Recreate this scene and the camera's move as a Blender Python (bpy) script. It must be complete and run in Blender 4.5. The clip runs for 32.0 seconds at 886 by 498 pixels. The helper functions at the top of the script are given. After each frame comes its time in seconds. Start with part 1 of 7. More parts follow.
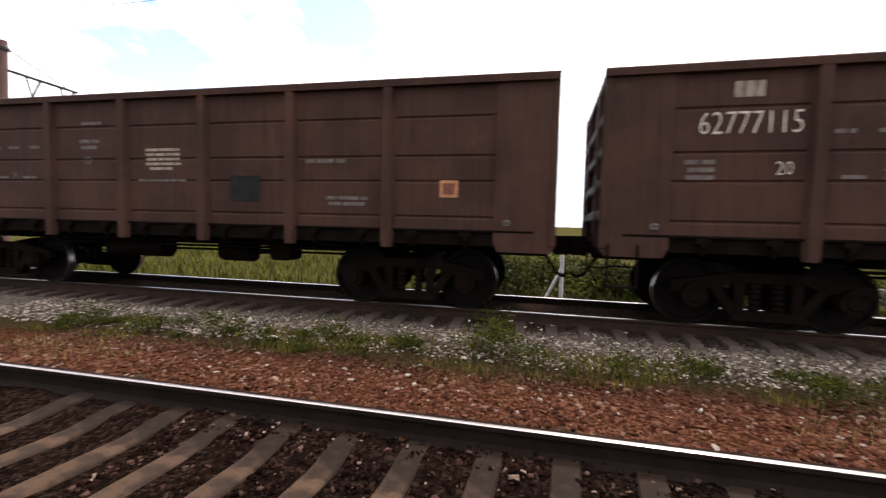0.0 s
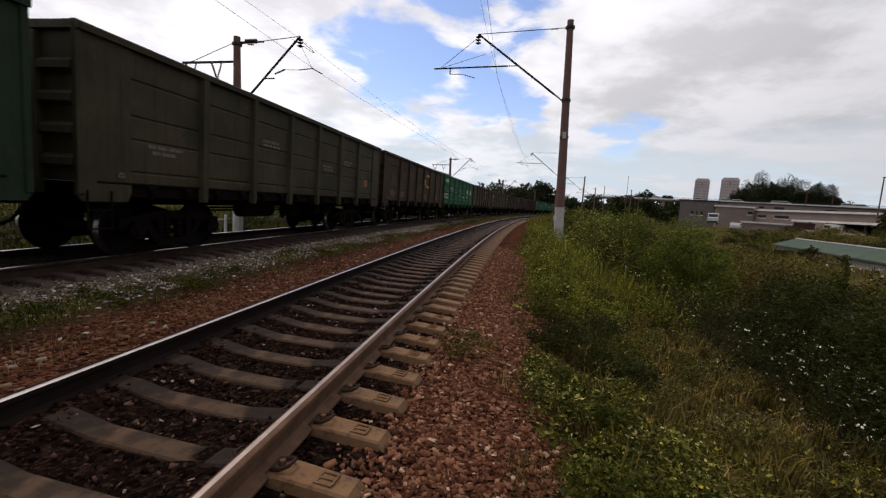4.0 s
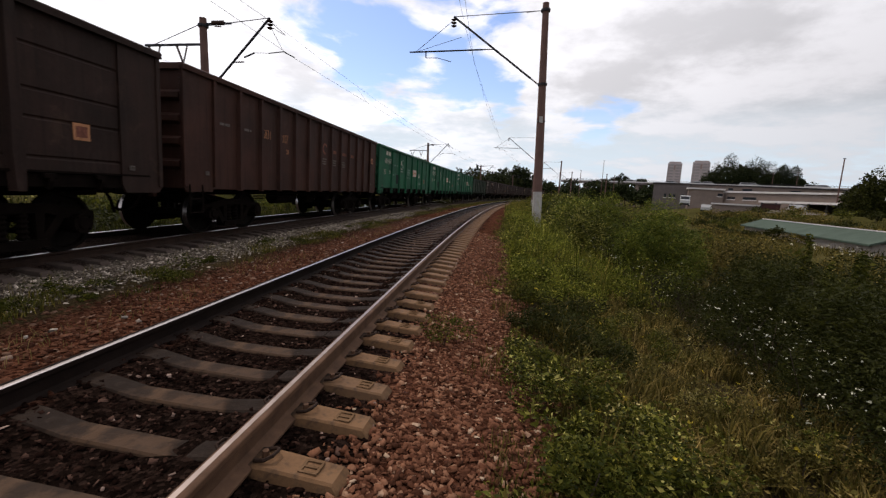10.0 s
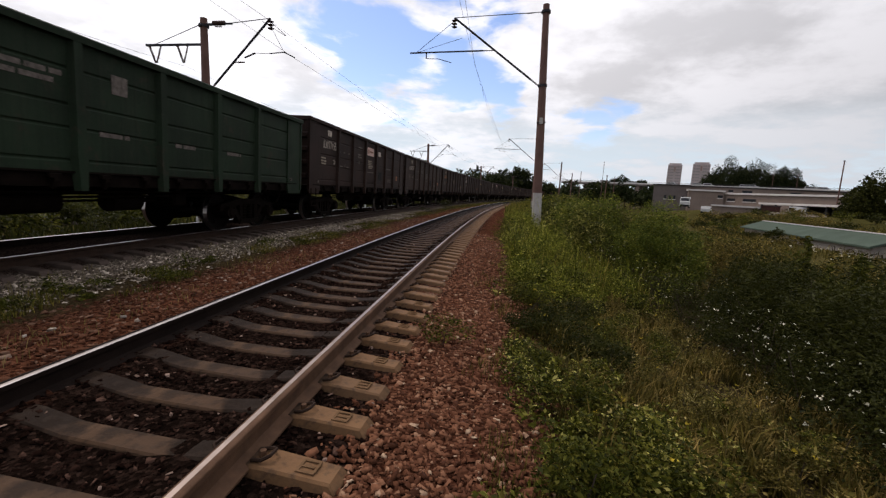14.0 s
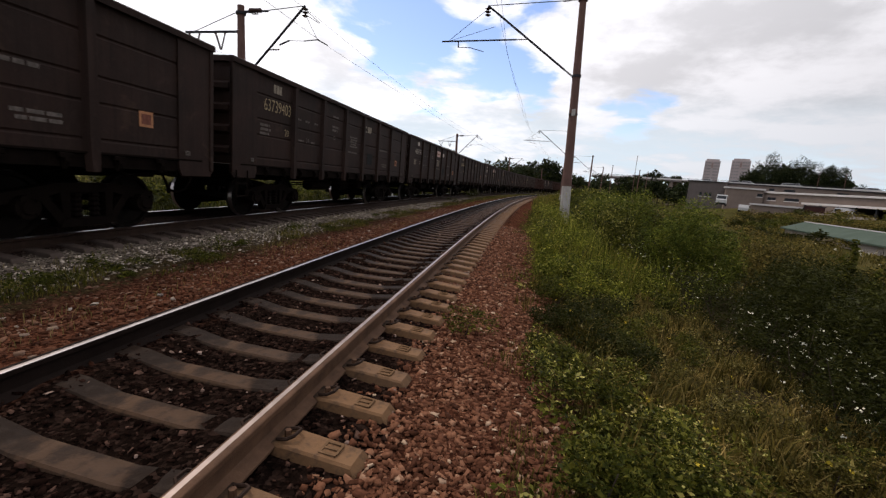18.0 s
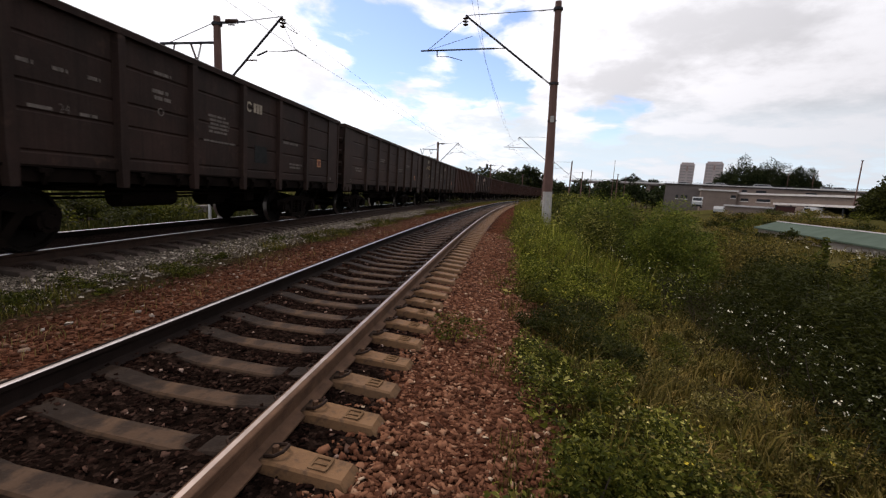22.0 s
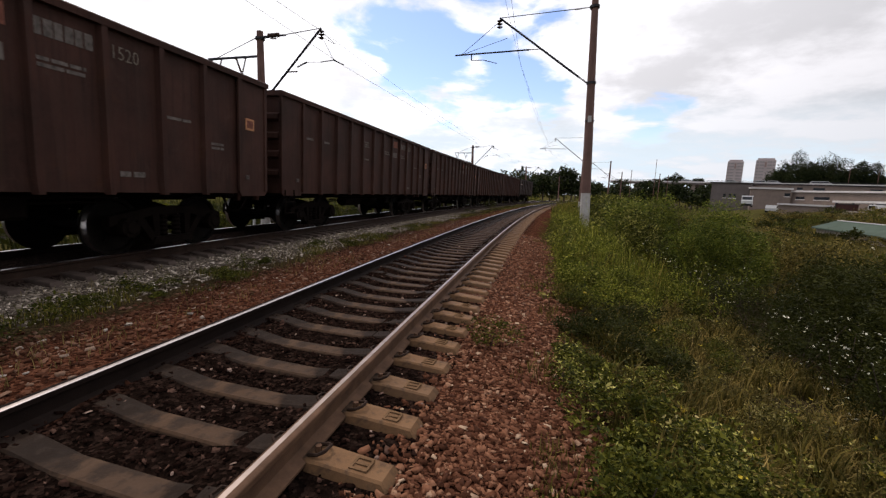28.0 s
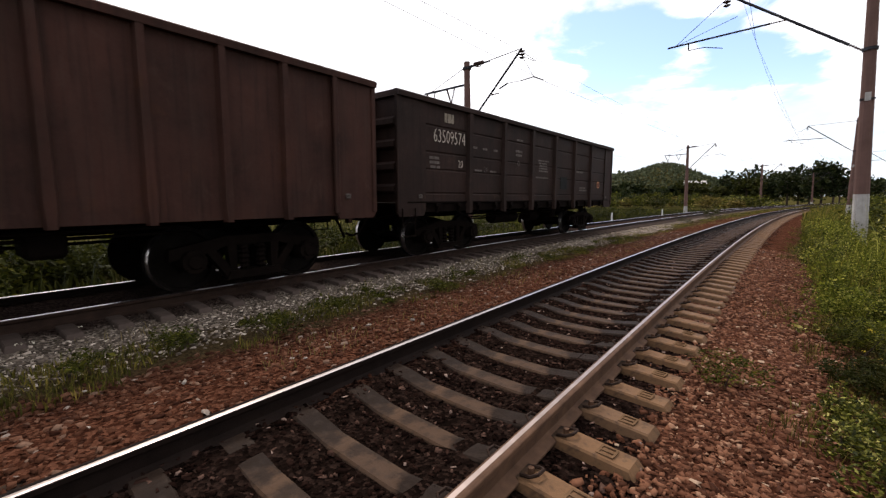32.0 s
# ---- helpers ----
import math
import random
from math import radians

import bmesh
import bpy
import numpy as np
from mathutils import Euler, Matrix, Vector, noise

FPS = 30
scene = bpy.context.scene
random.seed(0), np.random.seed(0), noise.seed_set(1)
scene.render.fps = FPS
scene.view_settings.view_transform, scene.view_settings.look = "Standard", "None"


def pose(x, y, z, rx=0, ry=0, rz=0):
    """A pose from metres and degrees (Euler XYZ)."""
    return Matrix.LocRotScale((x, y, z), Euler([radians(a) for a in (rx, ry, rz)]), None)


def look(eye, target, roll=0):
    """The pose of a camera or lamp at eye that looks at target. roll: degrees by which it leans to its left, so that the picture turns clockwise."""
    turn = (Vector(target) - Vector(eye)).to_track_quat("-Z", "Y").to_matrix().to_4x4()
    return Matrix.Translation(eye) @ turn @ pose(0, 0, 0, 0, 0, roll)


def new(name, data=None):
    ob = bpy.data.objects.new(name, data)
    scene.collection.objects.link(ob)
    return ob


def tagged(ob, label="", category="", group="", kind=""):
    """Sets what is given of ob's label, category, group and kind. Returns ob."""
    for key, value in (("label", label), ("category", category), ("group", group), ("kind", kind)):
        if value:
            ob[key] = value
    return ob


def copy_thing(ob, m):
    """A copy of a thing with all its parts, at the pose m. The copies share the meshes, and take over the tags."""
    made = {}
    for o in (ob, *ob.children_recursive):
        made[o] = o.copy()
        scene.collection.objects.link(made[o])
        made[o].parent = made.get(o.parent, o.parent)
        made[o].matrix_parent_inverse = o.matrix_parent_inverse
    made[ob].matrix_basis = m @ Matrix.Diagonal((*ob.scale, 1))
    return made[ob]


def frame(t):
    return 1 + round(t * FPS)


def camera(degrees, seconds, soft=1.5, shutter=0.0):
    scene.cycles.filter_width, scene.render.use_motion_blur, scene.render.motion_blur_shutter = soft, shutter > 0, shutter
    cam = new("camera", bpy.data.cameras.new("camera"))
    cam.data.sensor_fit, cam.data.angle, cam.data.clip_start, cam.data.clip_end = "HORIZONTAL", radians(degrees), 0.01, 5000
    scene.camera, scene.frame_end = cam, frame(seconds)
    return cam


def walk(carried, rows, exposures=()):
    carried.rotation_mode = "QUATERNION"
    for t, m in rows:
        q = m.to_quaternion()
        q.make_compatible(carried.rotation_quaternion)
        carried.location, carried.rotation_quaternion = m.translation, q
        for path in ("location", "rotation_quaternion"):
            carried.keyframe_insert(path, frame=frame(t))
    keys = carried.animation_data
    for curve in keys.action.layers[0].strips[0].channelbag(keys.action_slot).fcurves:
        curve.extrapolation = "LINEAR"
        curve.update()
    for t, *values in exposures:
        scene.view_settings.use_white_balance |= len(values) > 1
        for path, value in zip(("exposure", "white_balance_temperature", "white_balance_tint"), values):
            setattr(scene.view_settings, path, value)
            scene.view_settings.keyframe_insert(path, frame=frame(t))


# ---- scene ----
EYE = 1.2765          # the eye above the near track's rail heads (z = 0)
cam = camera(92.0, 32.0, soft=1.3, shutter=0.06)
PATH = [
    (0.0, pose(0.000, 0.000, EYE + 0.020, 86.84, -1.41, 102.94)),
    (0.6, pose(0.000, 0.000, EYE + 0.040, 88.27, -2.90, 50.25)),
    (1.0, pose(0.000, 0.000, EYE + 0.020, 87.70, -4.72, 23.98)),
    (1.5, pose(0.000, -0.032, EYE + 0.000, 86.48, -4.32, 12.27)),
    (2.0, pose(0.001, -0.019, EYE + 0.000, 84.87, -4.73, 9.30)),
    (2.5, pose(0.001, -0.010, EYE + 0.000, 84.87, -4.56, 8.98)),
    (3.0, pose(0.006, -0.003, EYE + 0.000, 84.87, -3.88, 8.63)),
    (3.5, pose(0.006, -0.001, EYE + 0.000, 84.37, -3.96, 8.94)),
    (5.5, pose(-0.001, -0.002, EYE + 0.000, 83.17, -4.15, 9.05)),
    (6.0, pose(-0.003, -0.003, EYE + 0.000, 83.17, -3.64, 7.81)),
    (6.5, pose(-0.003, -0.003, EYE + 0.000, 82.57, -3.52, 8.11)),
    (7.0, pose(-0.010, -0.009, EYE + 0.000, 82.09, -2.50, 12.54)),
    (7.5, pose(-0.005, -0.001, EYE + 0.000, 81.78, -2.02, 10.80)),
    (8.0, pose(-0.004, 0.001, EYE + 0.000, 81.78, -2.29, 9.82)),
    (8.5, pose(0.001, 0.000, EYE + 0.000, 81.88, -1.59, 8.47)),
    (9.0, pose(-0.001, -0.002, EYE + 0.000, 81.88, -2.10, 6.90)),
    (9.5, pose(-0.005, -0.001, EYE + 0.000, 81.87, -3.40, 6.99)),
    (10.0, pose(0.001, 0.002, EYE + 0.000, 82.18, -3.25, 6.18)),
    (10.5, pose(0.005, 0.001, EYE + 0.000, 82.98, -2.53, 6.43)),
    (11.0, pose(0.009, 0.004, EYE + 0.000, 82.87, -3.59, 8.51)),
    (11.5, pose(0.007, 0.012, EYE + 0.000, 81.47, -3.85, 9.03)),
    (12.0, pose(0.012, 0.009, EYE + 0.000, 82.08, -2.75, 7.65)),
    (12.5, pose(0.014, 0.001, EYE + 0.000, 83.68, -2.80, 5.55)),
    (13.0, pose(0.015, -0.005, EYE + 0.000, 83.18, -3.82, 5.32)),
    (13.5, pose(0.015, -0.005, EYE + 0.000, 83.08, -3.47, 6.00)),
    (14.0, pose(0.012, -0.001, EYE + 0.000, 82.28, -3.45, 6.20)),
    (14.5, pose(0.003, 0.003, EYE + 0.000, 82.17, -3.84, 6.42)),
    (16.5, pose(0.003, 0.001, EYE + 0.000, 81.97, -3.86, 7.53)),
    (17.0, pose(0.004, -0.001, EYE + 0.000, 82.67, -3.43, 7.90)),
    (17.5, pose(0.004, -0.003, EYE + 0.000, 82.57, -3.79, 8.53)),
    (18.0, pose(0.002, 0.005, EYE + 0.000, 80.77, -4.90, 9.81)),
    (18.5, pose(-0.006, 0.003, EYE + 0.000, 81.86, -5.52, 10.86)),
    (19.0, pose(0.002, -0.004, EYE + 0.000, 81.57, -4.28, 11.37)),
    (19.5, pose(0.006, -0.009, EYE + 0.000, 81.77, -4.40, 9.77)),
    (20.0, pose(0.007, 0.002, EYE + 0.000, 80.77, -4.46, 7.57)),
    (20.5, pose(-0.002, 0.006, EYE + 0.000, 82.36, -5.93, 6.68)),
    (21.0, pose(-0.008, 0.002, EYE + 0.000, 82.66, -5.65, 7.76)),
    (21.5, pose(-0.012, 0.001, EYE + 0.000, 82.27, -4.73, 7.99)),
    (22.0, pose(-0.013, 0.005, EYE + 0.000, 81.97, -3.77, 7.42)),
    (22.5, pose(-0.018, 0.009, EYE + 0.000, 81.67, -4.66, 8.89)),
    (23.0, pose(-0.022, 0.006, EYE + 0.000, 81.47, -3.30, 9.69)),
    (23.5, pose(-0.021, 0.001, EYE + 0.000, 81.28, -2.99, 9.87)),
    (24.0, pose(-0.017, -0.004, EYE + 0.000, 81.78, -3.26, 10.29)),
    (24.5, pose(-0.019, -0.007, EYE + 0.000, 81.87, -3.54, 10.61)),
    (25.0, pose(-0.023, -0.008, EYE + 0.000, 82.18, -3.79, 11.23)),
    (25.5, pose(-0.024, -0.004, EYE + 0.000, 82.38, -3.30, 11.10)),
    (27.5, pose(-0.024, -0.002, EYE + 0.000, 82.28, -2.94, 11.97)),
    (28.0, pose(-0.024, -0.002, EYE + 0.000, 82.18, -2.73, 12.06)),
    (28.5, pose(-0.028, -0.005, EYE + 0.000, 82.38, -2.91, 12.37)),
    (29.0, pose(-0.030, -0.005, EYE + 0.000, 82.48, -2.90, 12.47)),
    (29.5, pose(-0.036, -0.007, EYE + 0.000, 82.28, -3.30, 12.50)),
    (30.0, pose(-0.042, -0.008, EYE + 0.000, 82.48, -3.29, 12.60)),
    (30.5, pose(-0.052, -0.011, EYE + 0.025, 82.80, -2.94, 14.68)),
    (31.0, pose(-0.070, -0.015, EYE + 0.030, 82.76, -2.55, 18.90)),
    (31.5, pose(-0.100, -0.019, EYE + 0.040, 82.90, -1.50, 27.30)),
    (32.0, pose(-0.130, -0.026, EYE + 0.050, 83.13, -0.06, 37.60)),
]
# the camera's own brightening and darkening, and its white balance: seconds, stops, kelvin, tint
walk(cam, PATH, [(0.0, 1.25, 6500, 15), (0.6, 0.7, 6500, 15), (0.8, 0.4, 6500, 15), (1.0, 0.0, 6500, 15), (1.5, -0.05, 6500, 15), (3.0, -0.15, 6500, 15), (6.0, -0.08, 6500, 15), (8.0, 0.06, 6500, 15), (10.0, 0.0, 6500, 15), (14.0, -0.04, 6500, 15), (18.0, 0.05, 6500, 15), (20.5, 0.1, 6500, 15), (22.0, 0.15, 6500, 15), (23.0, 0.12, 6500, 15), (24.0, 0.25, 6500, 15), (28.0, 0.15, 6500, 15), (30.0, 0.05, 6500, 15), (31.0, 0.1, 6500, 15), (32.0, 0.45, 6500, 15)])

# ---- world, sun ----
SUN_AZ, SUN_EL = -62.0, 57.0      # degrees: clockwise from +y, and up


def sky_world():
    w = bpy.data.worlds.new("world")
    scene.world = w
    w.use_nodes = True
    nt = w.node_tree
    nt.nodes.clear()
    N = lambda kind, **kw: add_node(nt, kind, **kw)
    out = N("ShaderNodeOutputWorld")
    bg = N("ShaderNodeBackground")
    sky = N("ShaderNodeTexSky")
    sky.sky_type = "NISHITA"
    sky.sun_disc = False
    sky.sun_elevation = radians(SUN_EL)
    sky.sun_rotation = radians(SUN_AZ)
    sky.air_density, sky.dust_density, sky.ozone_density = 1.0, 0.6, 1.5
    skyk = N("ShaderNodeMix", data_type="RGBA", blend_type="MULTIPLY")
    skyk.inputs[0].default_value = 1
    skyk.inputs[7].default_value = (0.175, 0.172, 0.186, 1)
    nt.links.new(sky.outputs[0], skyk.inputs[6])
    tc = N("ShaderNodeTexCoord")
    sep = N("ShaderNodeSeparateXYZ")
    nt.links.new(tc.outputs["Generated"], sep.inputs[0])
    # cloud deck: the direction laid on a flat layer overhead
    zz = math_node(nt, "ADD", math_node(nt, "MAXIMUM", sep.outputs[2], 0.0), 0.17)
    comb = N("ShaderNodeCombineXYZ")
    nt.links.new(math_node(nt, "DIVIDE", sep.outputs[0], zz), comb.inputs[0])
    nt.links.new(math_node(nt, "DIVIDE", sep.outputs[1], zz), comb.inputs[1])
    n1 = N("ShaderNodeTexNoise")
    n1.inputs["Scale"].default_value = 2.3
    n1.inputs["Detail"].default_value = 9
    n1.inputs["Roughness"].default_value = 0.56
    n1.inputs["Distortion"].default_value = 0.25
    nt.links.new(comb.outputs[0], n1.inputs["Vector"])
    n2 = N("ShaderNodeTexNoise")
    n2.inputs["Scale"].default_value = 1.7
    n2.inputs["Detail"].default_value = 9
    n2.inputs["Roughness"].default_value = 0.6
    off = N("ShaderNodeVectorMath", operation="ADD")
    off.inputs[1].default_value = (7.3, 2.1, 4.0)
    nt.links.new(comb.outputs[0], off.inputs[0])
    nt.links.new(off.outputs[0], n2.inputs["Vector"])
    # openings in the clouds: (bearing, elevation, half width, depth)
    hole = None
    for be, el, wd, dp in SKY_OPEN:
        v = Vector((math.sin(radians(be)) * math.cos(radians(el)), math.cos(radians(be)) * math.cos(radians(el)), math.sin(radians(el))))
        dist = N("ShaderNodeVectorMath", operation="DISTANCE")
        dist.inputs[1].default_value = v
        nt.links.new(tc.outputs["Generated"], dist.inputs[0])
        mr = N("ShaderNodeMapRange", interpolation_type="SMOOTHSTEP")
        mr.inputs["From Min"].default_value = 0.0
        mr.inputs["From Max"].default_value = math.sin(radians(wd)) * 1.9
        mr.inputs["To Min"].default_value = dp
        mr.inputs["To Max"].default_value = 0.0
        nt.links.new(dist.outputs["Value"], mr.inputs["Value"])
        hole = mr.outputs[0] if hole is None else math_node(nt, "MAXIMUM", hole, mr.outputs[0])
    dens = math_node(nt, "SUBTRACT", math_node(nt, "ADD", n1.outputs[0], 0.20), hole)
    mask = N("ShaderNodeMapRange", interpolation_type="SMOOTHSTEP")
    mask.inputs["From Min"].default_value = 0.34
    mask.inputs["From Max"].default_value = 0.50
    nt.links.new(dens, mask.inputs["Value"])
    # cloud brightness: bright thin edges, grey bellies, darker away from the sun
    shade = N("ShaderNodeMapRange", interpolation_type="SMOOTHSTEP")
    shade.inputs["From Min"].default_value = 0.40
    shade.inputs["From Max"].default_value = 0.66
    shade.inputs["To Min"].default_value = CLOUD_HI
    shade.inputs["To Max"].default_value = CLOUD_LO
    nt.links.new(n2.outputs[0], shade.inputs["Value"])
    sunv = Vector((math.sin(radians(SUN_AZ)) * math.cos(radians(SUN_EL)), math.cos(radians(SUN_AZ)) * math.cos(radians(SUN_EL)), math.sin(radians(SUN_EL))))
    dot = N("ShaderNodeVectorMath", operation="DOT_PRODUCT")
    dot.inputs[1].default_value = sunv
    nt.links.new(tc.outputs["Generated"], dot.inputs[0])
    glow = N("ShaderNodeMapRange", interpolation_type="SMOOTHSTEP")
    glow.inputs["From Min"].default_value = -0.15
    glow.inputs["From Max"].default_value = 0.75
    glow.inputs["To Min"].default_value = CLOUD_AWAY
    glow.inputs["To Max"].default_value = 1.15
    nt.links.new(dot.outputs["Value"], glow.inputs["Value"])
    bri = math_node(nt, "MULTIPLY", shade.outputs[0], glow.outputs[0])
    cc = N("ShaderNodeVectorMath", operation="SCALE")
    cc.inputs[0].default_value = (0.968, 0.98, 1.0)
    nt.links.new(bri, cc.inputs["Scale"])
    mix = N("ShaderNodeMix", data_type="RGBA")
    nt.links.new(mask.outputs[0], mix.inputs[0])
    nt.links.new(skyk.outputs[2], mix.inputs[6])
    nt.links.new(cc.outputs[0], mix.inputs[7])
    # thin bluish haze low over the horizon, between the clouds
    low = N("ShaderNodeMapRange", interpolation_type="SMOOTHSTEP")
    low.inputs["From Min"].default_value = 0.07
    low.inputs["From Max"].default_value = 0.24
    low.inputs["To Min"].default_value = 1.0
    low.inputs["To Max"].default_value = 0.0
    nt.links.new(sep.outputs[2], low.inputs["Value"])
    gaps = N("ShaderNodeMapRange", interpolation_type="SMOOTHSTEP")
    gaps.inputs["From Min"].default_value = 0.42
    gaps.inputs["From Max"].default_value = 0.60
    gaps.inputs["To Min"].default_value = 0.25
    gaps.inputs["To Max"].default_value = 0.85
    nt.links.new(n2.outputs[0], gaps.inputs["Value"])
    haze = N("ShaderNodeMix", data_type="RGBA")
    nt.links.new(math_node(nt, "MULTIPLY", low.outputs[0], gaps.outputs[0]), haze.inputs[0])
    nt.links.new(mix.outputs[2], haze.inputs[6])
    haze.inputs[7].default_value = (0.70, 0.84, 0.92, 1)
    nt.links.new(haze.outputs[2], bg.inputs[0])
    bg.inputs[1].default_value = SKY_STRENGTH
    nt.links.new(bg.outputs[0], out.inputs[0])


def add_node(nt, kind, **kw):
    n = nt.nodes.new(kind)
    for key, value in kw.items():
        if key == "operation":
            n.operation = value
        elif key == "data_type":
            n.data_type = value
        elif key == "blend_type":
            n.blend_type = value
        elif key == "interpolation_type":
            n.interpolation_type = value
    return n


def math_node(nt, op, a, b=None, c=None):
    n = nt.nodes.new("ShaderNodeMath")
    n.operation = op
    for i, v in enumerate((a, b, c)):
        if v is None:
            continue
        if isinstance(v, (int, float)):
            n.inputs[i].default_value = v
        else:
            nt.links.new(v, n.inputs[i])
    return n.outputs[0]


SKY_OPEN = [(-14, 17, 8, 0.44), (-22, 20, 6, 0.40), (-5, 15, 6, 0.42), (-8, 25, 7, 0.42), (1, 11, 4, 0.34), (0, 24, 5, 0.36), (13.5, 9.5, 5, 0.25), (9, 10.5, 4, 0.24), (-2, 36, 8, 0.34), (-138, 20, 8, 0.40), (-128, 25, 9, 0.42), (-116, 24, 8, 0.40), (-110, 31, 7, 0.36), (-150, 30, 14, 0.34), (80, 55, 14, 0.2), (140, 40, 14, 0.2)]
CLOUD_HI, CLOUD_LO, CLOUD_AWAY = 1.14, 0.79, 0.58
SKY_STRENGTH = 1.0
sky_world()
sun_data = bpy.data.lights.new("sun", "SUN")
sun_data.energy = 1.6
sun_data.angle = radians(9)
sun_data.color = (1.0, 0.88, 0.74)
sun = new("sun", sun_data)
sun.matrix_basis = look((0, 0, 60), (-60 * math.sin(radians(SUN_AZ)) / math.tan(radians(SUN_EL)), -60 * math.cos(radians(SUN_AZ)) / math.tan(radians(SUN_EL)), 0))

# ---- materials ----
def material(name, rough=0.8, metal=0.0, spec=0.5):
    m = bpy.data.materials.new(name)
    m.use_nodes = True
    nt = m.node_tree
    bsdf = nt.nodes["Principled BSDF"]
    bsdf.inputs["Roughness"].default_value = rough
    bsdf.inputs["Metallic"].default_value = metal
    bsdf.inputs["Specular IOR Level"].default_value = spec
    return m, nt, bsdf


def noise_node(nt, scale, detail=4, rough=0.55, vec=None, dist=0.0):
    n = nt.nodes.new("ShaderNodeTexNoise")
    n.inputs["Scale"].default_value = scale
    n.inputs["Detail"].default_value = detail
    n.inputs["Roughness"].default_value = rough
    n.inputs["Distortion"].default_value = dist
    if vec is not None:
        nt.links.new(vec, n.inputs["Vector"])
    return n.outputs[0]


def ramp(nt, fac, stops, interp="LINEAR"):
    r = nt.nodes.new("ShaderNodeValToRGB")
    r.color_ramp.interpolation = interp
    el = r.color_ramp.elements
    el[0].position, el[1].position = stops[0][0], stops[-1][0]
    el[0].color, el[1].color = (*stops[0][1], 1), (*stops[-1][1], 1)
    for p, c in stops[1:-1]:
        el.new(p).color = (*c, 1)
    nt.links.new(fac, r.inputs[0])
    return r.outputs[0]


def mix(nt, fac, a, b, mode="MIX"):
    n = nt.nodes.new("ShaderNodeMix")
    n.data_type = "RGBA"
    n.blend_type = mode
    for sock, v in ((n.inputs[0], fac), (n.inputs[6], a), (n.inputs[7], b)):
        if isinstance(v, (int, float)):
            sock.default_value = v
        elif isinstance(v, tuple):
            sock.default_value = (*v, 1)
        else:
            nt.links.new(v, sock)
    return n.outputs[2]


def bump(nt, bsdf, height, strength=0.4, distance=0.02):
    b = nt.nodes.new("ShaderNodeBump")
    b.inputs["Strength"].default_value = strength
    b.inputs["Distance"].default_value = distance
    nt.links.new(height, b.inputs["Height"])
    nt.links.new(b.outputs[0], bsdf.inputs["Normal"])


def coord(nt, which="Object", scale=None):
    t = nt.nodes.new("ShaderNodeTexCoord").outputs[which]
    if scale:
        v = nt.nodes.new("ShaderNodeVectorMath")
        v.operation = "MULTIPLY"
        v.inputs[1].default_value = scale
        nt.links.new(t, v.inputs[0])
        t = v.outputs[0]
    return t


def obj_random(nt):
    return nt.nodes.new("ShaderNodeObjectInfo").outputs["Random"]


def island_random(nt):
    return nt.nodes.new("ShaderNodeNewGeometry").outputs["Random Per Island"]


def plain(name, col, rough=0.8, metal=0.0, var=0.25, scale=3.0, fine=40.0, bmp=0.15, spec=0.15, streak=0.0):
    """A worn, uneven coat of one colour."""
    m, nt, b = material(name, rough, metal, spec)
    v = coord(nt)
    lo = tuple(c * (1 - var) for c in col)
    hi = tuple(min(1, c * (1 + var)) for c in col)
    c = ramp(nt, noise_node(nt, scale, 6, 0.6, v), [(0.3, lo), (0.7, hi)])
    if streak:
        vs = coord(nt, "Object", (5.0, 5.0, 0.35))
        s = noise_node(nt, 2.2, 5, 0.6, vs)
        c = mix(nt, math_node(nt, "MULTIPLY", ramp(nt, s, [(0.5, (0, 0, 0)), (0.72, (1, 1, 1))]), streak), c, tuple(x * 0.45 for x in col))
    nt.links.new(c, b.inputs["Base Color"])
    bump(nt, b, noise_node(nt, fine, 4, 0.6, v), bmp, 0.01)
    return m


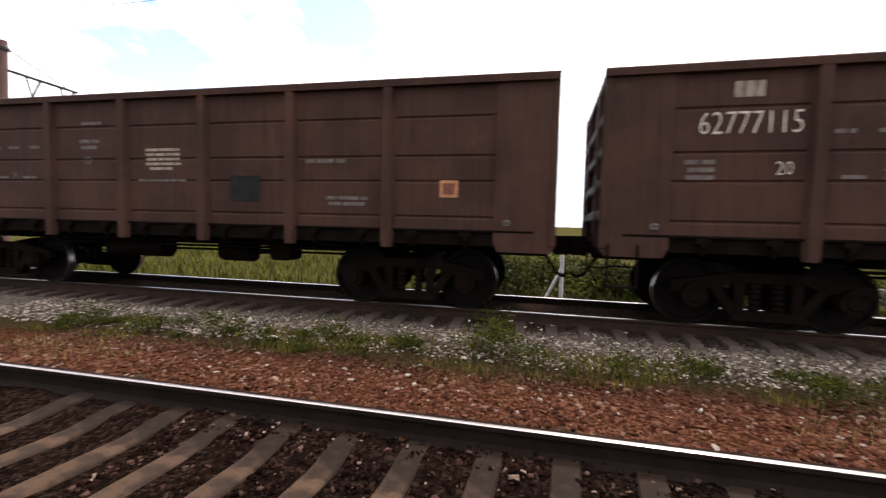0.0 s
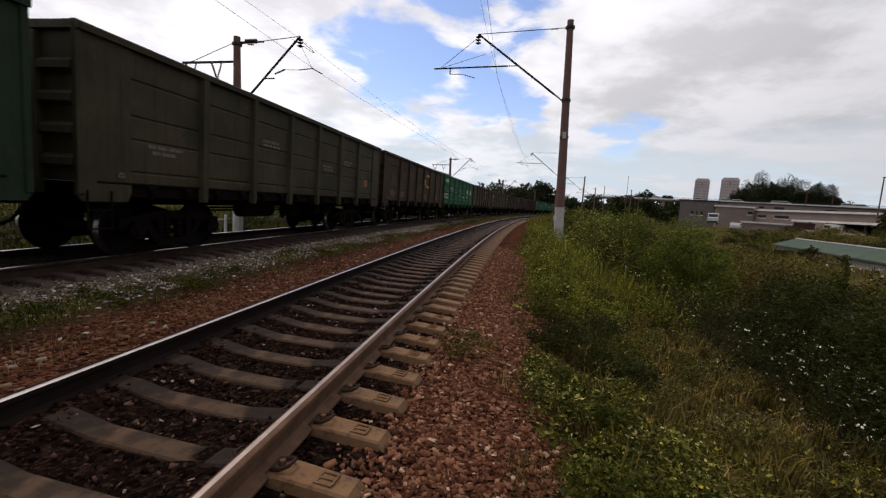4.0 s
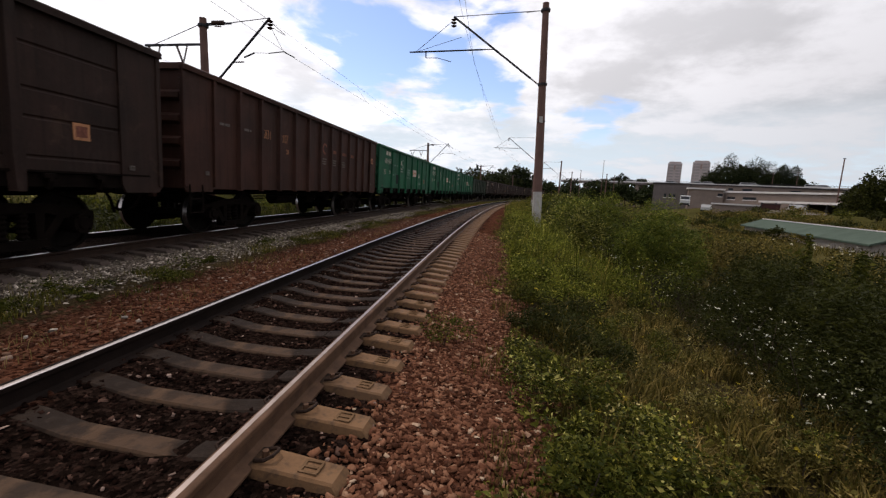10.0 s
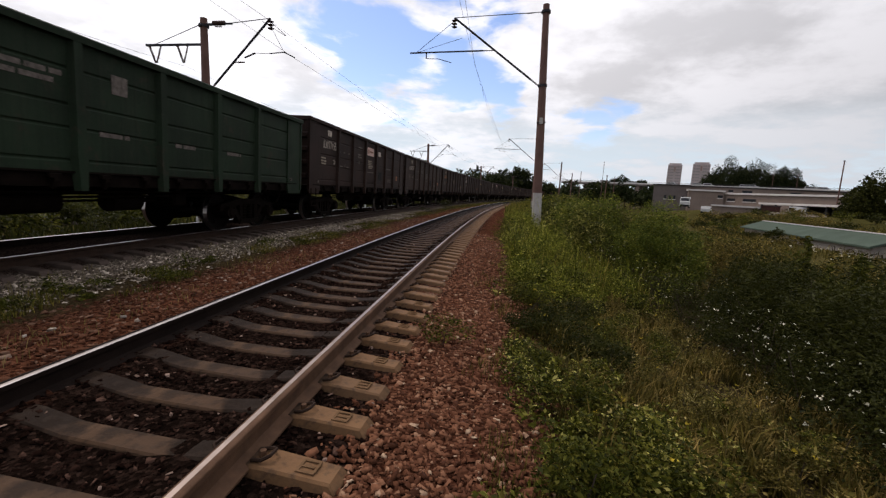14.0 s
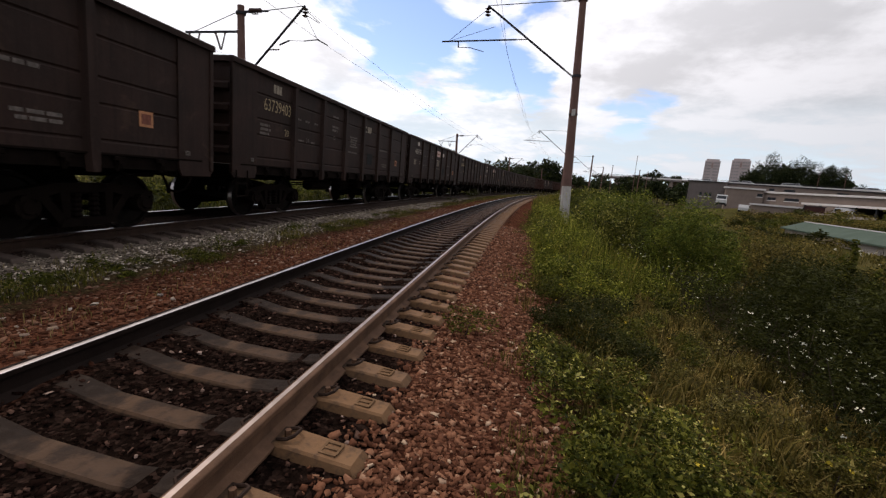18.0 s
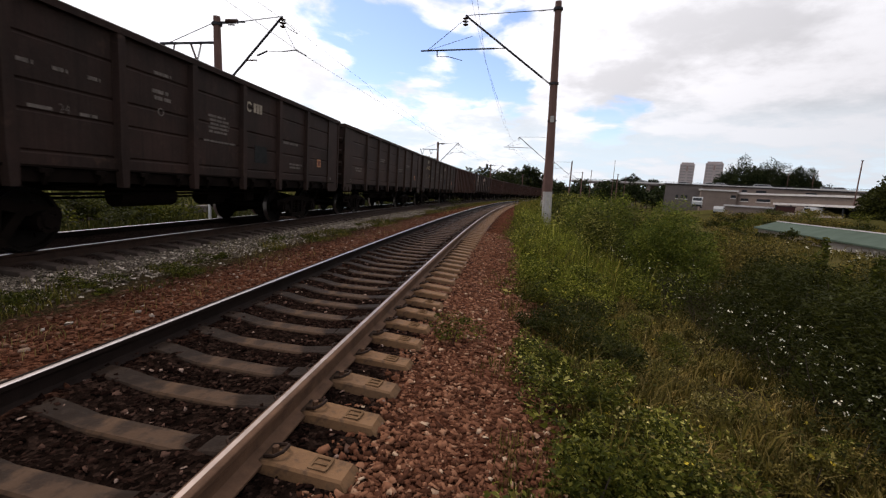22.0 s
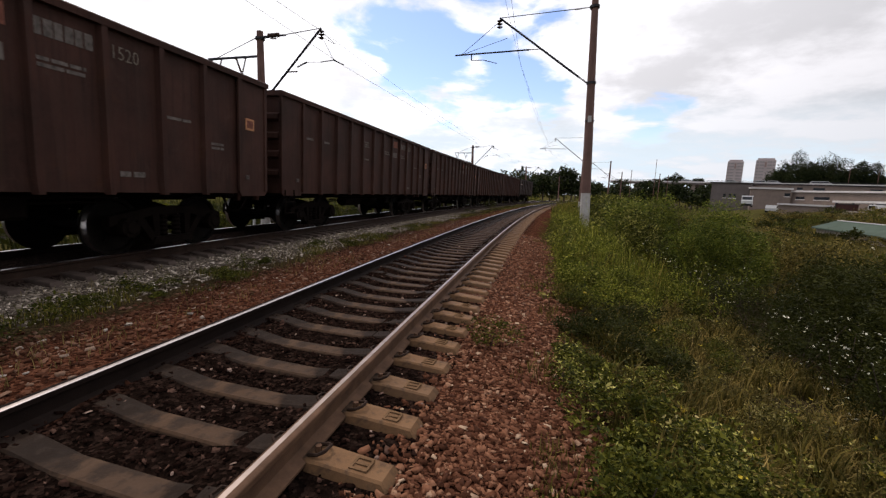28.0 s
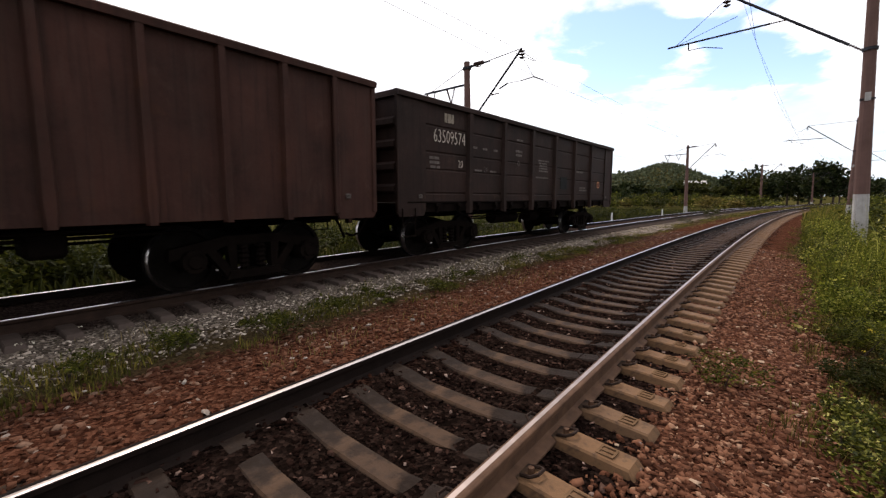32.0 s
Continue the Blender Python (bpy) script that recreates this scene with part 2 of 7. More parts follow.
def wagon_paint(name, col, dust, rust, rough=0.62, dirt=0.5):
    """Old wagon paint: faded patches, dust streaks running down, rust blooms, soot at the lower edge's height noise."""
    m, nt, b = material(name, rough, 0.0, 0.07)
    v = coord(nt)
    rnd = obj_random(nt)
    base = mix(nt, ramp(nt, noise_node(nt, 1.1, 5, 0.6, v), [(0.34, (0, 0, 0)), (0.66, (1, 1, 1))]), tuple(c * 0.62 for c in col), (col[0] * 1.42, col[1] * 1.3, col[2] * 1.25))
    base = mix(nt, math_node(nt, "MULTIPLY", rnd, 0.25), base, tuple(c * 0.7 for c in col))
    vs = coord(nt, "Object", (3.0, 3.0, 0.22))
    st = ramp(nt, noise_node(nt, 2.6, 6, 0.62, vs), [(0.46, (0, 0, 0)), (0.75, (1, 1, 1))])
    base = mix(nt, math_node(nt, "MULTIPLY", st, dirt), base, dust)
    ru = ramp(nt, noise_node(nt, 2.3, 8, 0.66, v, 0.3), [(0.60, (0, 0, 0)), (0.70, (1, 1, 1))])
    base = mix(nt, math_node(nt, "MULTIPLY", ru, 0.8), base, rust)
    pale = ramp(nt, noise_node(nt, 3.1, 7, 0.7, coord(nt, "Object", (1.0, 1.0, 0.6)), 0.5), [(0.58, (0, 0, 0)), (0.70, (1, 1, 1))])
    base = mix(nt, math_node(nt, "MULTIPLY", pale, 0.35), base, tuple(x * 1.5 for x in dust))
    run = ramp(nt, noise_node(nt, 3.4, 6, 0.66, coord(nt, "Object", (4.0, 4.0, 0.16)), 0.2), [(0.50, (0, 0, 0)), (0.68, (1, 1, 1))])
    base = mix(nt, math_node(nt, "MULTIPLY", run, 0.62), base, tuple(c * 0.42 for c in col))
    fine = noise_node(nt, 26, 5, 0.6, v)
    base = mix(nt, 0.25, base, mix(nt, fine, (0.0, 0.0, 0.0), (0.045, 0.036, 0.030)), "ADD")
    base = mix(nt, 0.10, base, (0.012, 0.01, 0.009))
    nt.links.new(base, b.inputs["Base Color"])
    bump(nt, b, noise_node(nt, 9, 6, 0.65, v), 0.22, 0.012)
    return m


def stone_mat(name, stops, rough=0.6, spec=0.02):
    m, nt, b = material(name, rough, 0, spec)
    c = ramp(nt, island_random(nt), stops, "LINEAR")
    v = coord(nt)
    c = mix(nt, 0.45, c, ramp(nt, noise_node(nt, 45, 4, 0.6, v), [(0.3, (0.25, 0.25, 0.25)), (0.7, (1, 1, 1))]), "MULTIPLY")
    nt.links.new(c, b.inputs["Base Color"])
    return m


def leaf_mat(name, stops, trans=0.3, rough=0.6, spec=0.06):
    m, nt, b = material(name, rough, 0, spec)
    c = ramp(nt, island_random(nt), stops)
    v = coord(nt)
    c = mix(nt, 0.5, c, ramp(nt, noise_node(nt, 0.9, 3, 0.5, v), [(0.3, (0.55, 0.6, 0.5)), (0.7, (1.15, 1.1, 1.0))]), "MULTIPLY")
    c = mix(nt, 0.75, c, ramp(nt, noise_node(nt, 2.4, 3, 0.55, v), [(0.36, (0.42, 0.46, 0.40)), (0.64, (1.45, 1.38, 1.2))]), "MULTIPLY")
    nt.links.new(c, b.inputs["Base Color"])
    tr = nt.nodes.new("ShaderNodeBsdfTranslucent")
    nt.links.new(c, tr.inputs["Color"])
    ms = nt.nodes.new("ShaderNodeMixShader")
    ms.inputs[0].default_value = trans
    nt.links.new(b.outputs[0], ms.inputs[1])
    nt.links.new(tr.outputs[0], ms.inputs[2])
    nt.links.new(ms.outputs[0], nt.nodes["Material Output"].inputs[0])
    return m


M = {}
M["brown"] = wagon_paint("oxide_brown_paint", (0.0480, 0.0222, 0.0160), (0.054, 0.0320, 0.0240), (0.062, 0.0250, 0.0140))
M["dark"] = wagon_paint("sooty_brown_paint", (0.0215, 0.0116, 0.0094), (0.029, 0.0180, 0.0146), (0.046, 0.026, 0.018))
M["olive"] = wagon_paint("dirty_olive_paint", (0.0338, 0.0311, 0.0169), (0.0520, 0.0419, 0.0260), (0.0780, 0.0432, 0.0234))
M["mud"] = wagon_paint("muddy_brown_paint", (0.0320, 0.0185, 0.0090), (0.038, 0.0235, 0.0130), (0.046, 0.025, 0.012))
M["leafgreen"] = wagon_paint("dusty_leaf_green_paint", (0.0261, 0.1066, 0.0377), (0.0522, 0.0962, 0.0442), (0.0348, 0.0728, 0.0338), dirt=0.35)
M["darkgreen"] = wagon_paint("faded_dark_green_paint", (0.0095, 0.0235, 0.0125), (0.022, 0.025, 0.017), (0.030, 0.023, 0.016), dirt=0.45)
M["green"] = wagon_paint("fresh_green_paint", (0.008, 0.090, 0.044), (0.022, 0.080, 0.044), (0.014, 0.07, 0.036), dirt=0.22)
M["ribgreen"] = wagon_paint("signal_green_paint", (0.011, 0.092, 0.044), (0.031, 0.080, 0.044), (0.017, 0.060, 0.033), dirt=0.3)
M["redbrown"] = wagon_paint("red_oxide_paint", (0.0415, 0.0178, 0.0132), (0.049, 0.0270, 0.0205), (0.055, 0.0215, 0.0120))
M["umber"] = wagon_paint("dull_umber_paint", (0.0305, 0.0180, 0.0145), (0.038, 0.0255, 0.0210), (0.026, 0.0140, 0.0105))
M["iron"] = plain("grimy_cast_iron", (0.0062, 0.0041, 0.0032), 0.8, 0.0, 0.4, 5, 30, 0.3, spec=0.03)
M["wheel"] = plain("oily_wheel_steel", (0.0065, 0.0050, 0.0042), 0.75, 0.0, 0.4, 6, 30, 0.3, spec=0.04)
M["tread"] = plain("bright_worn_steel", (0.50, 0.44, 0.42), 0.32, 1.0, 0.12, 8, 60, 0.03)
M["tread_dull"] = plain("dull_worn_steel", (0.36, 0.29, 0.255), 0.40, 1.0, 0.2, 8, 60, 0.06)
M["rail_side"] = plain("rusted_rail_steel", (0.092, 0.050, 0.030), 0.8, 0.1, 0.35, 6, 70, 0.25)
M["rail_dark"] = plain("black_rail_steel", (0.011, 0.0070, 0.0056), 0.75, 0.0, 0.35, 6, 70, 0.25, spec=0.06)
M["rail_brown"] = plain("rust_dark_rail_steel", (0.026, 0.0145, 0.0100), 0.8, 0.1, 0.35, 6, 70, 0.25)
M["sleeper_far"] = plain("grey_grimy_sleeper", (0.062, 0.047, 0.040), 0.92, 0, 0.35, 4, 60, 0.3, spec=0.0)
M["sleeper_mark"] = plain("worn_sleeper_relief", (0.125, 0.075, 0.042), 0.9, 0, 0.3, 20, 60, 0.2, spec=0.0)
M["concrete_post"] = plain("weathered_mast_concrete", (0.125, 0.072, 0.060), 0.9, 0, 0.22, 1.6, 50, 0.3, streak=0.3)
M["mast_white"] = plain("whitewashed_concrete", (0.38, 0.36, 0.335), 0.9, 0, 0.25, 3, 50, 0.2, streak=0.45)
M["steel_dark"] = plain("dark_painted_steel", (0.03, 0.03, 0.034), 0.6, 0.4, 0.3, 6, 40, 0.1)
M["insulator"] = plain("glazed_brown_porcelain", (0.06, 0.035, 0.03), 0.25, 0, 0.2, 6, 30, 0.03)
M["wire"] = plain("tarnished_copper_wire", (0.05, 0.045, 0.04), 0.5, 0.6, 0.2, 6, 30, 0.02)
M["white"] = plain("faded_white_marking", (0.50, 0.43, 0.37), 0.8, 0, 0.3, 9, 50, 0.05)
M["cream"] = plain("worn_cream_marking", (0.24, 0.20, 0.155), 0.8, 0, 0.4, 9, 50, 0.05)
M["gold"] = plain("yellowed_cream_marking", (0.36, 0.28, 0.17), 0.8, 0, 0.35, 9, 50, 0.05)
M["mint"] = plain("rubbed_marking_on_green", (0.15, 0.20, 0.16), 0.8, 0, 0.4, 14, 50, 0.05)
M["faded"] = plain("faded_marking", (0.165, 0.140, 0.112), 0.8, 0, 0.45, 12, 50, 0.05)
M["dim"] = plain("rubbed_grey_marking", (0.105, 0.088, 0.078), 0.8, 0, 0.5, 14, 50, 0.05)
M["redmark"] = plain("faded_red_marking", (0.15, 0.056, 0.038), 0.8, 0, 0.4, 12, 50, 0.05)
M["orange"] = plain("ochre_plate_paint", (0.36, 0.165, 0.080), 0.7, 0, 0.25, 12, 50, 0.05)
M["yellow"] = plain("chipped_yellow_paint", (0.30, 0.20, 0.05), 0.8, 0, 0.5, 12, 50, 0.1)
M["pinkish"] = plain("pale_pink_placard", (0.52, 0.36, 0.31), 0.8, 0, 0.2, 12, 50, 0.05)
M["coal"] = plain("black_stencil_patch", (0.012, 0.013, 0.013), 0.85, 0, 0.4, 6, 40, 0.1)


def sleeper_material():
    m, nt, b = material("stained_sleeper_concrete", 0.6, 0, 0.035)
    v = coord(nt)
    rnd = obj_random(nt)
    c = mix(nt, noise_node(nt, 3.5, 6, 0.62, v), (0.104, 0.055, 0.028), (0.220, 0.127, 0.067))
    c = mix(nt, math_node(nt, "MULTIPLY", rnd, 0.5), c, (0.12, 0.074, 0.046))
    sep = nt.nodes.new("ShaderNodeSeparateXYZ")
    nt.links.new(v, sep.inputs[0])
    wob = math_node(nt, "MULTIPLY", math_node(nt, "SUBTRACT", noise_node(nt, 5, 5, 0.6, v), 0.5), 0.5)

    along = math_node(nt, "ADD", sep.outputs[0], wob)
    place = math_node(nt, "ADD", math_node(nt, "DIVIDE", along, 2.8), 0.5)
    c = mix(nt, ramp(nt, place, [(0.0, (0.5, 0.5, 0.5)), (0.60, (0.75, 0.75, 0.75)), (0.80, (0.7, 0.7, 0.7)), (0.83, (0.0, 0.0, 0.0))]), c, mix(nt, noise_node(nt, 9, 5, 0.65, v), (0.022, 0.0142, 0.0110), (0.080, 0.053, 0.040)))
    oil = ramp(nt, place, [(0.10, (0.6, 0.6, 0.6)), (0.30, (0.93, 0.93, 0.93)), (0.355, (0.90, 0.90, 0.90)), (0.41, (0.22, 0.22, 0.22)), (0.60, (0.18, 0.18, 0.18)), (0.635, (0.9, 0.9, 0.9)), (0.79, (0.9, 0.9, 0.9)), (0.825, (0.0, 0.0, 0.0))])
    c = mix(nt, oil, c, (0.011, 0.0078, 0.0064))
    spots = ramp(nt, noise_node(nt, 14, 5, 0.6, v), [(0.52, (0, 0, 0)), (0.66, (1, 1, 1))])
    c = mix(nt, math_node(nt, "MULTIPLY", spots, 0.6), c, (0.040, 0.029, 0.023))
    grime = ramp(nt, noise_node(nt, 6.5, 6, 0.68, v), [(0.47, (0, 0, 0)), (0.58, (1, 1, 1))])
    inner = ramp(nt, place, [(0.66, (0.72, 0.72, 0.72)), (0.83, (0.22, 0.22, 0.22))])
    c = mix(nt, math_node(nt, "MULTIPLY", grime, inner), c, (0.020, 0.0145, 0.0120))
    nt.links.new(c, b.inputs["Base Color"])
    bump(nt, b, noise_node(nt, 60, 5, 0.65, v), 0.5, 0.006)
    return m


def bed_material():
    """The track bed, by its lateral place (second UV number, metres from the near track's centre line)."""
    m, nt, b = material("track_bed_gravel", 0.95, 0, 0.0)
    uv = nt.nodes.new("ShaderNodeUVMap")
    sep = nt.nodes.new("ShaderNodeSeparateXYZ")
    nt.links.new(uv.outputs[0], sep.inputs[0])
    v = coord(nt)
    wob = math_node(nt, "MULTIPLY", math_node(nt, "SUBTRACT", noise_node(nt, 1.3, 5, 0.65, v), 0.5), 1.1)
    d = math_node(nt, "ADD", sep.outputs[1], wob)
    vor = nt.nodes.new("ShaderNodeTexVoronoi")
    vor.inputs["Scale"].default_value = 36
    nt.links.new(v, vor.inputs["Vector"])
    cell = vor.outputs["Color"]
    sp = nt.nodes.new("ShaderNodeSeparateXYZ")
    nt.links.new(cell, sp.inputs[0])
    r = sp.outputs[0]
    dark = ramp(nt, r, [(0.0, (0.004, 0.0025, 0.0020)), (0.6, (0.010, 0.0060, 0.0047)), (1.0, (0.026, 0.0155, 0.012))])
    red = ramp(nt, r, [(0.0, (0.020, 0.0074, 0.0045)), (0.5, (0.054, 0.0205, 0.0118)), (1.0, (0.122, 0.052, 0.031))])
    grey = ramp(nt, r, [(0.0, (0.045, 0.036, 0.028)), (0.6, (0.115, 0.092, 0.074)), (1.0, (0.27, 0.23, 0.19))])
    soil = ramp(nt, r, [(0.0, (0.026, 0.019, 0.010)), (1.0, (0.066, 0.046, 0.022))])
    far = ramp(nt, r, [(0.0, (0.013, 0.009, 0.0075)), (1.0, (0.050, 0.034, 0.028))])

    def step(lo, hi):
        mr = nt.nodes.new("ShaderNodeMapRange")
        mr.interpolation_type = "SMOOTHSTEP"
        mr.inputs["From Min"].default_value, mr.inputs["From Max"].default_value = lo, hi
        nt.links.new(d, mr.inputs["Value"])
        return mr.outputs[0]

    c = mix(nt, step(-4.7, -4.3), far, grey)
    c = mix(nt, step(-3.9, -3.3), c, soil)
    c = mix(nt, step(-2.7, -2.2), c, red)
    c = mix(nt, step(-1.0, -0.7), c, dark)
    c = mix(nt, step(1.2, 1.6), c, red)
    c = mix(nt, step(2.0, 2.7), c, soil)
    nt.links.new(c, b.inputs["Base Color"])
    bump(nt, b, vor.outputs["Distance"], 0.9, 0.03)
    return m


def ground_material():
    m, nt, b = material("rough_grassland", 0.95, 0, 0.0)
    v = coord(nt)
    c = ramp(nt, noise_node(nt, 0.06, 6, 0.6, v), [(0.3, (0.036, 0.034, 0.012)), (0.5, (0.060, 0.054, 0.019)), (0.72, (0.090, 0.070, 0.032))])
    c = mix(nt, 0.6, c, ramp(nt, noise_node(nt, 2.5, 6, 0.7, v), [(0.25, (0.4, 0.45, 0.35)), (0.75, (1.2, 1.15, 1.0))]), "MULTIPLY")
    # the embankment slope's soil, by the metres from the near track (second UV number)
    uv = nt.nodes.new("ShaderNodeUVMap")
    sep = nt.nodes.new("ShaderNodeSeparateXYZ")
    nt.links.new(uv.outputs[0], sep.inputs[0])
    # browns darkened to stand for the shade between the weeds
    shaded_earth = ramp(nt, noise_node(nt, 4, 6, 0.65, v), [(0.3, (0.016, 0.012, 0.007)), (0.7, (0.040, 0.030, 0.016))])
    c = mix(nt, ramp(nt, math_node(nt, "DIVIDE", sep.outputs[1], 20.0), [(0.10, (0, 0, 0)), (0.13, (1, 1, 1)), (0.42, (1, 1, 1)), (0.55, (0, 0, 0))]), c, shaded_earth)
    nt.links.new(c, b.inputs["Base Color"])
    bump(nt, b, noise_node(nt, 6, 6, 0.7, v), 0.8, 0.08)
    return m


M["sleeper"] = sleeper_material()
M["bed"] = bed_material()
M["ground"] = ground_material()
M["stone_red"] = stone_mat("red_crushed_stone", [(0, (0.0456, 0.0179, 0.0100)), (0.45, (0.1199, 0.0484, 0.0270)), (0.85, (0.2163, 0.0981, 0.0561)), (0.97, (0.3050, 0.1672, 0.1038)), (1, (0.4657, 0.3460, 0.2435))])
M["stone_brown"] = stone_mat("brown_crushed_stone", [(0, (0.0343, 0.0127, 0.0073)), (0.5, (0.0837, 0.0334, 0.0186)), (0.85, (0.1427, 0.0648, 0.0383)), (0.97, (0.1903, 0.1164, 0.0809)), (1, (0.3807, 0.3339, 0.2903))])
M["stone_dark"] = stone_mat("sooty_ballast_stone", [(0, (0.0051, 0.0028, 0.0023)), (0.6, (0.0160, 0.0084, 0.0065)), (0.86, (0.0382, 0.0200, 0.0151)), (0.97, (0.1084, 0.0626, 0.0478)), (1, (0.3315, 0.2376, 0.1976))], spec=0.0)
M["stone_grey"] = stone_mat("pale_grey_ballast_stone", [(0, (0.050, 0.038, 0.029)), (0.5, (0.185, 0.147, 0.114)), (0.82, (0.38, 0.315, 0.255)), (1, (0.72, 0.62, 0.52))])
M["grass_dull"] = leaf_mat("trackside_grass", [(0, (0.0450, 0.0468, 0.0088)), (0.5, (0.0925, 0.0884, 0.0165)), (1, (0.2000, 0.1560, 0.0418))])
M["grass"] = leaf_mat("meadow_grass", [(0, (0.050, 0.058, 0.010)), (0.5, (0.104, 0.106, 0.017)), (0.85, (0.175, 0.150, 0.030)), (1, (0.26, 0.20, 0.065))])
M["drygrass"] = leaf_mat("dry_straw_grass", [(0, (0.09, 0.08, 0.028)), (0.6, (0.17, 0.135, 0.055)), (1, (0.27, 0.21, 0.10))])
# the palest tenth of the weed leaves paints in glints of the sky
M["leaf"] = leaf_mat("weed_leaf", [(0, (0.0198, 0.0248, 0.0040)), (0.5, (0.0730, 0.0816, 0.0120)), (0.80, (0.1659, 0.1633, 0.0259)), (0.90, (0.3513, 0.3341, 0.0845)), (1, (0.6465, 0.5692, 0.2186))], rough=0.5, spec=0.08)
M["grass_gold"] = leaf_mat("golden_meadow_grass", [(0, (0.0634, 0.0476, 0.0145)), (0.5, (0.1637, 0.1211, 0.0363)), (0.85, (0.2851, 0.2054, 0.0726)), (1, (0.4435, 0.3351, 0.1513))])
M["leaf_gold"] = leaf_mat("yellowing_weed_leaf", [(0, (0.0330, 0.0290, 0.0070)), (0.5, (0.1180, 0.1000, 0.0250)), (0.84, (0.2250, 0.1860, 0.0540)), (0.94, (0.3600, 0.3000, 0.1250)), (1, (0.5200, 0.4500, 0.2400))], rough=0.5, spec=0.08)
M["grass_olive"] = leaf_mat("olive_meadow_grass", [(0, (0.040, 0.036, 0.008)), (0.5, (0.090, 0.074, 0.017)), (0.85, (0.150, 0.114, 0.032)), (1, (0.24, 0.18, 0.070))])
M["leaf_olive"] = leaf_mat("olive_weed_leaf", [(0, (0.0286, 0.0252, 0.0066)), (0.5, (0.1058, 0.0868, 0.0211)), (0.85, (0.2002, 0.1540, 0.0449)), (1, (0.3432, 0.2660, 0.1056))], rough=0.55, spec=0.06)
M["leaf_mid"] = leaf_mat("dull_weed_leaf", [(0, (0.016, 0.021, 0.004)), (0.5, (0.060, 0.069, 0.011)), (1, (0.15, 0.14, 0.026))], rough=0.55, spec=0.06)
M["leaf_bright"] = leaf_mat("sunny_weed_leaf", [(0, (0.0302, 0.0410, 0.0060)), (0.5, (0.1227, 0.1423, 0.0179)), (0.86, (0.2617, 0.2641, 0.0417)), (1, (0.5032, 0.4744, 0.1290))], 0.42, rough=0.55, spec=0.06)
M["leaf_bush"] = leaf_mat("fresh_bush_leaf", [(0, (0.0351, 0.0500, 0.0085)), (0.5, (0.0945, 0.1188, 0.0182)), (0.9, (0.1687, 0.1863, 0.0328)), (1, (0.2970, 0.2835, 0.0607))], rough=0.55, spec=0.06)
M["leaf_dark"] = leaf_mat("dark_bush_leaf", [(0, (0.020, 0.0225, 0.0055)), (0.6, (0.034, 0.038, 0.0085)), (1, (0.056, 0.058, 0.0135))], rough=0.55, spec=0.06)
M["leaf_far"] = leaf_mat("distant_tree_leaf", [(0, (0.0115, 0.0173, 0.0075)), (0.6, (0.0230, 0.0317, 0.0120)), (1, (0.0461, 0.0533, 0.0195))], 0.2)
# hillside leaf colours paled and greyed to imitate the haze of distance
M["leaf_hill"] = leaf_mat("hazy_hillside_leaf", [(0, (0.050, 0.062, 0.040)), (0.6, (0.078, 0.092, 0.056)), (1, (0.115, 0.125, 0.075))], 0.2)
M["petal"] = leaf_mat("white_flower", [(0, (0.50, 0.47, 0.43)), (1, (0.80, 0.77, 0.72))], 0.3)
M["petal_y"] = leaf_mat("yellow_flower", [(0, (0.5, 0.38, 0.04)), (1, (0.65, 0.5, 0.08))], 0.3)
M["bark"] = plain("brown_bark", (0.06, 0.045, 0.035), 0.95, 0, 0.3, 6, 30, 0.6)

# ---- helpers for meshes ----
def mesh_from(name, verts, faces, mats, smooth=False, mat_ids=None):
    me = bpy.data.meshes.new(name)
    me.from_pydata([tuple(v) for v in verts], [], [tuple(f) for f in faces])
    for m in mats if isinstance(mats, (list, tuple)) else [mats]:
        me.materials.append(m)
    if mat_ids is not None:
        me.polygons.foreach_set("material_index", list(mat_ids))
    if smooth:
        me.polygons.foreach_set("use_smooth", [True] * len(me.polygons))
    me.update()
    return me


def to_mesh(name, bm, mats, smooth=False):
    me = bpy.data.meshes.new(name)
    bm.to_mesh(me)
    bm.free()
    for m in mats if isinstance(mats, (list, tuple)) else [mats]:
        me.materials.append(m)
    if smooth:
        me.polygons.foreach_set("use_smooth", [True] * len(me.polygons))
    return me


def part(name, bm, mat, parent, label="", smooth=False):
    """One mesh under a thing or under a part."""
    me = bm if isinstance(bm, bpy.types.Mesh) else to_mesh(name, bm, mat, smooth)
    ob = new(name, me)
    ob.parent = parent
    if label:
        ob["label"] = label
    return ob


def thing(name, m, label, category, group="", kind=""):
    e = new(name)
    e.empty_display_size = 0.2
    e.matrix_basis = m
    return tagged(e, label, category, group, kind)


def box(bm, x0, x1, y0, y1, z0, z1, bev=0.0):
    r = bmesh.ops.create_cube(bm, size=1, matrix=Matrix.Translation(((x0 + x1) / 2, (y0 + y1) / 2, (z0 + z1) / 2)) @ Matrix.Diagonal((x1 - x0, y1 - y0, z1 - z0, 1)))
    if bev:
        es = list({e for v in r["verts"] for e in v.link_edges})
        bmesh.ops.bevel(bm, geom=es, offset=bev, segments=1, affect="EDGES")
    return bm


def bm_box(x0, x1, y0, y1, z0, z1, bev=0.0):
    return box(bmesh.new(), x0, x1, y0, y1, z0, z1, bev)


def tube(bm, a, b, r0, r1=None, n=8):
    a, b = Vector(a), Vector(b)
    d = b - a
    q = d.to_track_quat("Z", "Y").to_matrix().to_4x4()
    bmesh.ops.create_cone(bm, cap_ends=True, segments=n, radius1=r0, radius2=r0 if r1 is None else r1, depth=d.length,
                          matrix=Matrix.Translation((a + b) / 2) @ q)
    return bm


